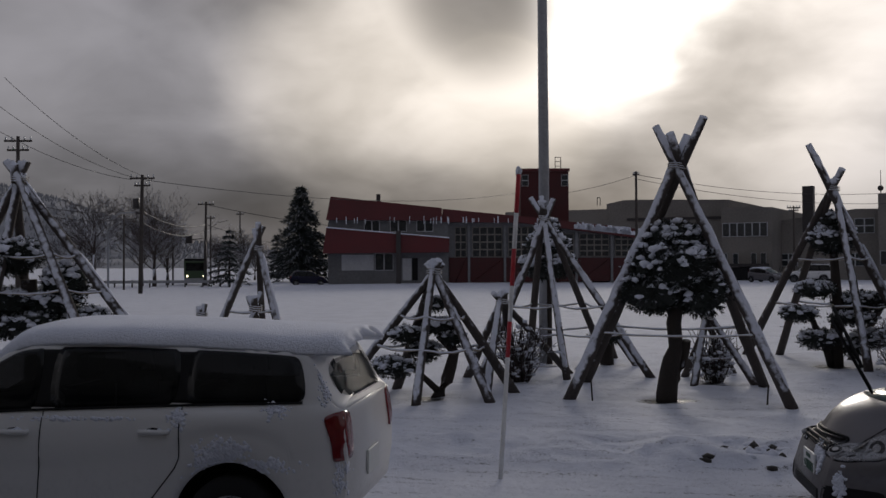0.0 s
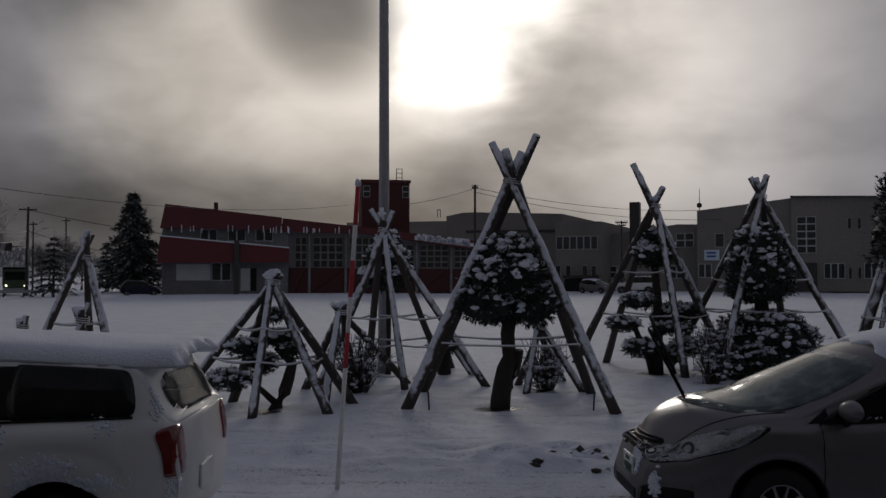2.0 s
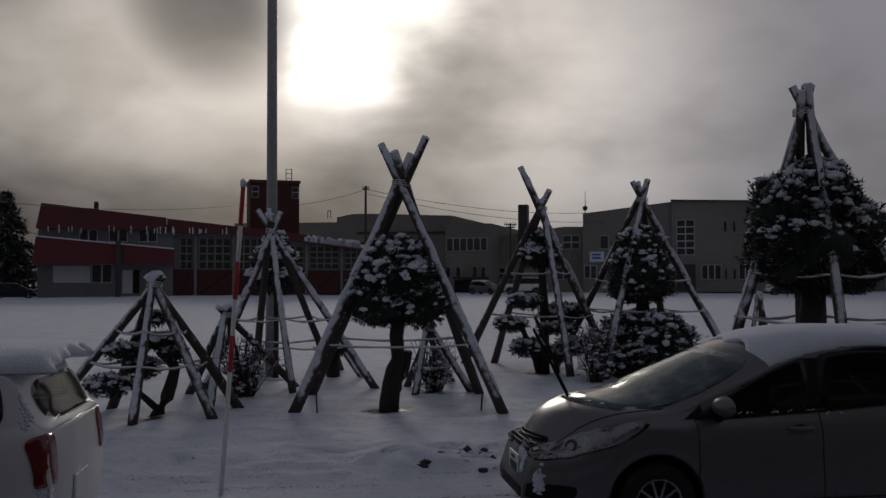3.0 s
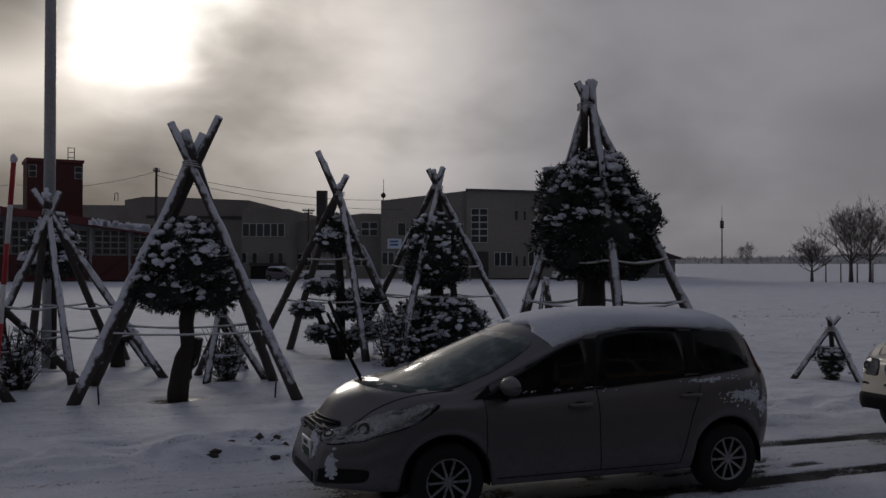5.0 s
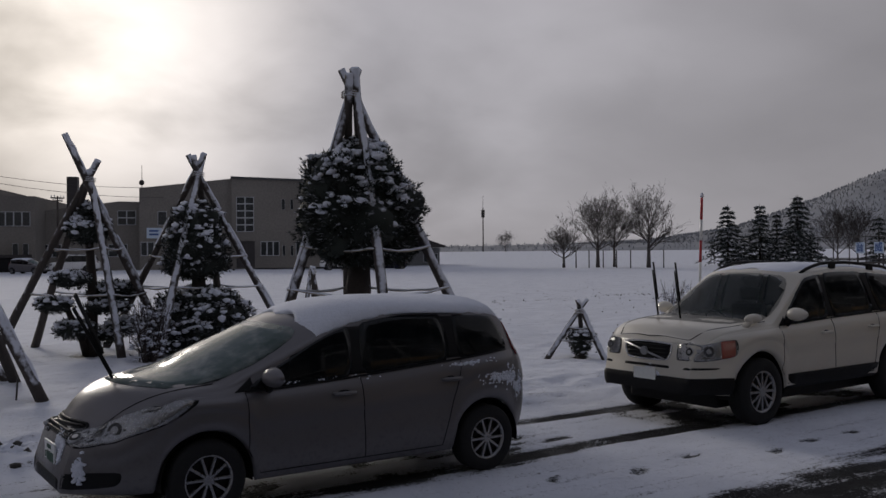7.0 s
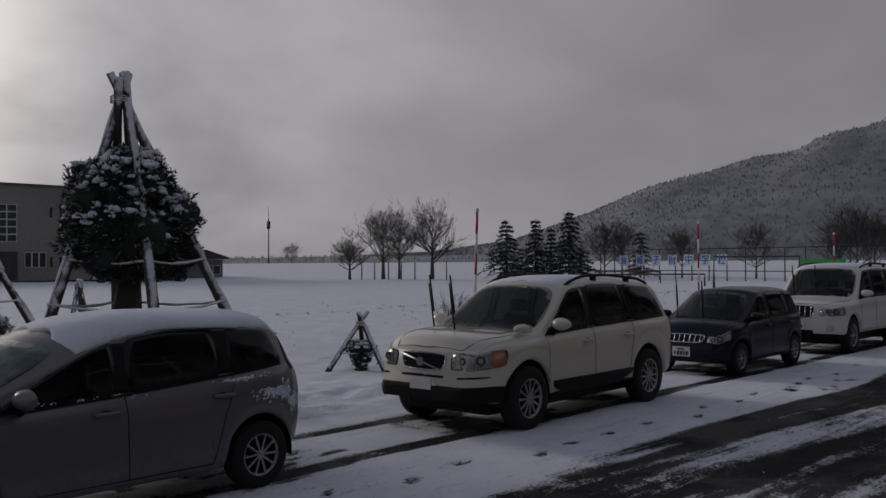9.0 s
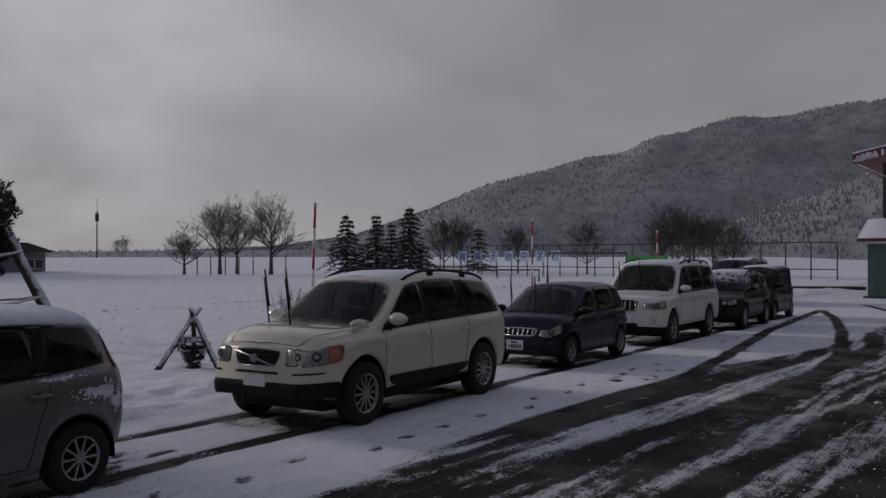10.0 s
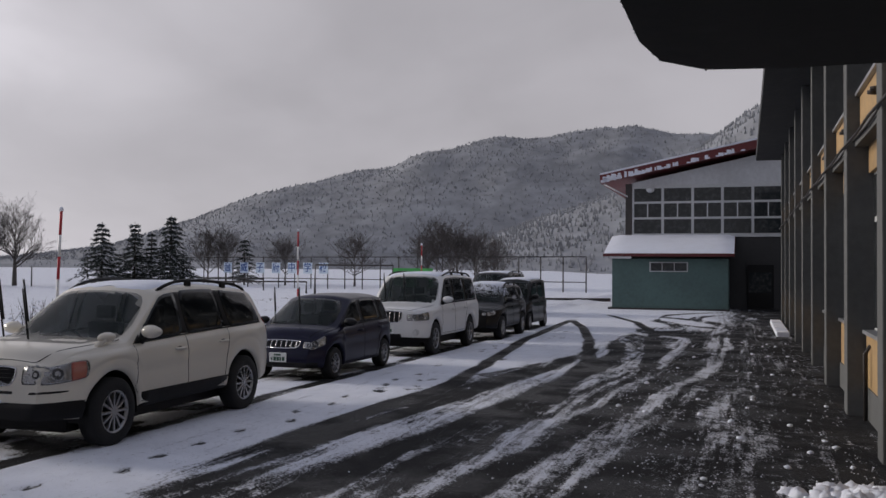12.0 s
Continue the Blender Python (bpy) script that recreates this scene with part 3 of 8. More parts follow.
def build_car(name, label, place, turn, s):
    """A car from its measures; x is ahead, the origin lies on the ground midway between the axles."""
    L, wb, fo, r = s["L"], s["wb"], s["fo"], s["r"]
    xf, xr, hw = wb / 2 + fo, wb / 2 + fo - L, s["W"] / 2
    car = thing(name, Matrix.Translation(place) @ Matrix.Rotation(turn, 4, "Z"), label, "car", "parked cars")
    sill, arch = s.get("sill", 0.24), r + s.get("arch", 0.06)
    paint, bow, bow_r = s["paint"], s.get("bow", 0.16), s.get("bow_r", 0.07)
    xa0, xa1, xr0, xr1 = s["cowl"], s["roof_front"], s["rear_base"], s["roof_rear"]
    shoulder, crown, roof = s["shoulder"], s["crown"], s["roof"]
    belt = smooth_rows(shoulder, 0.06)
    # the line along the middle of the car: bonnet, windscreen, roof, tailgate
    line = [(x, curve_at(shoulder, x) + curve_at(crown, x)) for x in np.linspace(xf, xa0 + bow, 8)]
    line += [(x, curve_at(roof, x)) for x in np.linspace(xa1 + bow * 0.9, xr1, 10)]
    line += [(xr0 - 0.03, curve_at(shoulder, xr0) + 0.02), (xr - 0.2, curve_at(shoulder, xr0))]
    top = smooth_rows(line, 0.045)
    top_z = max(z for _, z in roof)
    roof_w, drop = s.get("tumble", 0.76), s.get("drop", 0.055)
    mid_x = (xa1 + xr1) / 2

    def plan(x):
        f = max(0.0, 1 - (xf - x) / s.get("nose", 0.75))
        b = max(0.0, 1 - (x - xr) / s.get("tail_len", 0.55))
        flare = sum(math.exp(-((x - c) / (arch * 0.95)) ** 4) for c in (wb / 2, -wb / 2)) * s.get("haunch", 0.012)
        return hw * (1 - flare_in - s.get("round", 0.32) * f ** 2.0 - s.get("tail_round", 0.20) * b ** 2.4) + flare

    flare_in = s.get("haunch", 0.012) / hw

    def low(x):
        z = sill + 0.03 * max(0.0, 1 - (xf - x) / 0.4) + 0.12 * max(0.0, 1 - (x - xr) / 0.4)
        for c in (wb / 2, -wb / 2):
            d = arch ** 2 - (x - c) ** 2
            if d > 0:
                z = max(z, r + math.sqrt(d))
        return z

    def over(x, k):
        """Height of the bonnet, screens and roof at a share k of the half width."""
        k2 = k * k
        ease = min(1.0, max(0.0, (x - mid_x) / 0.5)) * bow - min(1.0, max(0.0, (mid_x - x) / 0.5)) * bow_r
        h = min(1.0, max(0.0, (top(x) - belt(x)) / (top_z - belt(x))))
        return top(x + ease * k2) - drop * abs(k) ** 3.2 - 0.02 * k2 * h

    def section(x):
        w, z0 = plan(x), low(x)
        ze = over(x, 1.0)
        zb = min(belt(x), ze - 0.012)
        h = min(1.0, max(0.0, (ze - zb) / (top_z - drop - belt(x))))
        we = w * (0.905 + (roof_w - 0.905) * h ** 1.1)
        flank = [(0.93, 0.0), (0.975, 0.05), (0.992, 0.16), (1.0, 0.34), (0.994, 0.50), (0.990, 0.58), (1.002, 0.66), (0.998, 0.76), (0.985, 0.86), (0.965, 0.94)]
        pts = [(a * w, z0 + (zb - z0) * b) for a, b in flank] + [(0.935 * w, zb)]
        for q in (0.04, 0.2, 0.4, 0.6, 0.8, 0.93):
            pts.append((0.93 * w + (we - 0.93 * w) * q ** 1.25, zb + (ze - 0.015 - zb) * q))
        pts += [(we * k, over(x, k) - (0.006 if k == 1.0 else 0)) for k in (1.0, 0.975, 0.94, 0.88, 0.78, 0.66, 0.52, 0.36, 0.18, 0.0)]
        return [(y, max(z, z0 + 0.003 * i)) for i, (y, z) in enumerate(pts)]

    def lean(x, z):
        """How far the nose and the tail lean back at a height."""
        f, b = max(0.0, 1 - (xf - x) / 0.5), max(0.0, 1 - (x - xr) / 0.3)
        up = z / belt(x)
        return x - f * f * (s.get("rake", 0.16) * max(0, up - 0.55) / 0.45 + 0.07 * max(0, 0.42 - up) / 0.42) + b * b * (s.get("tail_rake", 0.06) * max(0, up - 0.75) / 0.4 + 0.08 * max(0, 0.55 - up) / 0.55)

    xs = sorted(set([xf - 0.002 * i * i for i in range(0, 14)] + [xr + 0.003 * i * i for i in range(0, 12)] + list(np.linspace(xr, xf, 150))))
    bm = bmesh.new()
    rows = []
    for x in xs:
        sec = section(x)
        rows.append([bm.verts.new((lean(x, z), y, z)) for y, z in sec] + [bm.verts.new((lean(x, z), -y, z)) for y, z in sec[-2::-1]])
    for a, b in zip(rows, rows[1:]):
        for j in range(len(a) - 1):
            bm.faces.new((a[j], a[j + 1], b[j + 1], b[j])).smooth = True
    for end in (rows[0], rows[-1]):
        m_ = len(end)
        for k in range(m_ // 2):
            q = [end[k], end[k + 1], end[m_ - 2 - k], end[m_ - 1 - k]]
            q = [v for n_, v in enumerate(q) if v not in q[:n_]]
            if len(q) > 2:
                bm.faces.new(q).smooth = True
    bmesh.ops.recalc_face_normals(bm, faces=bm.faces)
    skin = BVHTree.FromBMesh(bm)

    def cast(p, d):
        """Where a line from outside meets the body, and the outward direction there."""
        p, d = Vector(p), Vector(d)
        hit, nor, _, _ = skin.ray_cast(p, d)
        if hit is None:
            hit, nor, _, _ = skin.find_nearest(p + d * 2.0)
        return hit, (nor if nor.dot(d) < 0 else -nor)

    def flank_at(x, z, side):
        return cast((x, side * 3.0, z), (0, -side, 0))

    def near(p):
        hit, nor, _, _ = skin.find_nearest(Vector(p))
        return hit, (nor if nor.dot(hit - Vector((hit.x * 0.6, 0, 0.6))) > 0 else -nor)

    def patch(pname, outline, place_at, mat, parent, off=0.006, label="", depth=0.016, rings=6):
        """A piece laid on the body inside an outline, with a turned-in rim."""
        mid_ = sum(outline, outline[0] * 0) / len(outline)
        bm = bmesh.new()
        got = [place_at(mid_)]
        c = bm.verts.new(got[0][0] + got[0][1] * off)
        prev = None
        for k in range(1, rings + 2):
            ring = []
            for p in outline:
                hit, nor = place_at(mid_.lerp(p, min(k, rings) / rings))
                ring.append(bm.verts.new(hit + nor * (off if k <= rings else off - depth)))
            for i in range(len(ring)):
                j = (i + 1) % len(ring)
                bm.faces.new((c, ring[i], ring[j]) if prev is None else (prev[i], ring[i], ring[j], prev[j])).smooth = k <= rings
            prev = ring
        bmesh.ops.recalc_face_normals(bm, faces=bm.faces)
        return part(pname, bm, mat, parent, label)

    # outlines of the glass, seen from the side and from the ends
    sides_ = []
    for xb0, xt0, xb1, xt1, h0, h1 in s["windows"]:
        def zat(x, h):
            zb, ze = belt(x), over(x, 1.0) - 0.014
            return zb + (ze - zb) * h
        n_ = 6
        poly = [(xb0 + (xb1 - xb0) * i / n_, belt(xb0 + (xb1 - xb0) * i / n_) + 0.03) for i in range(n_ + 1)]
        hi = [(xt1 + (xt0 - xt1) * i / n_) for i in range(n_ + 1)]
        poly += [(x, zat(x, 0.97)) for x in hi]
        sides_.append([Vector(p) for p in rounded([Vector((a, b)) for a, b in poly], 2)])
    zc0 = belt(xa0) + s.get("screen_low", 0.055)
    zc1 = top(xa1 + bow * 0.6) - 0.075
    y0, y1 = hw * 0.835, hw * (roof_w - 0.075)
    front_ = rounded([Vector(p) for p in ((-y0, zc0), (-y0 * 0.5, zc0 + 0.02), (0, zc0 + 0.03), (y0 * 0.5, zc0 + 0.02), (y0, zc0), (y1, zc1 - 0.03), (y1 * 0.5, zc1 + 0.012), (0, zc1 + 0.02), (-y1 * 0.5, zc1 + 0.012), (-y1, zc1 - 0.03))], 2)
    zr0, zr1 = belt(xr0) + s.get("rear_glass", 0.07), curve_at(roof, xr1) - 0.14
    ry0, ry1 = hw * 0.66, hw * (roof_w - 0.14)
    rear_ = rounded([Vector(p) for p in ((-ry0, zr0), (0, zr0 - 0.02), (ry0, zr0), (ry1, zr1), (0, zr1 + 0.025), (-ry1, zr1))], 2)

    def small(poly, k):
        c = sum(poly, poly[0] * 0) / len(poly)
        return [tuple(c.lerp(p, k)) for p in poly]
    cut_s, cut_f, cut_r = [small(p, 0.94) for p in sides_], small(front_, 0.95), small(rear_, 0.93)
    gone = []
    for f in bm.faces:
        c = f.calc_center_median()
        if c.z < min(zc0, zr0, belt(0)) - 0.1:
            continue
        if abs(c.y) > hw * (roof_w - 0.05) and any(inside((c.x, c.z), q) for q in cut_s) or c.x > mid_x and inside((c.y, c.z), cut_f) and f.normal.x > 0.2 or c.x < mid_x and inside((c.y, c.z), cut_r) and f.normal.x < -0.3:
            gone.append(f)
    bmesh.ops.delete(bm, geom=gone, context="FACES")
    body = part("body", bm, paint, car)
    bm = bmesh.new()
    box(bm, (xr + 0.25, -hw + 0.30, 0.2), (xf - 0.45, hw - 0.30, 0.60), 0.03)
    part("underbody", bm, DARK, car)
    # cabin furniture
    for y in (0.36, -0.36):
        for x in (0.02, -0.88):
            bm = bmesh.new()
            box(bm, (x - 0.06, y - 0.25, 0.5), (x + 0.46, y + 0.25, 0.68), 0.05)
            box(bm, (x - 0.17, y - 0.24, 0.6), (x - 0.02, y + 0.24, belt(0) + 0.15), 0.05)
            box(bm, (x - 0.15, y - 0.13, belt(0) + 0.19), (x - 0.05, y + 0.13, belt(0) + 0.37), 0.04)
            part("seat", bm, CLOTH, car, "dark cloth seat")
    bm = bmesh.new()
    box(bm, (xa0 - 0.42, -hw + 0.22, 0.6), (xa0 + 0.02, hw - 0.22, belt(xa0) - 0.01), 0.06)
    part("dashboard", bm, DARK, car)
    bm = bmesh.new()
    ring = [Vector((xa0 - 0.55 + 0.09 * math.sin(a), -0.36 + 0.18 * math.cos(a), belt(xa0) - 0.03 + 0.16 * math.sin(a))) for a in np.linspace(0, 2 * math.pi, 17)]
    tube(bm, ring, [0.016] * 17, 6)
    part("steering_wheel", bm, DARK, car)
    patch("windscreen", front_, lambda p: cast((5, p.x, p.y), (-1, 0, 0)), s.get("screen", GLASS_CAR), car, 0.004, "windscreen wet with melting snow", 0.01)
    patch("rear_window", rear_, lambda p: cast((-5, p.x, p.y), (1, 0, 0)), s.get("rear_mat", GLASS_DARK), car, 0.005, "", 0.01)
    for side in (1, -1):
        for n_, poly in enumerate(sides_):
            patch("side_window", poly, lambda p: flank_at(p.x, p.y, side), s.get("side_mat", GLASS_DARK), car, 0.005, "", 0.01)
        for a, b in zip(s["windows"], s["windows"][1:]):
            x0, x1 = b[2] - 0.05, a[0] + 0.05
            x2, x3 = b[3] - 0.05, a[1] + 0.05
            zl, zh = belt(x0) + 0.034, over((x2 + x3) / 2, 1.0) - 0.040
            quad = [Vector((x0 + (x1 - x0) * i / 2, zl)) for i in range(3)] + [Vector((x3 + (x2 - x3) * i / 2, zh)) for i in range(3)]
            patch("pillar_trim", quad, lambda p: flank_at(p.x, p.y, side), DARK, car, 0.003)
        # sail panel before the first window, and the weather strip under the glass
        w0 = s["windows"][0]
        if s.get("sail", True):
            xs_ = w0[2]
            quad = [Vector((xs_ - 0.10, belt(xs_) + 0.02)), Vector((xs_ + 0.07, belt(xs_) + 0.015)), Vector((xs_ - 0.08, belt(xs_) + 0.12))]
            patch("sail_panel", quad, lambda p: flank_at(p.x, p.y, side), DARK, car, 0.003, "", 0.012, 3)
        bm = bmesh.new()
        x0, x1 = s["windows"][-1][0] + 0.03, w0[2] - 0.02
        pts = []
        for i in range(25):
            x = x0 + (x1 - x0) * i / 24
            hit, nor = flank_at(x, belt(x) + 0.022, side)
            pts.append(hit + nor * 0.004)
        tube(bm, pts, [0.009] * 25, 5)
        part("weather_strip", bm, DARK, car)
        for x0, x1 in s["seams"]:
            pts, low_z = [], sill + 0.06
            for i in range(13):
                q = i / 12
                x = x1 + (x0 - x1) * min(1.0, q / 0.55) if s.get("bent_seams") else x1 + (x0 - x1) * q
                z = max(low_z + (belt(x0) + 0.01 - low_z) * q, low(x) + 0.015)
                hit, nor = flank_at(x, z, side)
                pts.append(hit + nor * 0.0005)
            bm = bmesh.new()
            tube(bm, pts, [0.0045] * 13, 4)
            part("door_seam", bm, DARK, car)
        a, f = s["seams"][-1][1], s["seams"][0][1]
        bm = bmesh.new()
        pts = []
        for i in range(21):
            hit, nor = flank_at(a + (f - a) * i / 20, max(sill + 0.06, low(a + (f - a) * i / 20) + 0.01), side)
            pts.append(hit + nor * 0.0005)
        tube(bm, pts, [0.0045] * 21, 4)
        part("sill_seam", bm, DARK, car)
        for x, z in s["handles"]:
            hit, nor = flank_at(x, z, side)
            bm = bmesh.new()
            tube(bm, [hit + Vector((dx_, side * o_, 0.002)) for dx_, o_ in ((-0.105, -0.004), (-0.085, 0.024), (0, 0.032), (0.085, 0.024), (0.105, -0.004))], [0.013, 0.017, 0.018, 0.017, 0.012], 8)
            hd = part("door_handle", bm, s.get("handle_mat", paint), car)
            bm = bmesh.new()
            blob(bm, hit - Vector((0, side * 0.006, 0)), 1.0, (0.07, 0.010, 0.03), 2, 0.0)
            part("handle_cup", bm, DARK, hd)
        if s.get("sill_trim"):
            a, f = -wb / 2 + arch + 0.02, wb / 2 - arch - 0.02
            quad = [Vector((a + (f - a) * i / 8, sill + 0.005)) for i in range(9)] + [Vector((f + (a - f) * i / 8, sill + 0.17)) for i in range(9)]
            patch("sill_trim", quad, lambda p: flank_at(p.x, p.y, side), DARK, car, 0.016, "", 0.03)
    # bonnet shut line
    x_end = xf - s.get("bonnet_end", 0.16)
    edge_ = []
    for i in range(11):
        x = xa0 + bow * 0.2 + (x_end - xa0 - bow * 0.2) * i / 10
        edge_.append((x, plan(x) * (0.80 - 0.10 * (i / 10) ** 2)))
    edge_ += [(x_end + s.get("bonnet_nose", 0.07) * math.sin(i / 6 * math.pi / 2), plan(x_end) * 0.70 * math.cos(i / 6 * math.pi / 2)) for i in range(1, 7)]
    pts = []
    for x, y in edge_ + [(x, -y) for x, y in edge_[-2::-1]]:
        hit, nor = cast((x, y, 3), (0, 0, -1))
        pts.append(hit + nor * 0.0005)
    bm = bmesh.new()
    tube(bm, pts, [0.005] * len(pts), 4)
    part("bonnet_seam", bm, DARK, car)
    # wheels, each in a dark arch lining
    for xc in (wb / 2, -wb / 2):
        for side in (1, -1):
            wheel(car, r, s.get("tyre_w", 0.20), (xc, side * (hw - 0.135), r), s.get("spokes", 10), side)
            bm = bmesh.new()
            grid_patch(bm, lambda i, j: Vector((xc + (arch - 0.004) * math.cos(math.pi * (i * 1.1 - 0.05)), side * (plan(xc) * (0.945 - 0.02) - 0.36 * j), r + (arch - 0.004) * math.sin(math.pi * (i * 1.1 - 0.05)))), 20, 2)
            part("arch_lining", bm, DARK, car)
            if s.get("flare"):
                bm = bmesh.new()
                pts = []
                for i in range(21):
                    a = math.pi * (0.0 + 1.0 * i / 20)
                    hit, nor = flank_at(xc + arch * 1.05 * math.cos(a), max(r + arch * 1.05 * math.sin(a), sill), side)
                    pts.append(hit + nor * 0.002)
                tube(bm, pts, [0.022] * len(pts), 6)
                part("wheel_arch_trim", bm, s["flare"], car)
    # lamps
    xb, zlb, zhb, zlf, zhf, yin = s["head"]
    xm = xf - 0.10
    nose_in = Vector((lean(xf, (zlf + zhf) / 2), 0, 0)).x

    def lamp_poly(side, q0=0.0, q1=1.0):
        """From the flank (0) round the corner to the nose (1)."""
        up_, dn = [], []
        for i in range(9):
            q = q0 + (q1 - q0) * i / 8
            if q < 0.55:
                w_ = q / 0.55
                x = xb + (xm - xb) * w_
                y, z0_, z1_ = plan(x), zlb + (zlf - zlb) * w_ ** s.get("lamp_low", 1.0), zhb + (zhf - zhb) * w_ ** s.get("lamp_bend", 1.0)
            else:
                w_ = (q - 0.55) / 0.45
                x, y, z0_, z1_ = xm + (nose_in - xm) * w_, plan(xm) + (yin * hw - plan(xm)) * w_, zlf, zhf - s.get("lamp_in", 0.02) * w_
            up_.append(Vector((x, side * y, z1_)))
            dn.append(Vector((x, side * y, z0_)))
        return rounded(dn + up_[::-1], 2)

    for side in (1, -1):
        lp = lamp_poly(side)
        lamp_ob = patch("headlight", lp, near, HOUSING, car, 0.004, "clear headlight", 0.02)
        c = sum(lp, Vector()) / len(lp)
        patch("lamp_gasket", [c + (p - c) * 1.07 for p in lp], near, DARK, lamp_ob, 0.0015)
        for q, size in ((0.42, 0.44), (0.74, 0.33)):
            pp = lamp_poly(side, q - 0.01, q + 0.01)
            hit, nor = near(sum(pp, Vector()) / len(pp))
            size = size * min(zhf - zlf, 0.24) * s.get("bowl", 1.0)
            for pname, mat, ra, o_ in (("reflector_rim", HOUSING, 1.0, 0.006), ("reflector", DARK, 0.86, 0.008), ("lamp_bulb", HOUSING, 0.45, 0.012)):
                bm = bmesh.new()
                tube(bm, [hit - nor * 0.02, hit + nor * o_], [size * ra, size * ra * 0.96], 20)
                part(pname, bm, mat, lamp_ob)
        if s.get("amber"):
            patch("indicator", lamp_poly(side, 0.02, 0.24), near, AMBER, lamp_ob, 0.010, "amber indicator")
        patch("lens_cover", lp, near, LENS, lamp_ob, 0.016, "", 0.02)
        mode, ta, tb, tl, tk = s["tail"]
        if mode == "cabin":
            zl, zh = belt(xr0) + ta * 0.42, belt(xr0) + tb * 0.42
            tp = [(xr + tl, hw, zl), (xr, hw * 0.80, zl), (xr + 0.10, hw * 0.70, zh), (xr + tl + 0.12, hw * 0.80, zh)]
        else:
            tp = [(xr + tl * 0.35, hw, ta), (xr + 0.05, hw * 0.9, ta - 0.01), (xr - 0.01, hw * (0.86 - tk), ta), (xr - 0.01, hw * (0.84 - tk), tb), (xr + 0.06, hw * 0.86, tb + 0.01), (xr + tl, hw, tb), (xr + tl * 0.98, hw, tb - 0.05), (xr + tl * 0.55, hw, (ta + tb) / 2)]
        patch("tail_light", rounded([Vector((x, side * y, z)) for x, y, z in tp], 2, 0.15), near, RED_LENS, car, 0.010, "red tail light", 0.02)
        # door mirror: a rounded shell, flat at the back where the glass sits
        mx, mz = s["mirror"]
        hit, nor = flank_at(mx, belt(mx) + 0.02, side)
        bm = bmesh.new()
        blob(bm, (0, 0, 0), 1.0, (1, 1, 1), 3, 0.0)
        for v in bm.verts:
            x, y, z = v.co
            v.co = Vector((mx + (0.11 if x > 0 else 0.035) * x * (1 - 0.25 * max(0, y * side)), hit.y + side * 0.14 + 0.135 * y, mz + 0.076 * z * (1 - 0.18 * y * side)))
        mir = part("door_mirror", bm, s.get("mirror_mat", paint), car)
        bm = bmesh.new()
        tube(bm, [hit - nor * 0.01 + Vector((0, 0, 0.005)), Vector((mx, hit.y + side * 0.07, mz - 0.05))], [0.035, 0.03], 8)
        part("mirror_arm", bm, DARK, mir)
    # front: grille with bars, lower intake, plate
    gz, gh, gw, gx, bars, barm = s["grille"]

    def from_front(p):
        return cast((5, p.x, p.y), (-1, 0, 0))
    gp = rounded([Vector(p) for p in ((-gw * 0.86, gz - gh), (0, gz - gh - 0.01), (gw * 0.86, gz - gh), (gw, gz), (gw, gz + gh), (0, gz + gh + 0.012), (-gw, gz + gh), (-gw, gz))], 2, 0.15)
    gr = patch("grille", gp, from_front, DARK, car, 0.002)
    for i in range(bars):
        bm, pts = bmesh.new(), []
        for j in range(13):
            if s.get("upright_bars"):
                p = Vector((-gw * 0.82 + 2 * gw * 0.82 * i / (bars - 1), gz + gh * 0.86 * (j / 6 - 1)))
            else:
                z = gz - gh * 0.7 + 2 * gh * 0.7 * i / max(1, bars - 1)
                p = Vector((gw * 0.90 * (j / 6 - 1), z))
            hit, nor = from_front(p)
            pts.append(hit + nor * 0.008)
        tube(bm, pts, [0.011 if s.get("upright_bars") else 0.009] * 13, 6)
        part("grille_bar", bm, barm, gr)
    bm, pts = bmesh.new(), []
    for p in gp + gp[:1]:
        hit, nor = from_front(p)
        pts.append(hit + nor * 0.004)
    tube(bm, pts, [0.012] * len(pts), 6)
    part("grille_surround", bm, s.get("surround", CHROME), gr)
    for z0, z1, w0, back, mat in s["bumper"]:
        if w0 < plan(xf) * 0.9:
            bp = rounded([Vector((w0 * (i / 5 - 1), z0)) for i in range(11)] + [Vector((w0 * (1 - i / 5), z1)) for i in range(11)], 1)
            patch("bumper_trim", bp, from_front, mat, car, 0.004)
            continue
        # a band right round the nose
        bm = bmesh.new()
        way_ = [(xf - back, 1.0)] + [(xf - back * (1 - i / 6) ** 2, 1.0) for i in range(1, 7)]
        way_ = [Vector((x, plan(x), 0)) for x, _ in way_] + [Vector((xf + 0.02, plan(xf) * (1 - i / 4), 0)) for i in range(1, 5)]
        way_ += [Vector((p.x, -p.y, 0)) for p in way_[-2::-1]]

        def band_at(i, j):
            k = i * (len(way_) - 1)
            a = way_[min(int(k), len(way_) - 2)].lerp(way_[min(int(k), len(way_) - 2) + 1], k - min(int(k), len(way_) - 2))
            hit, nor = near((a.x, a.y, z0 + (z1 - z0) * j - 0.03 * (j == 0)))
            return hit + nor * (0.014 if j < 1 else -0.006)
        grid_patch(bm, band_at, 48, 5)
        bmesh.ops.recalc_face_normals(bm, faces=bm.faces)
        part("bumper_trim", bm, mat, car)
    for y0_, y1_, z0, z1 in s.get("recess", ()):
        for side in (1, -1):
            rp = rounded([Vector((side * a, b)) for a, b in ((y0_, z0), (y1_, z0 + 0.01), (y1_ + 0.02, z1), (y0_ + 0.03, z1))], 2, 0.15)
            patch("fog_recess", rp, from_front, DARK, car, 0.003)
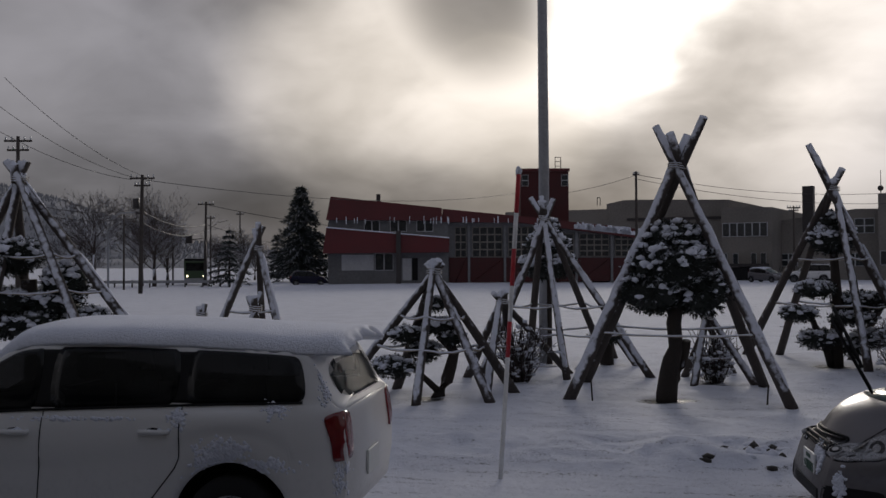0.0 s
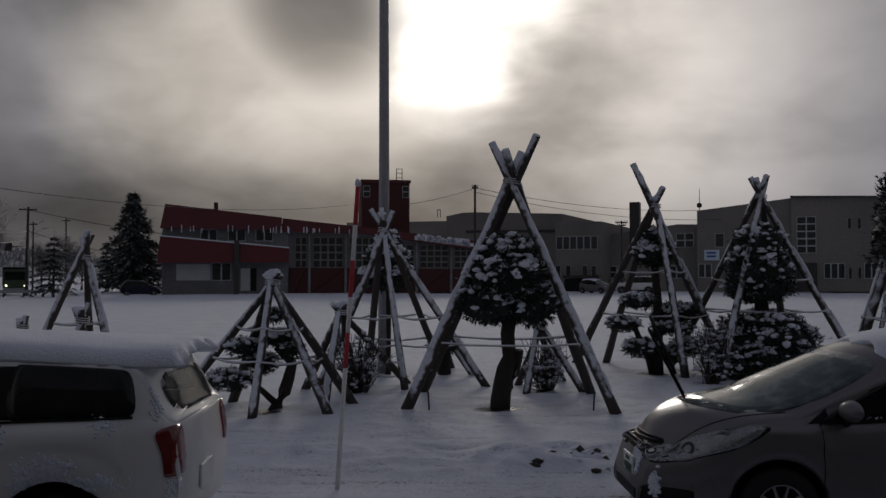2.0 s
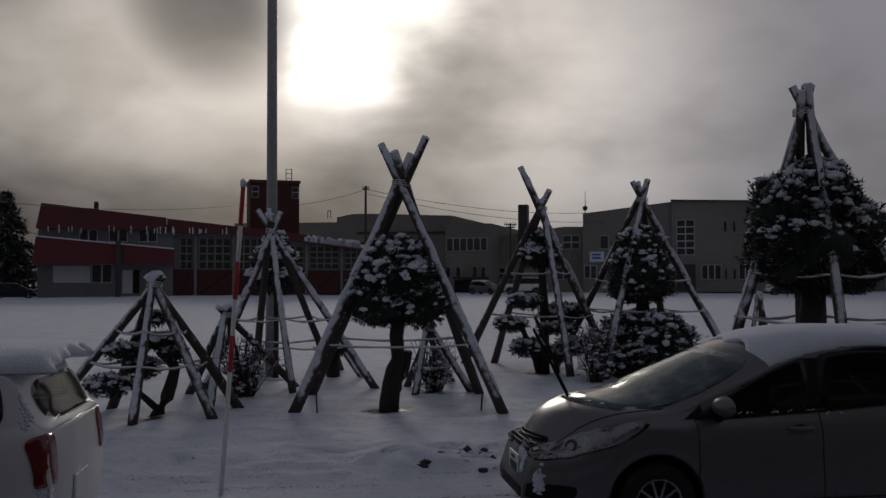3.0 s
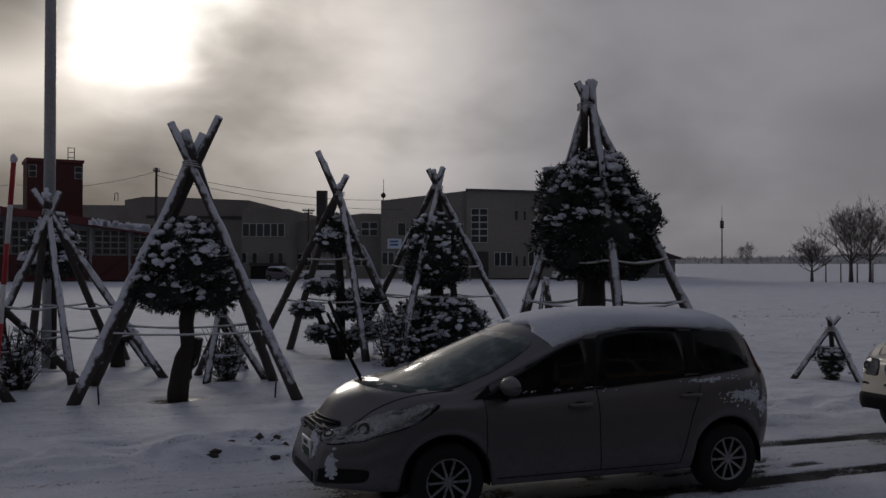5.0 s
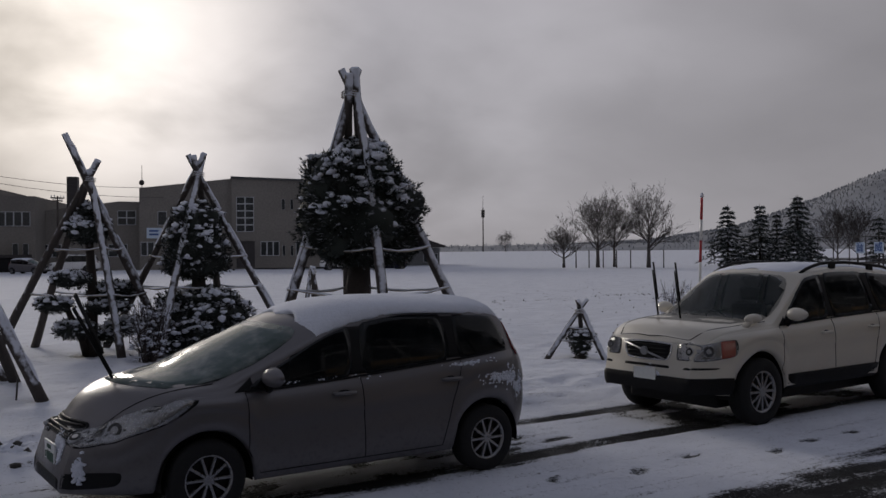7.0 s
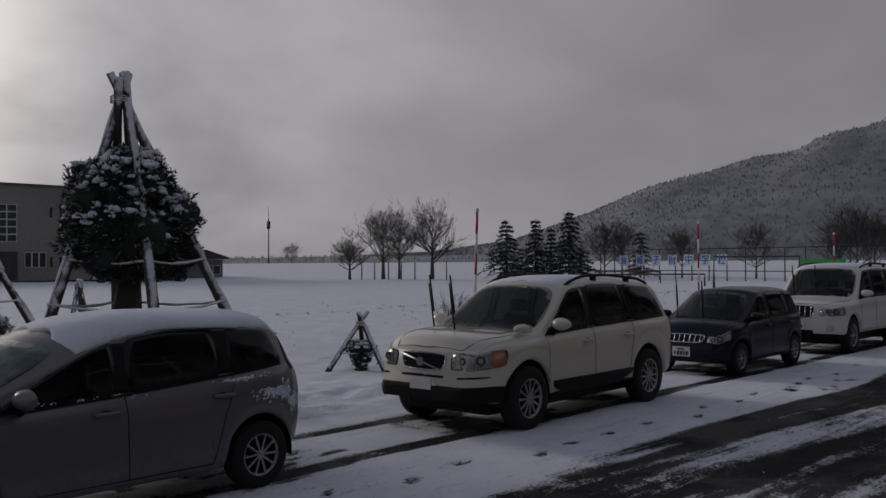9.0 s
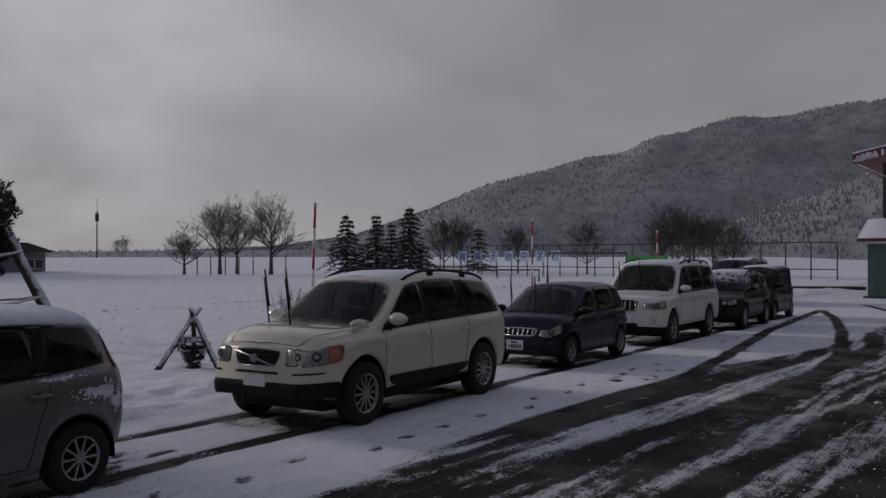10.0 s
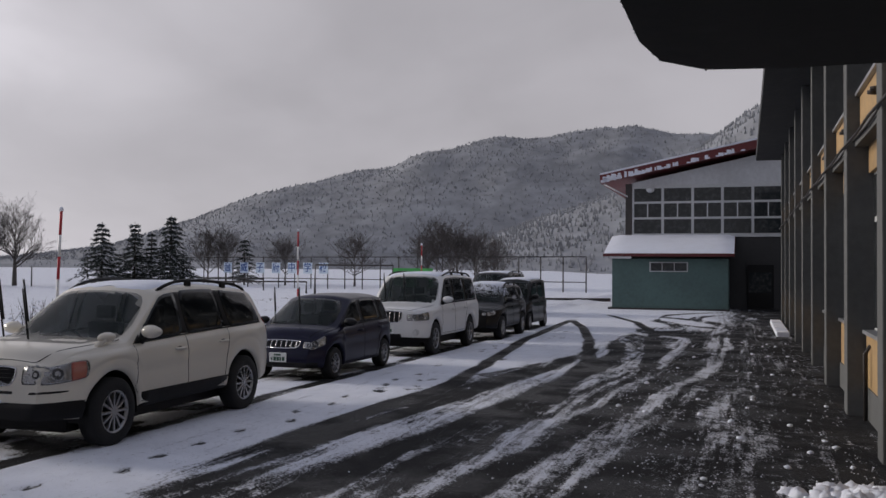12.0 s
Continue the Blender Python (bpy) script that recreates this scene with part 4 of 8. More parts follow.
    for front, z in ((1, s["plate"][1]), (-1, 0.62)):
        hit, nor = cast((front * 5, 0, z), (-front, 0, 0))
        x = hit.x + front * 0.012
        bm = bmesh.new()
        box(bm, (x - 0.008, -0.165, z - 0.083), (x + 0.008, 0.165, z + 0.083), 0.004)
        pl = part("number_plate", bm, PLATE, car)
        if front > 0 and s.get("ink", True):
            for ya, yb, za, zb in ((-0.07, 0.06, 0.03, 0.06), (-0.13, -0.10, -0.05, 0.0), (-0.08, -0.03, -0.06, 0.01), (-0.02, 0.03, -0.06, 0.01), (0.04, 0.07, -0.06, 0.01), (0.085, 0.135, -0.06, 0.01)):
                bm = bmesh.new()
                box(bm, (x + 0.007, ya, z + za), (x + 0.011, yb, z + zb))
                part("plate_bar", bm, PLATE_INK, pl)
    # wipers stood up off the glass
    for y in s.get("wipers", ()):
        foot, nor = cast((5, y * hw, zc0 + 0.035), (-1, 0, 0))
        foot = foot + nor * 0.012
        tip = foot + Vector((s.get("wiper_lean", 0.22), 0.02, s.get("wiper_up", 0.56)))
        bm = bmesh.new()
        tube(bm, [foot, foot.lerp(tip, 0.55), tip], [0.012, 0.010, 0.008], 6)
        wp = part("wiper_arm", bm, DARK, car, "wiper stood up off the windscreen")
        bm = bmesh.new()
        tube(bm, [foot.lerp(tip, 0.35) + Vector((-0.03, 0, 0)), tip + Vector((-0.015, 0, 0.1))], [0.013, 0.012], 5)
        part("wiper_blade", bm, RUBBER, wp)

    def roof_at(x, k):
        x = min(max(x, xr1 + 0.10), xa1 + bow)
        return Vector((x, k * plan(x) * roof_w, over(x, k)))
    if s.get("rails"):
        for side in (1, -1):
            pts = []
            for i in range(17):
                x = xa1 - 0.05 + (xr1 + 0.12 - xa1) * i / 16
                pts.append(roof_at(x, side * 0.93) + Vector((0, 0, -0.005 + 0.075 * min(1, 5 * min(i / 16, 1 - i / 16)) ** 0.6)))
            bm = bmesh.new()
            tube(bm, pts, [0.021] * len(pts), 8)
            rail = part("roof_rail", bm, DARK, car)
            for i in (5, 11):
                bm = bmesh.new()
                box(bm, tuple(pts[i] - Vector((0.06, 0.018, 0.09))), tuple(pts[i] + Vector((0.06, 0.018, 0.0))), 0.008)
                part("rail_foot", bm, DARK, rail)
    # snow: a slab with a plump rim that hangs a little over the edges
    if s.get("snow"):
        t, x0, x1, wide = s["snow"]
        ph = len(name) * 3.7
        bm = bmesh.new()

        def cap(i, j, under=False):
            x = x0 + (x1 - x0) * i
            k = (2 * j - 1) * wide
            dx_, dy_ = min(i, 1 - i) * (x1 - x0), min(j, 1 - j) * 2 * hw * roof_w
            k *= 1 + 0.05 * noise.noise(Vector((x * 2.3 + ph, k * 0.2, 1))) + 0.03 * noise.noise(Vector((x * 9 + ph, k, 7)))
            xx = x + (0.10 * noise.noise(Vector((k * 3.3, ph, 2))) if i in (0, 1) else 0)
            p = roof_at(xx, max(-1.0, min(1.0, k)))
            p.x = xx
            p.y = k * plan(min(max(xx, xr1), xa1)) * roof_w
            rim = min(1.0, i * (x1 - x0) / 0.12, (1 - i) * (x1 - x0) / 0.45, dy_ / 0.11)
            e = math.sqrt(max(0.0, 1 - (1 - rim) ** 2))
            nz = noise.noise(Vector((p.x * 1.1 + ph, p.y * 1.4, 0))) + 0.3 * noise.noise(Vector((p.x * 3.6 + ph, p.y * 3.6, 3)))
            p.z += (0.10 * t + 0.90 * t * e) * (1 + 0.30 * nz) if not under else -0.012
            return p
        up_v = grid_patch(bm, cap, 70, 34)
        dn_v = grid_patch(bm, lambda i, j: cap(i, j, True), 70, 34, 0, True)
        edge_u = [up_v[i][0] for i in range(71)] + [up_v[70][j] for j in range(1, 35)] + [up_v[i][34] for i in range(69, -1, -1)] + [up_v[0][j] for j in range(33, 0, -1)]
        edge_d = [dn_v[i][0] for i in range(71)] + [dn_v[70][j] for j in range(1, 35)] + [dn_v[i][34] for i in range(69, -1, -1)] + [dn_v[0][j] for j in range(33, 0, -1)]
        for q in range(len(edge_u)):
            q2 = (q + 1) % len(edge_u)
            bm.faces.new((edge_u[q], edge_d[q], edge_d[q2], edge_u[q2])).smooth = True
        bmesh.ops.recalc_face_normals(bm, faces=bm.faces)
        part("roof_snow", bm, SNOW, car, "thick uneven snow on the roof", True)
    # snow caught on the flanks, the nose and the glass: many thin crumbs
    rng = random.Random(len(name) * 7 + 1)
    for x, y, z, sx, sy, sz in s.get("clumps", ()):
        lumps = Lumps()
        n_ = int(40 + 26000 * max(sx * sz, sx * sy, sy * sz))
        for _ in range(n_):
            a, b, c = (max(-1.8, min(1.8, rng.gauss(0, 0.55))) for _ in range(3))
            hit, nor = near((x + a * sx, y + b * sy, z + c * sz))
            if noise.noise(hit * 11.0) < rng.uniform(-0.5, 0.2):
                continue
            flat = [1.3 - 0.95 * abs(q) for q in nor]
            lumps.add(hit, rng.uniform(0.003, 0.011) * (1.6 - 0.4 * abs(a)), flat, rng)
        lumps.link("snow_clump", SNOW, car)
    for x, y, z, sx, sy, sz in s.get("packs", ()):
        lumps = Lumps()
        for _ in range(170):
            hit, nor = near((x + rng.gauss(0, 0.45) * sx, y + rng.gauss(0, 0.45) * sy, z + rng.gauss(0, 0.45) * sz))
            lumps.add(hit + nor * 0.004, rng.uniform(0.007, 0.019), (1, 1, 1), rng, 0.25)
        lumps.link("snow_pack", SNOW, car)
    return car


SILVER = car_paint("warm_silver_paint", (0.168, 0.160, 0.168), 0.5, 0.40, 0.8)
WHITE_P = car_paint("white_paint", (0.74, 0.74, 0.74), 0.0, 0.32, 0.5)
PEARL = car_paint("cream_white_paint", (0.67, 0.63, 0.55), 0.0, 0.3, 0.45)
NAVY = car_paint("navy_paint", (0.006, 0.006, 0.026), 0.0, 0.3, 0.2, 0.12)
BLACK_P = car_paint("black_paint", (0.005, 0.005, 0.006), 0.0, 0.3, 0.2, 0.12)
CLOTH = material("dark_seat_cloth", (0.03, 0.03, 0.033), 0.95, 0, 60, 0.3, 0.2, 0.1)

hatch = dict(surround=DARK, bowl=0.8, round=0.42, nose=1.05, haunch=0.022, head=(1.42, 0.88, 0.965, 0.60, 0.80, 0.34), lamp_bend=2.4, lamp_low=0.55, lamp_in=0.09, recess=[(0.42, 0.66, 0.30, 0.42)], tail=("cabin", -0.05, 0.78, 0.10, 0.12), L=4.16, W=1.69, wb=2.60, fo=0.97, r=0.30, sill=0.24, paint=SILVER,
             shoulder=[(-2.2, 1.08), (-1.5, 1.06), (-1.0, 1.01), (0.0, 0.94), (0.8, 0.90), (1.4, 0.92), (1.8, 0.88), (2.0, 0.83), (2.2, 0.72), (2.3, 0.64)],
             crown=[(-2.2, 0.02), (0.9, 0.06), (1.3, 0.10), (1.6, 0.13), (1.9, 0.12), (2.05, 0.10), (2.2, 0.08), (2.3, 0.03)],
             roof=[(-1.75, 1.45), (-1.55, 1.49), (-1.0, 1.525), (-0.4, 1.54), (0.0, 1.53), (0.30, 1.49), (0.55, 1.43)],
             cowl=1.15, roof_front=0.22, rear_base=-1.86, roof_rear=-1.66, tumble=0.74, bow=0.36, bow_r=0.12, rake=0.10, tail_round=0.28, tail_len=0.6,
             windows=[(0.05, 0.03, 1.02, 0.36, 0.05, 0.93), (-0.92, -0.92, -0.03, -0.05, 0.06, 0.93), (-1.58, -1.47, -1.0, -1.0, 0.14, 0.91)],
             seams=[(1.00, 0.98), (-0.01, -0.03), (-1.02, -0.80)], handles=[(0.16, 0.84), (-0.90, 0.87)],
             mirror=(0.80, 1.03), grille=(0.685, 0.05, 0.36, 1.97, 3, STEEL_DARK), bumper=[(0.28, 0.36, 0.36, 0.16, DARK)], plate=(2.155, 0.49),
             wipers=(-0.30, 0.02), wiper_lean=0.30, snow=(0.06, -1.60, 0.40, 1.05), spokes=10, screen=FROSTED,
             packs=[(2.22, 0.12, 0.60, 0.03, 0.09, 0.07), (2.15, 0.50, 0.44, 0.04, 0.035, 0.08), (2.2, 0.25, 0.53, 0.03, 0.03, 0.08)],
             clumps=[(-1.50, 0.80, 0.84, 0.20, 0.03, 0.06), (-1.70, 0.70, 0.74, 0.12, 0.06, 0.09), (-1.10, 0.82, 1.00, 0.20, 0.02, 0.015), (0.40, 0.80, 0.97, 0.35, 0.02, 0.010)])
build_car("hatchback", "warm silver small hatchback with snow on its roof and raised wipers", uv(3.574, 7.20), TH + math.pi, hatch)

suv = dict(surround=CHROME, round=0.30, nose=0.75, haunch=0.03, bowl=0.8, head=(1.86, 0.82, 0.99, 0.76, 0.96, 0.46), lamp_low=0.6, lamp_in=0.02, tail=("cabin", -0.25, 0.95, 0.10, 0.12), L=4.80, W=1.90, wb=2.857, fo=0.92, r=0.38, arch=0.075, sill=0.37, paint=PEARL,
           shoulder=[(-2.5, 1.18), (-1.6, 1.17), (0.0, 1.12), (0.95, 1.08), (1.6, 1.06), (2.1, 1.01), (2.25, 0.98), (2.35, 0.93)],
           crown=[(-2.5, 0.02), (0.6, 0.05), (1.0, 0.10), (1.5, 0.12), (2.0, 0.12), (2.2, 0.11), (2.35, 0.07)],
           roof=[(-2.15, 1.66), (-1.9, 1.72), (-0.8, 1.80), (0.0, 1.80), (0.45, 1.755), (0.7, 1.70)],
           cowl=1.12, roof_front=0.34, rear_base=-2.36, roof_rear=-2.0, tumble=0.74, bow=0.20, bow_r=0.14, rake=0.08, tail_round=0.24, tail_len=0.7,
           windows=[(0.02, 0.02, 0.98, 0.40, 0.05, 0.93), (-0.98, -0.92, -0.06, -0.06, 0.06, 0.93), (-2.00, -1.72, -1.06, -1.0, 0.10, 0.92)],
           seams=[(1.05, 1.03), (-0.02, -0.02), (-1.02, -0.88)], handles=[(0.16, 0.98), (-0.86, 1.0)], amber=True,
           mirror=(0.86, 1.23), grille=(0.835, 0.09, 0.34, 2.335, 4, DARK), bumper=[(0.385, 0.585, 0.95, 0.46, DARK), (0.655, 0.685, 0.33, 0.05, DARK)], recess=[(0.52, 0.80, 0.655, 0.685)], plate=(2.40, 0.56), ink=False,
           wipers=(-0.55, 0.02), wiper_lean=0.12, rails=True, snow=(0.012, -1.9, 0.50, 0.84), sill_trim=True, spokes=12, tyre_w=0.235,
           clumps=[(2.35, 0.05, 0.57, 0.03, 0.14, 0.07)])
utility_car = build_car("sport_utility_car", "cream white sport utility car with black bumper trim and raised wipers", uv(10.10, 7.22), TH + math.pi + radians(0.8), suv)
bm = bmesh.new()
tube(bm, [(2.345, -0.30, 0.915), (2.362, 0.30, 0.755)], [0.011, 0.011], 6)
tube(bm, [(2.35, 0, 0.835), (2.37, 0, 0.835)], [0.05, 0.05], 16)
part("grille_badge", bm, ALLOY, utility_car, "slanting chrome bar over the grille")
bm = bmesh.new()
tube(bm, [(1.62, 0.76, 1.00), (1.60, 0.80, 1.10), (1.52, 0.83, 1.18)], [0.045, 0.036, 0.04], 8)
blob(bm, (1.46, 0.82, 1.20), 1.0, (0.15, 0.055, 0.055), 3, 0.0)
part("fender_mirror", bm, PEARL, utility_car, "small auxiliary mirror on the fender")

wagon = dict(head=(1.60, 0.74, 0.82, 0.56, 0.68, 0.50), tail=("body", 0.75, 1.05, 0.10, 0.20), L=4.21, W=1.695, wb=2.60, fo=0.86, r=0.32, arch=0.085, sill=0.24, paint=WHITE_P,
             shoulder=[(-2.3, 1.11), (-1.2, 1.08), (0.3, 1.01), (0.95, 0.94), (1.6, 0.88), (2.0, 0.80), (2.16, 0.72)],
             crown=[(-2.3, 0.02), (0.5, 0.05), (0.95, 0.08), (1.6, 0.10), (2.16, 0.04)],
             roof=[(-2.05, 1.46), (-1.8, 1.495), (-1.2, 1.53), (-0.4, 1.55), (0.2, 1.55), (0.5, 1.52), (1.2, 1.42)],
             cowl=1.15, roof_front=0.30, rear_base=-2.01, roof_rear=-1.83, tumble=0.77, bow=0.22, bow_r=0.05, drop=0.045, rake=0.14, tail_round=0.15, tail_len=0.5, rear_glass=0.02,
             windows=[(0.08, 0.08, 1.02, 0.50, 0.06, 0.93), (-0.92, -0.92, 0.0, 0.0, 0.06, 0.94), (-1.80, -1.74, -0.98, -0.98, 0.10, 0.92)],
             seams=[(1.08, 1.05), (0.03, 0.05), (-0.96, -0.62)], bent_seams=True, handles=[(0.22, 0.90), (-0.78, 0.92)], handle_mat=WHITE_P, rear_mat=GLASS_CAR,
             mirror=(0.92, 1.02), grille=(0.64, 0.07, 0.40, 2.05, 3, CHROME), bumper=[(0.27, 0.38, 0.45, 0.16, DARK)], plate=(2.165, 0.45),
             snow=(0.075, -2.02, 0.55, 1.03), spokes=8,
             clumps=[(-1.30, 0.85, 0.80, 0.20, 0.02, 0.07), (-1.15, 0.85, 0.72, 0.10, 0.02, 0.10), (-1.55, 0.845, 0.72, 0.16, 0.02, 0.05), (-0.95, 0.83, 1.03, 0.07, 0.02, 0.06), (-1.60, 0.80, 1.08, 0.08, 0.02, 0.05), (-0.2, 0.82, 1.0, 0.40, 0.015, 0.015), (-2.05, 0.70, 0.62, 0.06, 0.10, 0.10), (-1.92, 0.70, 1.20, 0.04, 0.05, 0.16), (-0.78, 0.89, 0.94, 0.07, 0.02, 0.008), (0.22, 0.89, 0.92, 0.07, 0.02, 0.008)])
build_car("station_wagon", "white station wagon with a thick slab of snow on its roof", uv(-3.94, 6.30), TH + math.pi, wagon)

small = dict(head=(1.52, 0.64, 0.81, 0.56, 0.72, 0.52), tail=("body", 0.75, 0.95, 0.10, 0.2), L=3.64, W=1.66, wb=2.37, fo=0.70, r=0.285, sill=0.22, paint=NAVY,
             shoulder=[(-2.0, 0.98), (0.2, 0.92), (0.9, 0.90), (1.4, 0.84), (1.7, 0.80), (1.9, 0.75)],
             crown=[(-2.0, 0.02), (0.5, 0.05), (0.95, 0.09), (1.5, 0.10), (1.9, 0.04)],
             roof=[(-1.8, 1.40), (-1.3, 1.48), (-0.4, 1.50), (0.2, 1.48), (1.2, 1.43)],
             cowl=1.08, roof_front=0.20, rear_base=-1.70, roof_rear=-1.32, tumble=0.75, bow=0.15, rake=0.2,
             windows=[(-0.05, -0.05, 0.85, 0.38, 0.05, 0.93), (-0.95, -0.90, -0.13, -0.13, 0.06, 0.93), (-1.42, -1.25, -1.02, -0.97, 0.12, 0.82)],
             seams=[(0.92, 0.9), (-0.09, -0.09), (-0.98, -0.7)], handles=[(0.1, 0.82), (-0.85, 0.84)],
             mirror=(0.78, 1.0), mirror_mat=BLACK_P, grille=(0.64, 0.06, 0.36, 1.845, 7, CHROME), upright_bars=True, bumper=[(0.24, 0.34, 0.5, 0.2, DARK)], plate=(1.895, 0.42),
             wipers=(-0.55, 0.1), wiper_lean=0.1, spokes=8, screen=GLASS_CAR)
build_car("compact_car", "dark navy compact car parked with wipers raised", uv(16.5, 7.45), TH + math.pi, small)

offroad = dict(head=(1.92, 0.84, 1.02, 0.82, 0.98, 0.52), tail=("cabin", -0.1, 0.4, 0.10, 0.12), L=4.76, W=1.885, wb=2.79, fo=0.87, r=0.385, arch=0.07, sill=0.42, paint=WHITE_P,
               shoulder=[(-2.5, 1.18), (0.2, 1.15), (0.95, 1.13), (1.6, 1.08), (2.1, 1.04), (2.3, 1.01)],
               crown=[(-2.5, 0.02), (0.6, 0.04), (1.0, 0.07), (2.0, 0.08), (2.3, 0.05)],
               roof=[(-2.3, 1.80), (-1.8, 1.87), (-0.5, 1.91), (0.2, 1.89), (1.3, 1.84)],
               cowl=1.05, roof_front=0.42, rear_base=-2.36, roof_rear=-2.12, tumble=0.80, bow=0.12, rake=0.08, nose=0.5,
               windows=[(0.02, 0.02, 0.92, 0.52, 0.06, 0.86), (-0.98, -0.94, -0.08, -0.08, 0.05, 0.93), (-2.05, -1.95, -1.08, -1.04, 0.08, 0.85)],
               seams=[(1.0, 0.98), (-0.03, -0.03), (-1.05, -0.85)], handles=[(0.15, 1.02), (-0.86, 1.03)],
               mirror=(0.82, 1.27), grille=(0.90, 0.12, 0.36, 2.285, 6, CHROME), upright_bars=True, bumper=[(0.42, 0.52, 0.36, 0.1, DARK)], plate=(2.335, 0.62),
               wipers=(-0.5, 0.05), wiper_lean=0.2, rails=True, snow=(0.025, -2.0, 0.5, 0.86), spokes=6)
pr = build_car("off_road_car", "white off-road car with chrome grille and roof rails", uv(21.85, 7.38), TH + math.pi, offroad)
for side in (1, -1):
    bm = bmesh.new()
    tube(bm, [(2.20, side * 0.70, 0.56), (2.28, side * 0.70, 0.56)], [0.075, 0.07], 14)
    part("fog_lamp", bm, LENS, pr)

cross_suv = dict(suv, head=(1.75, 0.74, 0.88, 0.70, 0.80, 0.5), tail=("cabin", -0.1, 0.3, 0.12, 0.12), L=4.2, W=1.74, wb=2.45, fo=0.85, r=0.34, sill=0.33, paint=BLACK_P, rails=True,
                 shoulder=[(-2.2, 1.04), (0.2, 1.02), (0.9, 0.99), (1.5, 0.92), (1.95, 0.87), (2.1, 0.83)], crown=[(-2.2, 0.02), (0.95, 0.08), (2.1, 0.04)],
                 roof=[(-2.1, 1.48), (-1.6, 1.56), (-0.5, 1.60), (0.2, 1.58), (1.2, 1.5)], cowl=1.02, roof_front=0.22, rear_base=-2.02, roof_rear=-1.65,
                 windows=[(-0.03, -0.03, 0.84, 0.38, 0.06, 0.86), (-0.95, -0.9, -0.1, -0.1, 0.05, 0.93), (-1.75, -1.55, -1.03, -0.98, 0.1, 0.84)],
                 seams=[(0.92, 0.9), (-0.06, -0.06), (-1.0, -0.8)], handles=[(0.12, 0.9), (-0.82, 0.92)], amber=False,
                 mirror=(0.80, 1.12), grille=(0.72, 0.08, 0.34, 2.035, 3, CHROME), bumper=[(0.32, 0.45, 0.5, 0.2, DARK)], plate=(2.085, 0.5),
                 flare=None, sill_trim=False, snow=(0.04, -1.65, 0.4, 0.95), wipers=(), clumps=[(0.5, 0.2, 1.42, 0.35, 0.45, 0.05), (0.3, 0.75, 1.35, 0.25, 0.05, 0.12)])
build_car("crossover_car", "black crossover car streaked with snow", uv(27.0, 7.08), TH + math.pi, cross_suv)

kei = dict(small, head=(1.52, 0.68, 0.86, 0.64, 0.80, 0.5), tail=("cabin", 0.0, 0.3, 0.08, 0.1), L=3.4, W=1.48, wb=2.42, fo=0.55, r=0.28, paint=BLACK_P,
           shoulder=[(-1.9, 1.0), (0.9, 0.98), (1.4, 0.95), (1.76, 0.86)], crown=[(-1.9, 0.02), (1.2, 0.06), (1.76, 0.04)], roof=[(-1.8, 1.66), (-1.0, 1.72), (0.3, 1.71), (1.3, 1.62)],
           cowl=1.30, roof_front=0.72, rear_base=-1.62, roof_rear=-1.50, tumble=0.84, windows=[(0.05, 0.05, 1.1, 0.8, 0.06, 0.86), (-0.85, -0.85, -0.03, -0.03, 0.05, 0.93), (-1.42, -1.38, -0.93, -0.93, 0.08, 0.85)],
           seams=[(1.1, 1.08), (0.0, 0.0), (-0.88, -0.7)], handles=[(0.2, 0.9), (-0.7, 0.9)],
           mirror=(1.0, 1.1), grille=(0.66, 0.06, 0.3, 1.72, 3, CHROME), upright_bars=False, plate=(1.765, 0.45), wipers=(), snow=(0.02, -1.4, 0.7, 0.85))
build_car("box_minicar", "black tall box-shaped minicar", uv(31.3, 7.12), TH + math.pi, kei)
van = dict(kei, head=(1.95, 0.72, 0.90, 0.70, 0.84, 0.5), tail=("cabin", 0.0, 0.5, 0.1, 0.1), L=4.7, W=1.85, wb=2.9, fo=0.85, r=0.33, shoulder=[(-2.5, 1.1), (0.9, 1.05), (1.7, 0.98), (2.3, 0.90)], crown=[(-2.5, 0.02), (1.2, 0.06), (2.3, 0.04)],
           roof=[(-2.4, 1.84), (-1.0, 1.93), (0.3, 1.92), (1.6, 1.8)], cowl=1.7, roof_front=0.95, rear_base=-2.3, roof_rear=-2.1,
           windows=[(0.1, 0.1, 1.45, 1.0, 0.06, 0.86), (-1.0, -1.0, 0.0, 0.0, 0.05, 0.93), (-2.1, -2.0, -1.1, -1.1, 0.08, 0.85)], seams=[(1.4, 1.38), (0.05, 0.05), (-1.05, -0.9)],
 mirror=(1.35, 1.15), grille=(0.7, 0.08, 0.4, 2.28, 3, CHROME), plate=(2.34, 0.5), rails=True, handles=[(0.25, 0.95), (-0.9, 0.95)])
build_car("minivan", "black minivan with roof bars parked behind the row", uv(40.5, 10.3), TH + math.pi, van)

# ---------- garden trees inside winter supports of lashed logs ----------


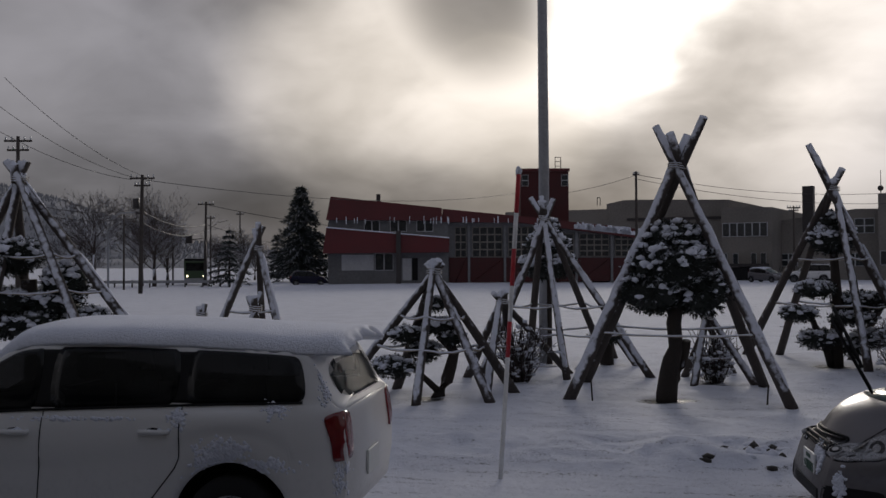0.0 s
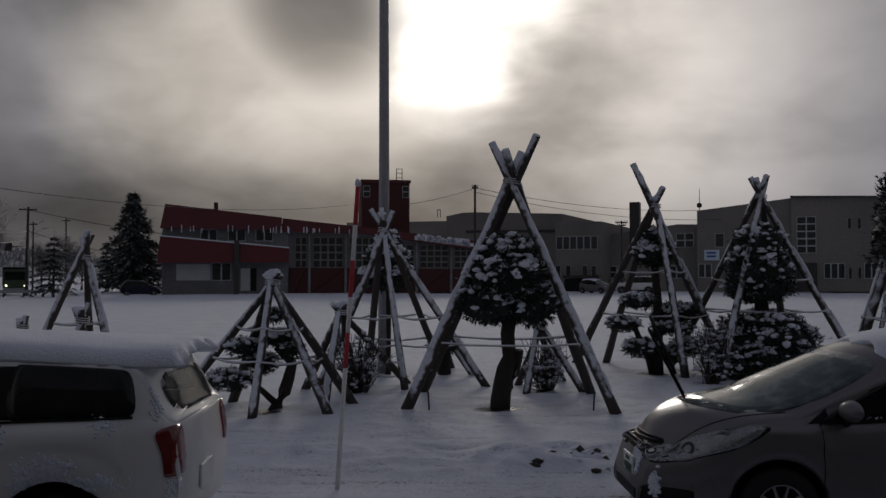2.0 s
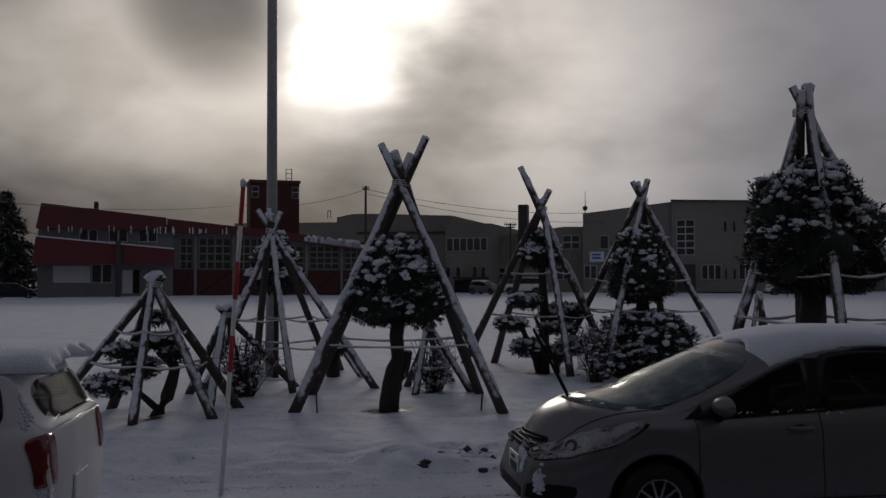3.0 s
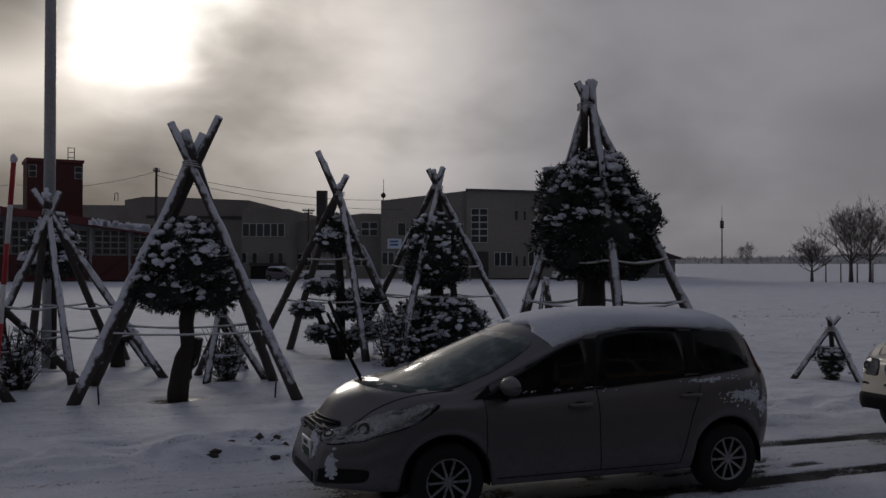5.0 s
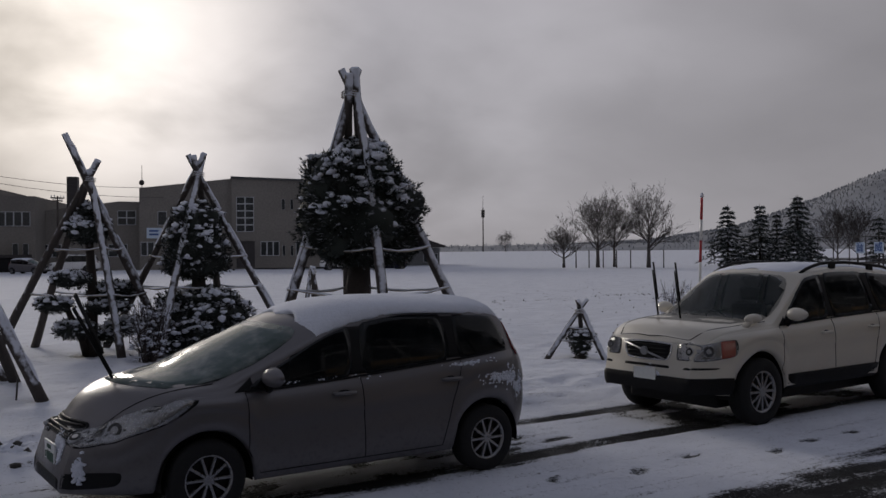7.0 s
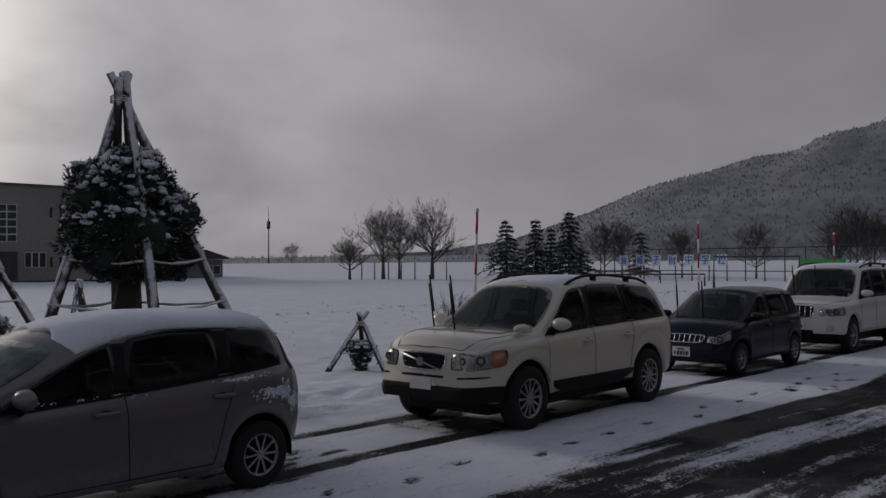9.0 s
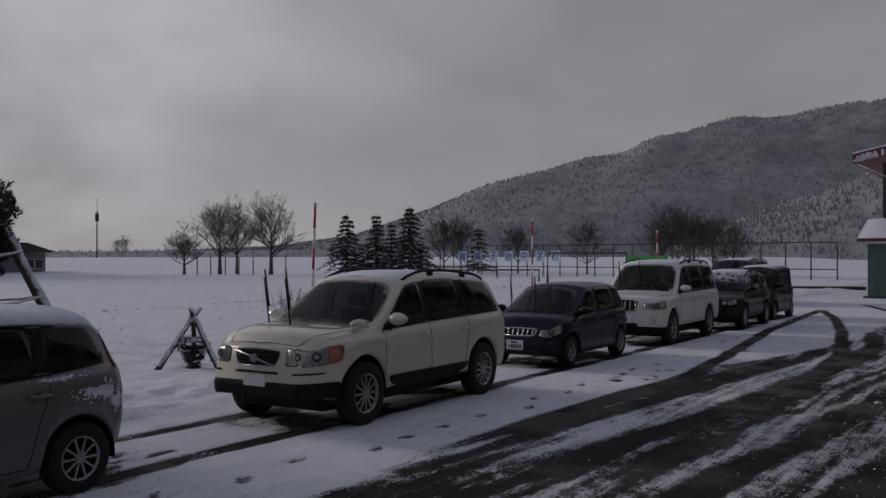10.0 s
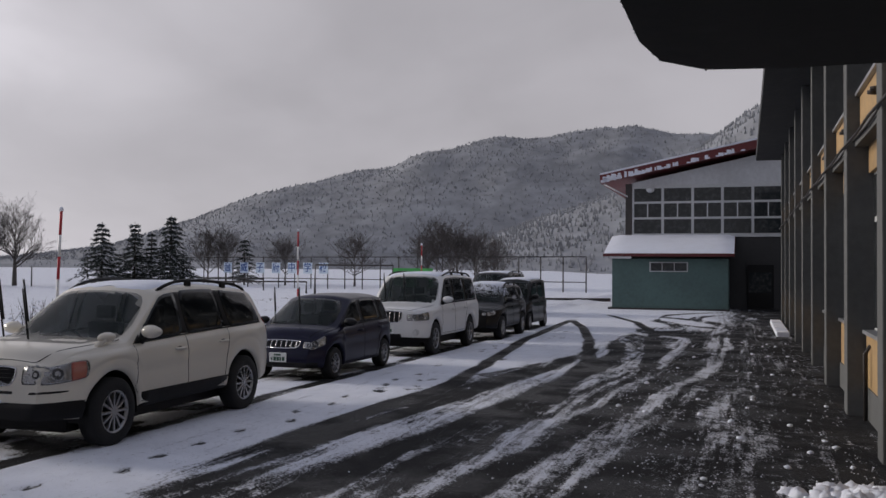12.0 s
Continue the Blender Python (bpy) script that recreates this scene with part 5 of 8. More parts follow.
def support(label, apex, feet, ext, rad=0.07, ropes=(0.3, 0.6), seed=1, tips=()):
    """Logs stood together as a tent and lashed at the top, with rope round them."""
    rng = random.Random(seed)
    apex = Vector(apex)
    base = Vector((apex.x, apex.y, 0))
    t = thing("log_support", Matrix.Translation(base), label, "tree support", "winter log supports")
    ends = []
    for i, f in enumerate(feet):
        f = Vector((f[0], f[1], ground_z(f[0], f[1]) - 0.05)) - base
        spin = Vector((rng.uniform(-1, 1), rng.uniform(-1, 1), 0)) * rad * 0.9
        top = Vector((0, 0, apex.z)) + spin
        d = (top - f)
        end = top + d.normalized() * (tips[i] if tips else ext * rng.uniform(0.75, 1.15))
        r = rad * rng.uniform(0.9, 1.12)
        bm = bmesh.new()
        log(bm, f, end, r * 1.08, r * 0.78, 9, 9, rng, 0.008)
        part("log", bm, LOG, t)
        # snow lying along the upper side, broken here and there
        bm = bmesh.new()
        flat = Vector((d.x, d.y, 0)).normalized()
        over = (Vector((0, 0, 1)) - d.normalized() * d.normalized().z).normalized()
        L = (end - f).length
        k, run = 0.06, []
        while k < 0.99:
            gap = rng.random() < 0.16
            if not gap:
                run.append(k)
            if gap or k + 0.035 >= 0.99:
                if len(run) > 2:
                    pts = [f.lerp(end, q) + over * (r * (1.08 - 0.3 * q) * 0.72) + Vector((0, 0, rng.uniform(-0.006, 0.010))) for q in run]
                    tube(bm, pts, [r * rng.uniform(0.30, 0.55) * (0.5 if n in (0, len(run) - 1) else 1) for n in range(len(run))], 6, 0.15, True, 0, rng)
                run = []
            k += 0.035
        if len(bm.verts):
            part("log_snow", bm, SNOW, t)["kind"] = "stuff"
        else:
            bm.free()
        ends.append((f, top))
    order = sorted(range(len(ends)), key=lambda i: math.atan2(ends[i][0].y, ends[i][0].x))
    for h in ropes:
        ring = [ends[i][0].lerp(ends[i][1], h) for i in order]
        ring = [p + Vector((p.x, p.y, 0)).normalized() * rad * 1.05 for p in ring]
        for a, b in zip(ring, ring[1:] + ring[:1]):
            bm = bmesh.new()
            pts = [a.lerp(b, k / 8) + Vector((0, 0, -0.05 * math.sin(math.pi * k / 8) + rng.uniform(-0.006, 0.006))) for k in range(9)]
            tube(bm, pts, [0.016 * rng.uniform(0.8, 1.5) for _ in pts], 6, 0.1, True, 0, rng)
            part("rope", bm, ROPE, t)
    bm = bmesh.new()
    for k in range(3):
        z = apex.z - 0.04 + 0.03 * k
        tube(bm, [(rad * 1.55 * math.cos(a), rad * 1.55 * math.sin(a), z + 0.01 * math.sin(2 * a)) for a in np.linspace(0, 2 * math.pi, 13)], [0.010] * 13, 5)
    part("lashing", bm, ROPE, t)
    if rad > 0.055:
        bm = bmesh.new()
        blob(bm, (0, 0, apex.z + 0.06), rad * 0.9, (1, 1, 0.7), 2, 0.5, rng)
        part("apex_snow", bm, SNOW, t)
    return t


def tufts(spots, size, rng, per=6):
    """Needle tufts: narrow leaves that spray out from each spot along its direction."""
    v, f = [], []
    for p, d in spots:
        d = d.normalized()
        a = d.orthogonal().normalized()
        b = d.cross(a)
        for k in range(per):
            ang = rng.uniform(0, 2 * math.pi)
            s = a * math.cos(ang) + b * math.sin(ang)
            tip = p + (d * rng.uniform(0.5, 1.0) + s * rng.uniform(0.3, 0.9)) * size * rng.uniform(0.7, 1.3)
            w = d.cross(s).normalized() * size * 0.14
            i = len(v)
            v += [p - w, p + w, tip]
            f.append((i, i + 1, i + 2))
    return v, f


def pads_tree(name, label, base, trunks, pads, leaf=0.09, density=260, snow=0.6, seed=1, core=0.80, cap=0.11, snow_from=-1.0):
    """A clipped evergreen: trunk and limbs, pads of needle tufts, and snow on the pads. Pads: centre and radii."""
    rng = random.Random(seed)
    base = Vector(base)
    t = thing(name, Matrix.Translation(base), label, "tree", "garden trees")
    for pts, r0, r1 in trunks:
        bm = bmesh.new()
        pts = [Vector(p) for p in pts]
        q = [pts[0]]
        for a, b in zip(pts, pts[1:]):
            q += [a.lerp(b, 0.5) + Vector((rng.uniform(-1, 1), rng.uniform(-1, 1), 0)) * r0 * 0.35, b]
        tube(bm, q, [r0 + (r1 - r0) * i / (len(q) - 1) for i in range(len(q))], 10, 0.14, True, 0, rng)
        part("trunk", bm, TRUNK, t)
    spots, bm_core, lumps = [], bmesh.new(), Lumps()
    for c, rad in pads:
        c, rad = Vector(c), Vector(rad)
        off = Vector((rng.random() * 30, rng.random() * 30, rng.random() * 30))
        area = (rad.x * rad.y + rad.x * rad.z + rad.y * rad.z) * 4.2
        blob(bm_core, c, 1.0, tuple(rad * (core + 0.06)), 3, 0.16, rng)
        for k in range(int(area * density * 1.35)):
            d = Vector((rng.gauss(0, 1), rng.gauss(0, 1), rng.gauss(0, 1))).normalized()
            lump = 1 + 0.22 * noise.noise(d * 2.2 + off) + 0.16 * noise.noise(d * 5.5 + off)
            q = rng.uniform(0.80, 1.04) * lump
            p = c + Vector((d.x * rad.x, d.y * rad.y, d.z * rad.z)) * q
            spots.append((p, Vector((d.x / rad.x, d.y / rad.y, d.z / rad.z)).normalized() + Vector((0, 0, 0.5))))
        for k in range(int(area * 190 * snow)):
            d = Vector((rng.gauss(0, 1), rng.gauss(0, 1), rng.gauss(0.35, 0.8))).normalized()
            if noise.noise(d * 3.4 + off) + (0.95 * d.z - 0.20 * d.y - 0.08 * d.x - 0.40) * 1.1 < rng.uniform(-0.25, 0.45):
                continue
            lump = 1 + 0.22 * noise.noise(d * 2.2 + off) + 0.16 * noise.noise(d * 5.5 + off)
            p = c + Vector((d.x * rad.x, d.y * rad.y, d.z * rad.z)) * lump * 0.99
            if p.z < snow_from + rng.uniform(-0.5, 0.35) and rng.random() < 0.8:
                continue
            lumps.add(p, cap * rng.uniform(0.22, 0.68), (rng.uniform(0.8, 1.4), rng.uniform(0.8, 1.4), rng.uniform(0.45, 0.8)), rng)
    v, f = tufts(spots, leaf * 0.72, rng)
    me = bpy.data.meshes.new("crown")
    me.from_pydata(v, [], f)
    me.materials.append(NEEDLE)
    ob = new("crown", me)
    ob.parent = t
    part("crown_core", bm_core, NEEDLE, t)["kind"] = "stuff"
    lumps.link("crown_snow", SNOW, t, "clumps of snow on the needles")
    ob["kind"] = "stuff"
    return t


def twig_bush(label, base, height, spread_, count, seed, r=0.012):
    """A bare shrub of many forked stems, powdered with snow."""
    rng = random.Random(seed)
    t = thing("bare_shrub", Matrix.Translation(Vector(base)), label, "shrub", "bare shrubs")
    bm, bs = bmesh.new(), bmesh.new()
    for k in range(count):
        a = rng.uniform(0, 2 * math.pi)
        lean = rng.uniform(0.1, 1.0) * spread_
        h = height * rng.uniform(0.55, 1.0)
        p = [Vector((0.06 * math.cos(a), 0.06 * math.sin(a), 0))]
        for i in range(1, 5):
            q = i / 4
            p.append(Vector((math.cos(a) * lean * q ** 0.8, math.sin(a) * lean * q ** 0.8, h * q)) + Vector((rng.uniform(-1, 1), rng.uniform(-1, 1), rng.uniform(-1, 1))) * 0.06)
        tube(bm, p, [r * 1.4, r * 1.1, r * 0.9, r * 0.7, r * 0.4], 5, 0.1, False, 0, rng)
        for m in range(5):
            i = rng.randint(1, 3)
            s = p[i]
            e = s + Vector((rng.uniform(-1, 1), rng.uniform(-1, 1), rng.uniform(0.0, 1.0))) * height * 0.22
            tube(bm, [s, s.lerp(e, 0.5) + Vector((0, 0, 0.02)), e], [r * 0.6, r * 0.45, r * 0.3], 4, 0, False, 0, rng)
            if rng.random() < 0.55:
                blob(bs, s.lerp(e, rng.uniform(0.3, 1)), rng.uniform(0.015, 0.045), (1.2, 1.2, 0.7), 1, 0.4, rng)
    part("twig_mass", bm, TWIG, t)["kind"] = "stuff"
    part("twig_snow", bs, SNOW, t)["kind"] = "stuff"
    return t


# the tallest tent, with a round-clipped tree
support("tall tent of snow-covered logs lashed round a clipped tree", (2.89, 12.55, 3.36), [(1.37, 12.60, 0), (4.17, 11.78, 0), (4.57, 13.95, 0), (1.91, 14.59, 0)], 0.72, 0.078, (0.30, 0.62), 3, (0.46, 0.62, 0.50, 0.74))
fb = (2.72, 12.54, 0)
pads_tree("clipped_tree", "round-clipped dark evergreen with snow on its needles", fb, [([(0, 0, -0.05), (0.04, 0.05, 0.5), (0.14, 0.05, 0.85), (0.16, 0, 1.5)], 0.14, 0.09), ([(0.02, 0, 0.3), (0.22, 0.05, 0.6), (0.28, 0, 0.95)], 0.08, 0.06)],
          [((0.10, 0.05, 1.95), (0.62, 0.62, 0.42)), ((0.12, 0.1, 2.30), (0.42, 0.42, 0.30)), ((-0.22, 0, 1.62), (0.40, 0.45, 0.30)), ((0.45, 0, 1.62), (0.40, 0.45, 0.32)), ((0.1, 0.3, 1.5), (0.4, 0.3, 0.2))], 0.085, 330, 0.52, 4)
# low tent with a leaning cloud-clipped pine
support("low tent of snow-covered logs round a small pine", (-0.47, 12.71, 1.93), [(-0.73, 12.20, 0), (0.31, 12.49, 0), (0.72, 13.31, 0), (-1.92, 13.83, 0), (-1.07, 14.02, 0.10)], 0.16, 0.066, (0.42, 0.66), 7)
pads_tree("small_pine", "small leaning pine clipped into pads under snow", (-0.51, 13.04, 0), [([(0, 0, -0.05), (0.2, 0.05, 0.35), (0.32, 0.1, 0.75), (0.1, 0.1, 1.0)], 0.11, 0.06), ([(0.1, 0, 0.2), (-0.3, 0.1, 0.55), (-0.55, 0.1, 0.6)], 0.05, 0.03)],
          [((-0.35, 0.1, 1.0), (0.28, 0.26, 0.13)), ((0.12, 0.15, 1.12), (0.26, 0.26, 0.12)), ((0.30, 0.1, 0.95), (0.2, 0.2, 0.12)), ((-0.55, 0, 0.55), (0.34, 0.28, 0.15)), ((-0.1, 0.3, 0.75), (0.24, 0.24, 0.15)), ((0.05, -0.05, 1.45), (0.16, 0.16, 0.10))], 0.07, 360, 0.9, 5, 0.75, 0.09)
# bush in a low tent
support("low tent of snow-covered logs round a bare shrub", (0.60, 14.61, 1.43), [(0.04, 15.23, 0), (1.89, 15.89, 0), (0.83, 15.71, 0.15), (0.27, 13.33, 0)], 0.22, 0.062, (0.5,), 9)
twig_bush("bare reddish shrub caught with snow under log supports", (0.89, 14.77, 0), 1.15, 0.55, 60, 10)
# tent beside the flagpole with a pointed tree
support("slim tent of snow-covered logs round a pointed evergreen", (1.42, 15.81, 2.81), [(3.14, 15.22, 0), (0.31, 16.01, 0.31), (2.82, 17.60, 0.13), (1.32, 17.81, 0.12), (1.67, 14.81, -0.03)], 0.38, 0.062, (0.28, 0.45), 11)
pads_tree("pointed_tree", "pointed clipped evergreen wrapped in snow", (1.64, 17.37, 0), [([(0, 0, -0.05), (0.02, 0, 1.0), (0, 0, 2.2)], 0.10, 0.06)],
          [((0.0, -0.2, 1.98), (0.56, 0.5, 0.26)), ((0, -0.2, 2.35), (0.42, 0.4, 0.26)), ((0, -0.2, 2.65), (0.24, 0.24, 0.22))], 0.08, 330, 1.0, 12)
# snowed shrub in its own small tent
support("small tent of logs round a snowed shrub", (3.83, 14.40, 1.17), [(3.54, 14.18, 0), (4.51, 14.14, 0), (4.69, 15.79, 0.31), (3.71, 15.40, 0.26)], 0.15, 0.055, (0.45,), 13)
twig_bush("snow-laden shrub with pale twigs", (3.96, 14.49, 0), 0.98, 0.42, 60, 14, 0.010)
support("low tent of logs round a stump of a shrub", (2.78, 17.30, 0.85), [(2.09, 16.70, 0.23), (3.29, 17.00, 0.19), (3.14, 18.40, 0.04)], 0.12, 0.06, (), 15)
pads_tree("low_shrub", "low dark clipped shrub under snow", (2.77, 17.30, 0.03), [([(0, 0, -0.1), (0, 0, 0.6)], 0.14, 0.1)], [((0, 0, 0.62), (0.34, 0.32, 0.14))], 0.08, 300, 1.0, 16)
# tent with a tree clipped in tiers
support("tent of snow-covered logs round a pine clipped in tiers", (6.66, 16.32, 3.34), [(5.95, 19.04, 0.23), (6.62, 18.95, 0), (6.95, 15.64, 0), (8.27, 16.36, 0.32)], 0.85, 0.070, (0.36, 0.62), 17, (0.42, 0.22, 0.18, 0.88))
hb = (6.86, 16.71, 0)
pads_tree("tiered_pine", "dark pine clipped in tiers with snow on each pad", hb, [([(0, 0, -0.05), (0.02, 0, 1.2), (-0.05, 0, 2.3)], 0.13, 0.07), ([(-0.1, 0, 0.1), (-0.35, -0.1, 0.7), (-0.5, -0.1, 1.0)], 0.07, 0.05)],
          [((-0.05, 0, 2.45), (0.42, 0.42, 0.30)), ((-0.05, 0, 2.75), (0.26, 0.26, 0.2)), ((-0.42, -0.1, 1.52), (0.36, 0.34, 0.15)), ((-0.72, -0.1, 1.08), (0.33, 0.3, 0.14)), ((0.45, 0.1, 1.28), (0.48, 0.42, 0.20)), ((-0.35, -0.1, 0.62), (0.40, 0.36, 0.17)), ((0.20, -0.2, 1.0), (0.42, 0.3, 0.12)), ((0.70, 0, 0.62), (0.42, 0.36, 0.18)), ((0.35, 0.2, 0.45), (0.3, 0.3, 0.15))], 0.08, 330, 0.9, 18, 0.78, 0.10)
# domed tree over a wide skirt
support("tent of snow-covered logs round a domed evergreen", (8.42, 15.55, 3.48), [(10.25, 15.09, 0.10), (7.56, 17.76, -0.22), (7.34, 15.05, -0.05), (9.86, 17.00, -0.29)], 0.42, 0.068, (0.38, 0.55), 19)
ib = (8.40, 15.56, -0.17)
pads_tree("domed_tree", "dark domed evergreen with a broad snowed skirt", ib, [([(0, 0, -0.2), (0, 0, 2.0)], 0.16, 0.12)],
          [((-0.03, 0, 2.25), (0.62, 0.6, 0.52)), ((-0.02, 0, 2.72), (0.48, 0.46, 0.42)), ((-0.05, 0, 1.95), (0.62, 0.6, 0.28)), ((0.05, 0.0, 1.28), (0.74, 0.72, 0.24)), ((0.1, 0, 1.0), (0.98, 0.88, 0.34)), ((0.0, 0, 0.72), (0.92, 0.85, 0.30)), ((-0.2, 0, 0.5), (0.7, 0.7, 0.26))], 0.085, 300, 0.38, 20)
twig_bush("frosted twiggy shrub beside the log supports", (7.04, 14.77, -0.00), 1.25, 0.42, 70, 21, 0.010)
# the big tree behind the hatchback
support("big tent of snow-covered logs round a broad evergreen", (7.13, 9.25, 4.03), [(6.15, 9.87, 0.03), (9.00, 8.52, -0.03), (6.88, 8.10, 0.12), (8.08, 10.54, -0.23), (8.21, 10.22, -0.20)], 0.32, 0.070, (0.36, 0.5), 23)
jb = (7.38, 9.33, -0.00)
pads_tree("broad_evergreen", "broad dark evergreen with snow on its upper clusters", jb, [([(0, 0, -0.1), (-0.02, 0, 1.0), (-0.05, 0, 1.9)], 0.17, 0.14)],
          [((-0.15, 0, 2.45), (0.72, 0.72, 0.62)), ((-0.15, 0, 2.95), (0.62, 0.6, 0.42)), ((-0.02, 0, 3.2), (0.42, 0.4, 0.26)), ((0.30, 0.0, 2.55), (0.55, 0.6, 0.5)), ((-0.45, 0, 2.75), (0.38, 0.5, 0.38)), ((0.35, 0, 2.16), (0.5, 0.5, 0.30)), ((-0.35, 0, 2.2), (0.45, 0.5, 0.32)), ((0.62, 0, 2.05), (0.22, 0.25, 0.22)), ((0.80, 0, 2.18), (0.10, 0.12, 0.22)), ((0, 0, 2.02), (0.5, 0.5, 0.22))], 0.09, 400, 0.62, 24, 0.84, 0.10, 2.55)
support("tiny tent of logs half buried in snow", (11.36, 16.04, 1.57), [(11.08, 16.10, 0.21), (11.72, 16.04, 0.18), (11.84, 16.68, 0.13)], 0.12, 0.055, (), 25)
# little tent near the white car
support("small tent of logs round a potted-looking shrub", (12.64, 9.87, 0.93), [(12.13, 10.23, 0), (12.70, 9.35, 0.14), (13.29, 10.28, 0.05)], 0.22, 0.05, (0.45, 0.7), 27)
pads_tree("little_shrub", "little tapering shrub capped with snow", (12.61, 9.84, 0), [([(0, 0, -0.05), (0, 0, 0.4)], 0.09, 0.07)], [((0, 0, 0.50), (0.27, 0.26, 0.10)), ((0, 0, 0.34), (0.18, 0.18, 0.16)), ((0, 0, 0.16), (0.10, 0.10, 0.12))], 0.07, 420, 1.3, 28, 0.8, 0.09)
# tents beyond the station wagon
support("tall tent of snow-covered logs round a clipped pine", (-6.48, 13.24, 3.28), [(-4.08, 13.23, 0.03), (-4.98, 12.63, 0.06), (-8.25, 13.45, 0.02), (-6.87, 14.64, -0.04), (-6.88, 12.54, 0.09)], 0.30, 0.075, (0.5, 0.66), 29)
pads_tree("clipped_pine", "dark pine clipped into layers under snow", (-6.29, 13.34, 0.02), [([(0, 0, -0.05), (0.03, 0, 1.0), (-0.1, 0, 1.8)], 0.17, 0.1)],
          [((-0.45, 0, 2.15), (0.55, 0.5, 0.28)), ((0.40, 0.1, 1.75), (0.32, 0.34, 0.3)), ((-0.55, -0.1, 1.48), (0.55, 0.45, 0.22)), ((0.2, 0.1, 1.45), (0.42, 0.4, 0.2)), ((-0.2, 0, 1.15), (0.6, 0.5, 0.2)), ((0.75, 0.2, 1.2), (0.4, 0.4, 0.18))], 0.085, 320, 0.9, 30)
support("slim tent of snow-covered logs beyond the wagon", (-3.34, 14.83, 2.30), [(-4.36, 14.83, 0.10), (-2.71, 14.42, 0.14), (-3.40, 15.83, -0.04)], 0.42, 0.066, (0.55,), 31)
support("low tent of logs showing over the wagon", (-3.06, 13.23, 1.40), [(-3.44, 13.03, 0.17), (-2.63, 13.22, 0.13), (-3.19, 14.03, 0.02)], 0.22, 0.06, (), 33)
support("low tent of logs showing over the wagon", (-3.84, 13.23, 1.31), [(-4.08, 13.03, 0.17), (-3.53, 13.23, 0.14), (-4.03, 14.03, 0.03)], 0.14, 0.05, (), 34)

twig_bush("pale bare shrub standing in the snowy field", (18.3, 11.6, 0), 1.35, 0.5, 40, 51, 0.008)

# dead grass poking through along the garden edge and here and there in the field
rng = random.Random(88)
spots = []
for k in range(900):
    if k < 380:
        u_, v_ = rng.uniform(9, 52), 26.8 + rng.gauss(0, 0.22)
    else:
        u_, v_ = rng.uniform(4, 50), rng.uniform(10, 34)
    q = uv(u_, v_)
    spots.append((Vector((q.x, q.y, ground_z(q.x, q.y) - 0.03)), Vector((rng.uniform(-0.3, 0.3), rng.uniform(-0.3, 0.3), 1))))
gv_, gf_ = tufts(spots, 0.09, rng, 5)
me = bpy.data.meshes.new("dead_grass")
me.from_pydata(gv_, [], gf_)
me.materials.append(TWIG)
tagged(new("dead_grass", me), "tips of dead grass poking out of the snow", "grass", "", "stuff")

# thin iron pegs beside the tallest tent
for px, py, lx in ((1.70, 12.48, -0.03), (3.90, 12.01, 0.03)):
    t = thing("iron_peg", Matrix.Translation((px, py, 0)), "thin dark iron peg stuck in the snow", "peg", "iron pegs")
    bm = bmesh.new()
    tube(bm, [(0, 0, -0.1), (lx, 0, 0.40)], [0.012, 0.012], 6)
    part("rod", bm, STEEL_DARK, t)


def snow_pole(base, top, seed):
    """A red and white banded marker pole, leaning a little, with snow on its tip."""
    base, top = Vector(base), Vector(top)
    t = thing("snow_pole", Matrix.Translation(base), "red and white banded snow marker pole", "marker pole", "snow marker poles")
    d = top - base
    cuts = (0.0, 0.395, 0.51, 0.625, 0.745, 0.86, 0.985)
    for i, (a, b) in enumerate(zip(cuts, cuts[1:])):
        bm = bmesh.new()
        tube(bm, [d * a, d * b], [0.0215, 0.0215], 12)
        part("band", bm, (WHITE_PAINT, RED_PAINT)[i % 2], t, ("white band", "red band")[i % 2])
    bm = bmesh.new()
    blob(bm, d * 0.995, 0.032, (1, 1, 1.3), 2, 0.2)
    part("tip_snow", bm, SNOW, t)


snow_pole((0.16, 8.45, 0), (0.35, 8.43, 2.89), 0)
snow_pole((12.75, 7.62, 0), (12.85, 7.58, 2.86), 1)
snow_pole((21.7, 6.75, 0), (21.6, 6.72, 2.92), 1)
snow_pole((31.2, 5.45, 0), (31.2, 5.45, 2.85), 1)

# flagpole
t = thing("flagpole", Matrix.Translation((1.59, 17.38, 0)), "tall grey steel flagpole on a snowed concrete foot", "flagpole")
bm = bmesh.new()
tube(bm, [(0, 0, 0), (0.01, 0, 4), (0.0, 0, 8.5), (0, 0, 12)], [0.105, 0.10, 0.088, 0.07], 16)
part("pole", bm, STEEL_GREY, t)
bm = bmesh.new()
box(bm, (-0.75, -0.35, -0.05), (0.45, 0.35, 0.12), 0.03)
part("foot", bm, SNOW_DIRTY, t)

# dug-up clods under snow
rng = random.Random(77)
t = thing("clods", Matrix.Translation((2.69, 9.38, 0)), "heap of earth clods broken through the snow", "clods", "", "stuff")
bm, bs = bmesh.new(), bmesh.new()
for k in range(110):
    x, y = rng.gauss(0, 0.30), rng.gauss(0, 0.20)
    s = rng.uniform(0.03, 0.085)
    blob(bs if rng.random() < 0.55 else bm, (x, y, 0.05 + s * 0.3), s, (1.2, 1, 0.8), 1, 0.5, rng)
part("earth_clods", bm, material("wet_earth", (0.05, 0.045, 0.04), 0.9, 0, 20, 0.4, 0.5), t)
part("snow_clods", bs, SNOW, t)

# ---------- school wall, canopy, gymnasium and annex ----------
UVM = Matrix.Rotation(TH, 4, "Z")      # local x along the wall, y away from it


def setting(name, label, kind_word):
    ob = new(name)
    ob.matrix_world = UVM
    return tagged(ob, label, kind_word, "", "structure")


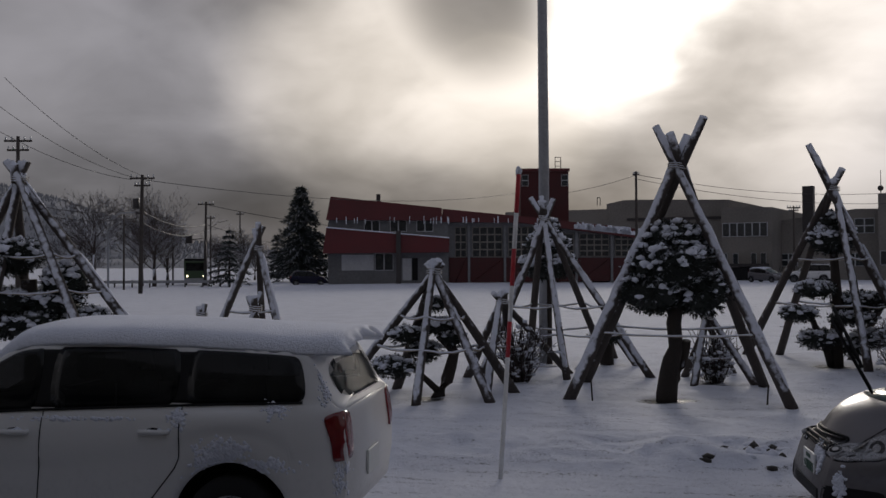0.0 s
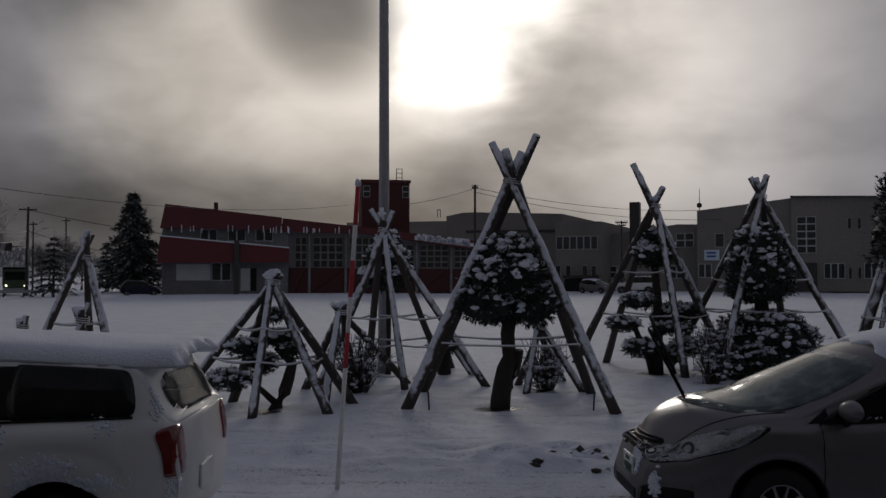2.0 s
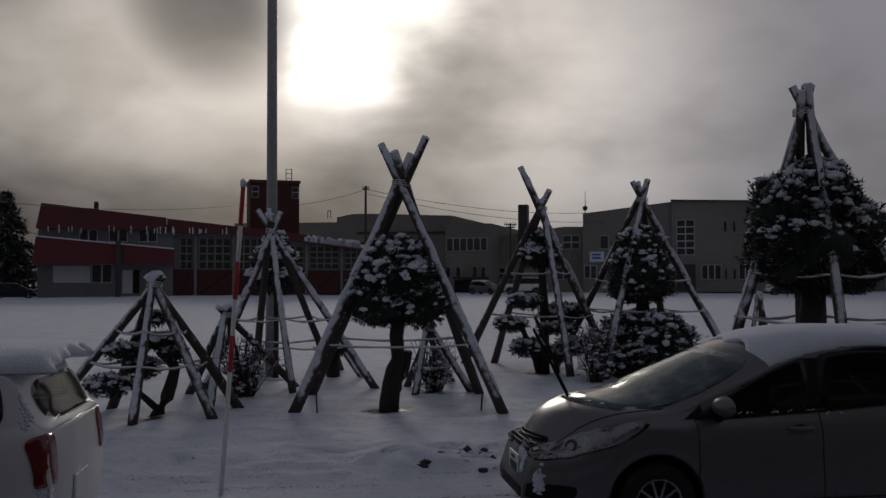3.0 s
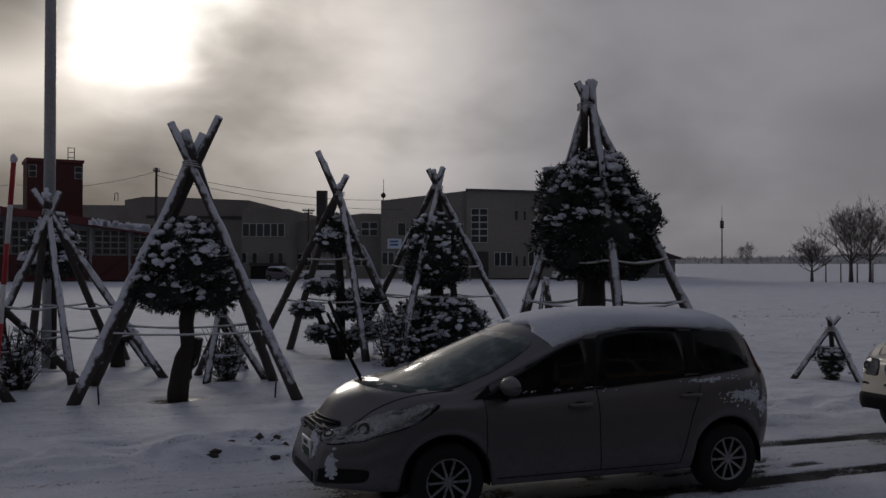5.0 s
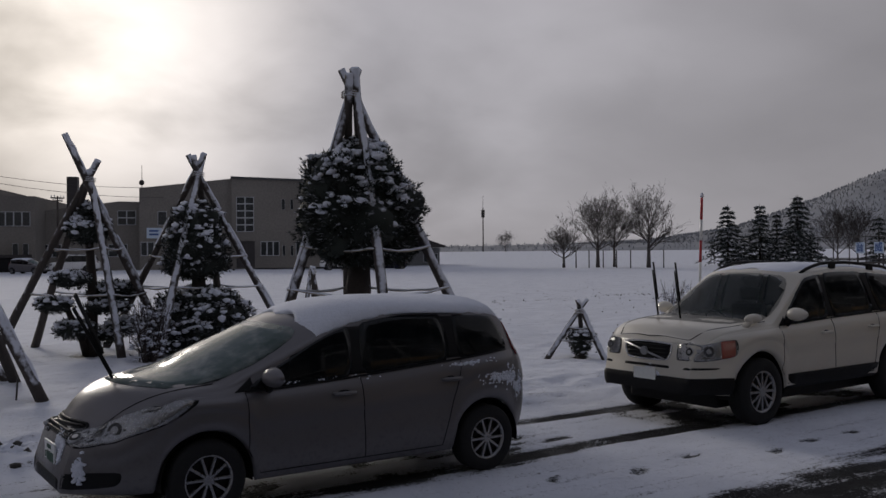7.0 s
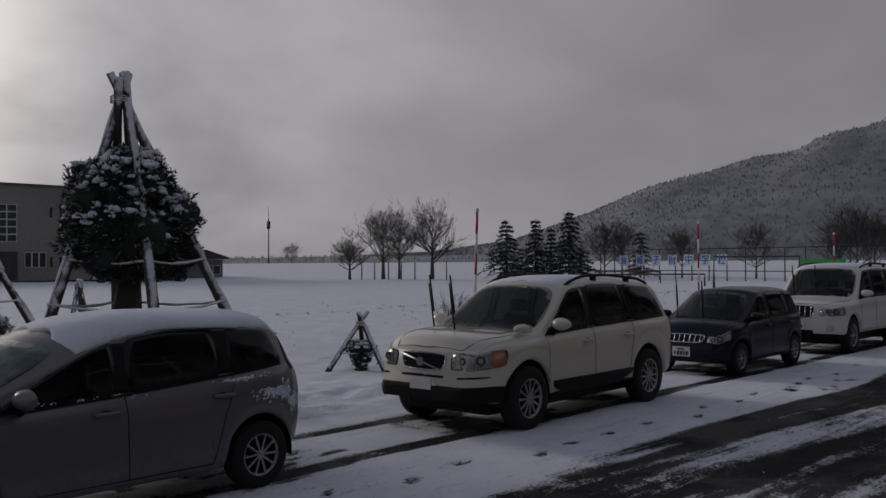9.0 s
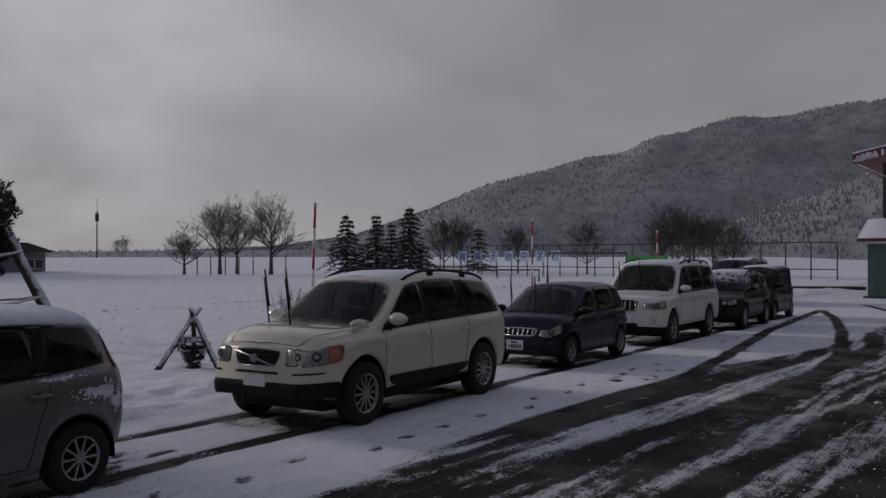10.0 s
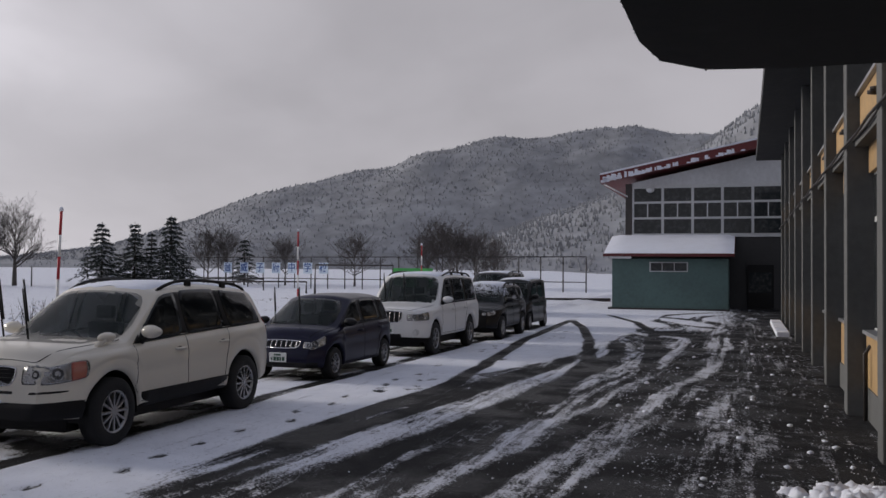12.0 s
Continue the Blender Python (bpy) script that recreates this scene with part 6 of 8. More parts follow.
wall = setting("wall_school", "two-storey school wall with pale pillars and ochre panels", "wall")


def wbox(name, lo, hi, mat, parent, bevel=0.0, label=""):
    bm = bmesh.new()
    box(bm, lo, hi, bevel)
    return part(name, bm, mat, parent, label)


# near-black core: the shade of the recess behind the pillars is in its colour
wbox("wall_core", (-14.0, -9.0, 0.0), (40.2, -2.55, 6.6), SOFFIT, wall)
wbox("base_course", (6.5, -2.55, -0.1), (40.2, -1.91, 0.42), CONCRETE_B, wall, 0.01)
wbox("band_beam", (6.5, -2.5, 3.72), (40.2, -1.80, 3.92), CONCRETE_B, wall, 0.01)
wbox("band_coping", (6.5, -2.5, 4.42), (40.2, -1.80, 4.47), STEEL_GREY, wall)
wbox("roof_slab", (6.0, -9.0, 6.6), (40.6, -0.77, 6.95), SOFFIT, wall, 0.02)
wbox("roof_snow", (6.1, -9.0, 6.95), (40.5, -0.80, 7.06), SNOW, wall, 0.03)
for i in range(9):
    u = 10.72 + 3.5 * i
    wbox("pillar", (u - 0.20, -2.15, -0.1), (u + 0.20, -1.69, 6.6), CONCRETE_B, wall, 0.012)
for i in range(9):
    a, b = 7.46 + 3.5 * i, 10.48 + 3.5 * i
    wbox("ochre_panel", (a, -2.5, 0.42), (b, -1.93, 1.14), PANEL, wall, 0.006, "ochre panel under a window")
    wbox("ochre_band", (a, -2.5, 3.92), (b, -1.86, 4.42), PANEL, wall, 0.006, "ochre panel between the storeys")
    wbox("lintel_panel", (a, -2.45, 3.35), (b, -1.97, 3.72), PANEL, wall)
    wbox("window_sill", (a, -2.5, 1.14), (b, -1.88, 1.19), STEEL_GREY, wall)
    for z0, z1 in ((1.19, 3.35), (4.47, 6.3)):
        w = wbox("window_frame", (a, -2.10, z0), (b, -2.04, z1), FRAME, wall)
        n = 3
        for k in range(n):
            x0, x1 = a + (b - a) * k / n, a + (b - a) * (k + 1) / n
            zc = z0 + (z1 - z0) * 0.7
            for q0, q1 in ((z0, zc), (zc, z1)):
                bm = bmesh.new()
                box(bm, (x0 + 0.04, -2.055, q0 + 0.04), (x1 - 0.04, -2.025, q1 - 0.04))
                part("pane", bm, WINDOW, w)
    # a pair of small insulators on each panel
    for dx_ in (1.1, 1.35):
        bm = bmesh.new()
        tube(bm, [(a + dx_, -1.86, 4.17), (a + dx_, -1.76, 4.17)], [0.035, 0.025], 8)
        part("bracket", bm, STEEL_DARK, wall)
for off, z in ((-1.77, 3.80), (-1.66, 3.72)):
    bm = bmesh.new()
    tube(bm, [(7 + k * 1.1, off, z + 0.02 * math.sin(k * 2.1)) for k in range(31)], [0.018] * 31, 6)
    part("conduit", bm, STEEL_DARK, wall, "dark cable run along the band")
bm = bmesh.new()
tube(bm, [(10.2 - 0.35 * k, -1.62 + 0.03 * k, 4.55 - 0.28 * math.sin(k / 8 * math.pi)) for k in range(9)], [0.012] * 9, 5)
tube(bm, [(12.5, -1.66, 4.9), (11.4, -1.63, 4.75), (10.3, -1.6, 4.78), (9.2, -1.5, 4.9)], [0.016] * 4, 5)
part("cable", bm, DARK, wall, "loose black cable drooping from the wall")
bm = bmesh.new()
box(bm, (11.9, -2.3, 2.85), (12.5, -1.9, 3.15), 0.02, 0, Matrix.Identity(4))
part("wall_lamp", bm, STEEL_GREY, wall, "boxed flood lamp under the band")
bm = bmesh.new()
tube(bm, [(13.45, -1.86, 0.02), (13.45, -1.86, 0.9), (13.5, -1.92, 1.0)], [0.03] * 3, 8)
part("drain_pipe", bm, STEEL_DARK, wall)
# the canopy over the entrance, right overhead
can = setting("canopy", "dark weathered entrance canopy slab", "canopy")
bm = bmesh.new()
out = [(-9.0, 0.19), (5.05, 0.19), (5.55, 0.12), (5.86, -0.12), (5.95, -0.6), (5.95, -2.55), (-9.0, -2.55)]
vs = [[bm.verts.new((x, y, z)) for x, y in out] for z in (3.2, 3.62)]
bm.faces.new(vs[0][::-1])
bm.faces.new(vs[1])
for k in range(len(out)):
    q = (k + 1) % len(out)
    bm.faces.new((vs[0][k], vs[0][q], vs[1][q], vs[1][k]))
part("slab", bm, SOFFIT, can)
bm = bmesh.new()
rng = random.Random(4)
for k in range(90):
    x = rng.uniform(2.5, 5.9)
    y = 0.19 if x < 5.05 else np.interp(x, [5.05, 5.55, 5.86], [0.19, 0.12, -0.12])
    blob(bm, (x, y, 3.205), rng.uniform(0.003, 0.009), (1.5, 1, 0.8), 1, 0.4, rng)
for k in range(60):
    blob(bm, (5.95, rng.uniform(-2.4, -0.5), 3.205), rng.uniform(0.003, 0.009), (1, 1.5, 0.8), 1, 0.4, rng)
part("crumbled_edge", bm, SOFFIT, can)
# unseen wall, added to keep western sky light off the pillar sides
wbox("porch_wall", (-3.4, -2.45, -0.1), (-3.1, 1.8, 3.2), CONCRETE_B, wall)
wbox("entrance_wall", (-14.0, -2.55, 0.0), (6.5, -2.45, 6.6), CONCRETE_B, wall)
# heap of cleared snow by the wall
rng = random.Random(9)
t = thing("snow_heap", Matrix.Translation(uv(8.5, -1.45)), "heap of cleared crusty snow beside the drive", "snow heap")
bm = bmesh.new()
for k in range(150):
    x, y = rng.gauss(0, 0.34), rng.gauss(0, 0.28)
    blob(bm, (x, y, 0.10 * math.exp(-(x * x + y * y) * 4)), rng.uniform(0.03, 0.09), (1.2, 1.1, 0.8), 2, 0.45, rng)
part("heap_mass", bm, SNOW, t)["kind"] = "stuff"
# low snowed steps along the wall foot far off
for k in range(5):
    wbox("kerb_stone", (30 + 1.6 * k, -1.62, -0.02), (31.2 + 1.6 * k, -1.25, 0.16), SNOW, wall, 0.03)

gym = setting("gymnasium", "gymnasium end wall with a red roof edge and a large window grid", "building")
GX = 51.0
wbox("wall_lower", (GX, -8.0, 0.0), (GX + 20, 5.55, 3.82), SOFFIT, gym)
# gabled upper wall, rising away from the eave
bm = bmesh.new()
prof = [(5.55, 3.82), (5.55, 6.75), (-3.0, 8.55), (-9.0, 9.8), (-9.0, 3.82)]
vs = [[bm.verts.new((x, y, z)) for y, z in prof] for x in (GX, GX + 20)]
bm.faces.new(vs[0])
bm.faces.new(vs[1][::-1])
for k in range(len(prof)):
    q = (k + 1) % len(prof)
    bm.faces.new((vs[0][k], vs[1][k], vs[1][q], vs[0][q]))
bmesh.ops.recalc_face_normals(bm, faces=bm.faces)
part("wall_upper", bm, WHITE_WALL, gym)
bm = bmesh.new()
a, b = (7.12, 6.72), (-9.0, 10.0)
vs = [bm.verts.new((x, y, z + dz_)) for x in (GX - 0.9, GX + 20) for (y, z) in (a, b) for dz_ in (0, 0.42)]
for q in ((0, 1, 3, 2), (4, 6, 7, 5), (0, 2, 6, 4), (1, 5, 7, 3), (0, 4, 5, 1), (2, 3, 7, 6)):
    bm.faces.new([vs[i] for i in q])
bmesh.ops.recalc_face_normals(bm, faces=bm.faces)
part("roof", bm, RED_ROOF, gym, "red sheet roof edge with hanging snow")
rng = random.Random(12)
bm, bt = bmesh.new(), bmesh.new()
for k in range(70):
    y = 7.1 - 13 * rng.random() ** 1.3
    z = 6.72 + (7.12 - y) * 3.28 / 16.12
    h = rng.uniform(0.05, 0.28) * (1.3 if y > 5 else 1)
    w = rng.uniform(0.05, 0.28)
    box(bm, (GX - 0.93, y - w, z + 0.02), (GX - 0.895, y, z + h), 0.01)
part("eave_snow", bm, SNOW, gym)["kind"] = "stuff"
vs = [bt.verts.new((x, y, z + 0.43 + dz_)) for x in (GX - 0.92, GX + 20) for (y, z) in (a, b) for dz_ in (0, 0.09)]
for q in ((0, 1, 3, 2), (4, 6, 7, 5), (0, 2, 6, 4), (1, 5, 7, 3), (0, 4, 5, 1), (2, 3, 7, 6)):
    bt.faces.new([vs[i] for i in q])
bmesh.ops.recalc_face_normals(bt, faces=bt.faces)
part("roof_snow", bt, SNOW, gym)
cols = [5.46, 3.88, 2.32, 0.80, -0.72, -2.25, -3.8]
rows_z = [3.95, 4.83, 5.68, 6.5]
fr = wbox("window_frame", (GX - 0.06, -3.9, 3.82), (GX - 0.003, 5.55, 6.62), FRAME, gym)
for c0, c1 in zip(cols, cols[1:]):
    for z0, z1 in zip(rows_z, rows_z[1:]):
        bm = bmesh.new()
        box(bm, (GX - 0.075, c1 + 0.07, z0 + 0.06), (GX - 0.055, c0 - 0.07, z1 - 0.06))
        part("pane", bm, WINDOW, fr)
    bm = bmesh.new()
    m_ = (c0 + c1) / 2
    box(bm, (GX - 0.085, m_ - 0.03, rows_z[1] + 0.06), (GX - 0.06, m_ + 0.03, rows_z[2] - 0.06))
    part("mullion", bm, FRAME, fr)
wbox("corner_post", (GX - 0.10, 5.5, 3.82), (GX + 0.2, 5.85, 6.7), STEEL_DARK, gym)
bm = bmesh.new()
tube(bm, [(GX - 0.3, 7.0, 6.72), (GX - 0.3, 5.7, 6.0)], [0.05, 0.05], 6)
part("eave_strut", bm, WHITE_WALL, gym)
bm = bmesh.new()
blob(bm, (GX - 0.35, 4.5, 6.35), 0.22, (1, 1, 0.8), 2, 0.0)
part("yard_lamp", bm, FRAME, gym)
dr = wbox("door", (GX - 0.08, -1.75, 0.1), (GX - 0.004, -0.45, 2.35), DARK, gym, 0.01, "dark door with a pale upper pane")
wbox("pane", (GX - 0.10, -1.63, 0.9), (GX - 0.078, -0.52, 1.95), WINDOW, dr)
an = setting("annex", "green-clad lean-to annex with a snowed roof", "building")
AX = 48.2
wbox("annex_wall", (AX, 0.45, 0.08), (GX, 6.20, 2.62), GREEN_WALL, an, 0.01)
wbox("annex_footing", (AX - 0.05, 0.40, -0.1), (GX, 6.40, 0.10), STEEL_DARK, an)
bm = bmesh.new()
vs = [bm.verts.new((x, y, z + d_)) for x, z in ((AX - 0.5, 2.72), (GX - 0.003, 3.72)) for y in (0.15, 6.6) for d_ in (0, 0.14)]
for q in ((0, 1, 3, 2), (4, 6, 7, 5), (0, 2, 6, 4), (1, 5, 7, 3), (0, 4, 5, 1), (2, 3, 7, 6)):
    bm.faces.new([vs[i] for i in q])
bmesh.ops.recalc_face_normals(bm, faces=bm.faces)
part("annex_roof", bm, RED_ROOF, an)
bm = bmesh.new()
grid_patch(bm, lambda i, j: Vector((AX - 0.5 + (GX - AX + 0.49) * i, 0.17 + 6.41 * j, 2.865 + 1.0 * i + 0.09 * min(1, 12 * min(j, 1 - j), 14 * i + 0.15) * (1 + 0.2 * noise.noise(Vector((i * 3, j * 7, 0)))))), 16, 30)
part("annex_snow", bm, SNOW, an)
wf = wbox("annex_window", (AX - 0.05, 2.40, 1.95), (AX - 0.003, 4.30, 2.45), FRAME, an, 0.01)
for y0, y1 in ((2.46, 3.05), (3.09, 3.65), (3.69, 4.24)):
    wbox("pane", (AX - 0.07, y0, 2.0), (AX - 0.045, y1, 2.40), WINDOW, wf)

# ---------- far buildings ----------


def far_frame(yaw, eye_x, eye_y):
    return Matrix.Translation((eye_x, eye_y, 0)) @ Matrix.Rotation(radians(yaw), 4, "Z")


def prism(bm, outline, y0, y1):
    """An upright outline in x and z, drawn out in depth."""
    vs = [[bm.verts.new((x, y, z)) for x, z in outline] for y in (y0, y1)]
    bm.faces.new(vs[0][::-1])
    bm.faces.new(vs[1])
    for k in range(len(outline)):
        q = (k + 1) % len(outline)
        bm.faces.new((vs[0][k], vs[0][q], vs[1][q], vs[1][k]))
    bmesh.ops.recalc_face_normals(bm, faces=bm.faces)
    return bm


def prism_part(name, outline, y0, y1, mat, parent, label=""):
    return part(name, prism(bmesh.new(), outline, y0, y1), mat, parent, label)


def window(parent, x0, x1, z0, z1, y, nx=2, nz=1, frame_mat=None):
    """A window with a frame and separate panes on a wall at depth y."""
    w = prism_part("window", [(x0, z0), (x1, z0), (x1, z1), (x0, z1)], y - 0.08, y - 0.003, frame_mat or FRAME, parent)
    bw = min(0.07, (x1 - x0) * 0.06)
    for i in range(nx):
        for j in range(nz):
            a0, a1 = x0 + (x1 - x0) * i / nx + bw, x0 + (x1 - x0) * (i + 1) / nx - bw
            c0, c1 = z0 + (z1 - z0) * j / nz + bw, z0 + (z1 - z0) * (j + 1) / nz - bw
            prism_part("pane", [(a0, c0), (a1, c0), (a1, c1), (a0, c1)], y - 0.11, y - 0.078, WINDOW, w)
    return w


hall = thing("fire_hall", far_frame(-0.2, -0.397, -0.186), "low hall with dark red sloping roofs and a red tower", "building")
HD = 92.0
prism_part("wall", [(-11.40, 0.08), (0.56, 0.08), (0.56, 6.98), (-10.90, 7.66), (-11.40, 6.14)], HD, HD + 14, GREY_WALL, hall)
prism_part("hall_wall", [(0.56, 0.19), (19.55, 0.30), (19.55, 5.19), (0.00, 6.98)], HD + 0.6, HD + 14, GREY_WALL, hall)
prism_part("roof", [(-11.46, 6.48), (0.00, 6.37), (-0.06, 7.60), (-11.01, 8.78)], HD - 1.0, HD + 15, RED_ROOF, hall, "dark red upper roof")
prism_part("roof", [(0.00, 6.25), (7.64, 6.14), (19.77, 4.51), (19.77, 5.41), (7.86, 6.76), (0.00, 7.55)], HD - 0.5, HD + 15, RED_ROOF, hall, "dark red long roof")
prism_part("porch_roof", [(-11.63, 3.16), (0.62, 3.22), (0.67, 4.57), (-11.29, 5.64)], HD - 2.2, HD - 0.003, RED_ROOF, hall, "dark red porch roof")
prism_part("porch_roof_snow", [(-11.29, 5.64), (0.67, 4.57), (0.67, 4.68), (-11.29, 5.75)], HD - 2.3, HD - 0.003, SNOW, hall)
rng = random.Random(31)
bm = bmesh.new()
for k in range(60):
    x = rng.uniform(13, 20.0)
    z = np.interp(x, [8, 19.6], [6.1, 4.75])
    w, h = rng.uniform(0.15, 0.7), rng.uniform(0.3, 0.85)
    box(bm, (x, HD - 0.56, z), (x + w, HD - 0.505, z + h * 0.85), 0.01)
for k in range(30):
    x = rng.uniform(-11, 13)
    box(bm, (x, HD - 1.04, rng.uniform(6.0, 6.2)), (x + rng.uniform(0.05, 0.12), HD - 1.003, 6.5 + rng.uniform(0.0, 0.3)), 0.01)
part("eave_snow", bm, SNOW, hall)["kind"] = "stuff"
for x0, x1 in ((-7.81, -6.23), (-5.22, -3.54), (-2.58, -0.90)):
    window(hall, x0, x1, 5.30, 6.45, HD, 2, 1)
window(hall, -6.74, -4.89, 1.45, 3.2, HD, 2, 1)
prism_part("door", [(-3.99, 0.47), (-3.09, 0.47), (-3.09, 2.66), (-3.99, 2.66)], HD - 0.08, HD - 0.003, WHITE_WALL, hall)
prism_part("door", [(-3.03, 0.47), (-2.47, 0.47), (-2.47, 2.66), (-3.03, 2.66)], HD - 0.08, HD - 0.003, DARK, hall)
prism_part("panel", [(-10.05, 1.48), (-6.85, 1.48), (-6.85, 3.05), (-10.05, 3.05)], HD - 0.06, HD - 0.003, WHITE_WALL, hall)
prism_part("column", [(-4.49, 0.13), (-4.04, 0.13), (-4.04, 5.30), (-4.49, 5.30)], HD - 2.6, HD - 2.25, STEEL_DARK, hall)
prism_part("dado", [(0.67, 0.19), (19.55, 0.30), (19.55, 2.60), (0.67, 2.72)], HD + 0.45, HD + 0.597, RED_WALL, hall, "dark red lower cladding")
ps = [0.90, 2.64, 6.23, 9.44, 13.37, 16.91, 19.43]
for a, b in zip(ps, ps[1:]):
    zt = 6.0 if a < 9 else 5.3
    window(hall, a + 0.35, b - 0.25, 2.75, zt - 0.25, HD + 0.6, max(2, int((b - a) / 0.8)), 4, CONCRETE)
    prism_part("pilaster", [(b - 0.12, 0.1), (b + 0.12, 0.1), (b + 0.12, zt), (b - 0.12, zt)], HD + 0.3, HD + 0.447, GREY_WALL, hall)
    bm = bmesh.new()
    tube(bm, [(a + 0.4, HD + 0.43, 0.3), (b - 0.4, HD + 0.43, 2.4)], [0.05, 0.05], 4)
    part("brace", bm, RED_WALL, hall)
prism_part("tower", [(8.23, 0.74), (13.27, 0.74), (13.27, 11.76), (8.23, 11.76)], 97, 101.5, RED_WALL, hall, "dark red hose tower")
prism_part("tower_cap", [(8.11, 11.76), (13.38, 11.76), (13.38, 12.05), (8.11, 12.05)], 96.8, 101.7, RED_ROOF, hall)
for x0, x1 in ((8.35, 9.06), (12.50, 13.21)):
    window(hall, x0, x1, 10.2, 11.4, 97, 1, 2, WHITE_WALL)
bm = bmesh.new()
for x in (12.0, 12.6):
    tube(bm, [(x, 98, 12.0), (x, 98, 13.4)], [0.04, 0.04], 4)
for z in (12.4, 12.9, 13.35):
    tube(bm, [(12.0, 98, z), (12.6, 98, z)], [0.03, 0.03], 4)
part("roof_ladder", bm, STEEL_DARK, hall)
prism_part("chimney", [(-6.71, 8.47), (-6.31, 8.47), (-6.31, 9.22), (-6.71, 9.22)], 94, 94.6, STEEL_DARK, hall)

offi = thing("concrete_block", far_frame(-32.69, -0.294, -0.246), "stained grey concrete office block with dark windows", "building")
OD = 108.0
prism_part("wing_wall", [(-62.24, -0.03), (-45.76, -0.03), (-45.76, 9.20), (-62.24, 9.33)], OD + 6, OD + 20, CONCRETE, offi)
prism_part("upper_wall", [(-45.89, -0.03), (-30.46, -0.03), (-30.46, 9.59), (-41.80, 10.05), (-43.65, 10.05), (-45.89, 9.66)], OD + 3, OD + 20, CONCRETE, offi)
prism_part("front_wall", [(-30.46, -0.03), (-24.79, -0.03), (-24.79, 8.34), (-30.46, 8.47)], OD, OD + 20, CONCRETE, offi)
prism_part("low_wall", [(-24.79, -0.03), (-13.85, -0.03), (-13.85, 8.01), (-16.75, 8.08), (-24.79, 7.02)], OD + 5, OD + 20, CONCRETE, offi)
window(offi, -30.33, -25.25, 5.05, 6.65, OD, 6, 1)
for a in (-30.40, -29.14, -27.10, -26.04):
    window(offi, a, a + 0.6, 1.9, 3.15, OD, 1, 1)
for x0, x1, z0, z1 in ((-16.90, -14.83, 5.3, 7.0), (-20.28, -18.21, 5.3, 7.0), (-17.94, -15.80, 1.6, 3.1), (-25.11, -23.04, 1.6, 3.1)):
    window(offi, x0, x1, z0, z1, OD + 5, 2, 2)
prism_part("entry_roof", [(-28.72, 1.63), (-25.13, 1.63), (-25.13, 1.95), (-28.72, 1.95)], OD - 3, OD - 0.003, STEEL_DARK, offi)
prism_part("entry_screen", [(-28.59, 0.09), (-26.80, 0.09), (-26.80, 1.56), (-28.59, 1.56)], OD - 2.8, OD - 0.003, DARK, offi)
prism_part("string_course", [(-43.12, 7.42), (-30.46, 7.28), (-30.46, 7.61), (-43.12, 7.75)], OD + 2.85, OD + 2.997, STEEL_DARK, offi)
prism_part("chimney", [(-22.29, 5.57), (-21.13, 5.57), (-21.13, 10.83), (-22.29, 10.83)], 112, 113.2, STEEL_DARK, offi, "dark square chimney")
bm = bmesh.new()
for x in (-47.59, -47.18):
    tube(bm, [(x, 112, 9.6), (x, 112, 10.6)], [0.05, 0.05], 4)
tube(bm, [(-47.59, 112, 10.6), (-47.18, 112, 10.6)], [0.05, 0.05], 4)
part("roof_hatch_rail", bm, STEEL_DARK, offi)

sch = thing("school_block", far_frame(-32.69, -0.294, -0.246), "two-storey pale concrete block with a tall stair window", "building")
prism_part("side_wall", [(-14.10, 0.06), (-3.83, 0.06), (-3.83, 10.61), (-14.10, 9.46)], 110.2, 128, CONCRETE, sch)
prism_part("front_wall", [(-3.83, 0.13), (15.18, 0.33), (15.18, 10.14), (-3.83, 10.74)], 109.6, 128, CONCRETE, sch)
prism_part("roof_edge", [(-3.90, 10.61), (15.24, 10.00), (15.24, 10.20), (-3.90, 10.81)], 109.3, 128.3, CONCRETE_B, sch)
FY = 109.6
window(sch, -3.29, -1.28, 4.4, 8.45, FY, 2, 5)
for x0, x1, z0, z1, k in ((1.88, 2.28, 7.0, 8.2, 1), (2.89, 3.22, 7.0, 8.2, 1), (-0.54, 1.61, 1.6, 3.3, 3), (1.95, 2.28, 1.6, 2.8, 1), (2.89, 3.22, 1.6, 2.8, 1), (3.49, 5.64, 1.6, 3.3, 3), (6.45, 8.60, 1.6, 3.3, 3), (-12.09, -11.08, 5.2, 6.8, 1), (-9.67, -7.79, 5.2, 6.8, 2), (-13.97, -12.49, 1.7, 3.3, 2)):
    window(sch, x0, x1, z0, z1, FY if x0 > -3.8 else 110.2, k, 1)
prism_part("door_recess", [(-3.29, 0.26), (-1.21, 0.26), (-1.21, 3.35), (-3.29, 3.35)], FY - 0.06, FY - 0.003, STEEL_DARK, sch)
sg = prism_part("sign_board", [(-13.30, 3.69), (-11.62, 3.69), (-11.62, 4.90), (-13.30, 4.90)], 110.0, 110.19, SIGN, sch, "white sign board with blue bars")
for z in (4.55, 4.15):
    prism_part("sign_bar", [(-13.0, z - 0.1), (-12.0, z - 0.1), (-12.0, z + 0.1), (-13.0, z + 0.1)], 109.96, 109.995, BLUE_SIGN, sg)
bm = bmesh.new()
tube(bm, [(-14.03, 112, 9.4), (-14.03, 112, 12.2)], [0.05, 0.03], 5)
blob(bm, (-14.03, 111.8, 10.2), 0.32, (1, 0.5, 1), 2, 0.0)
part("roof_aerial", bm, STEEL_DARK, sch)
hut = thing("low_house", far_frame(-32.69, -0.294, -0.246), "low house with a dark hipped roof across the field", "building")
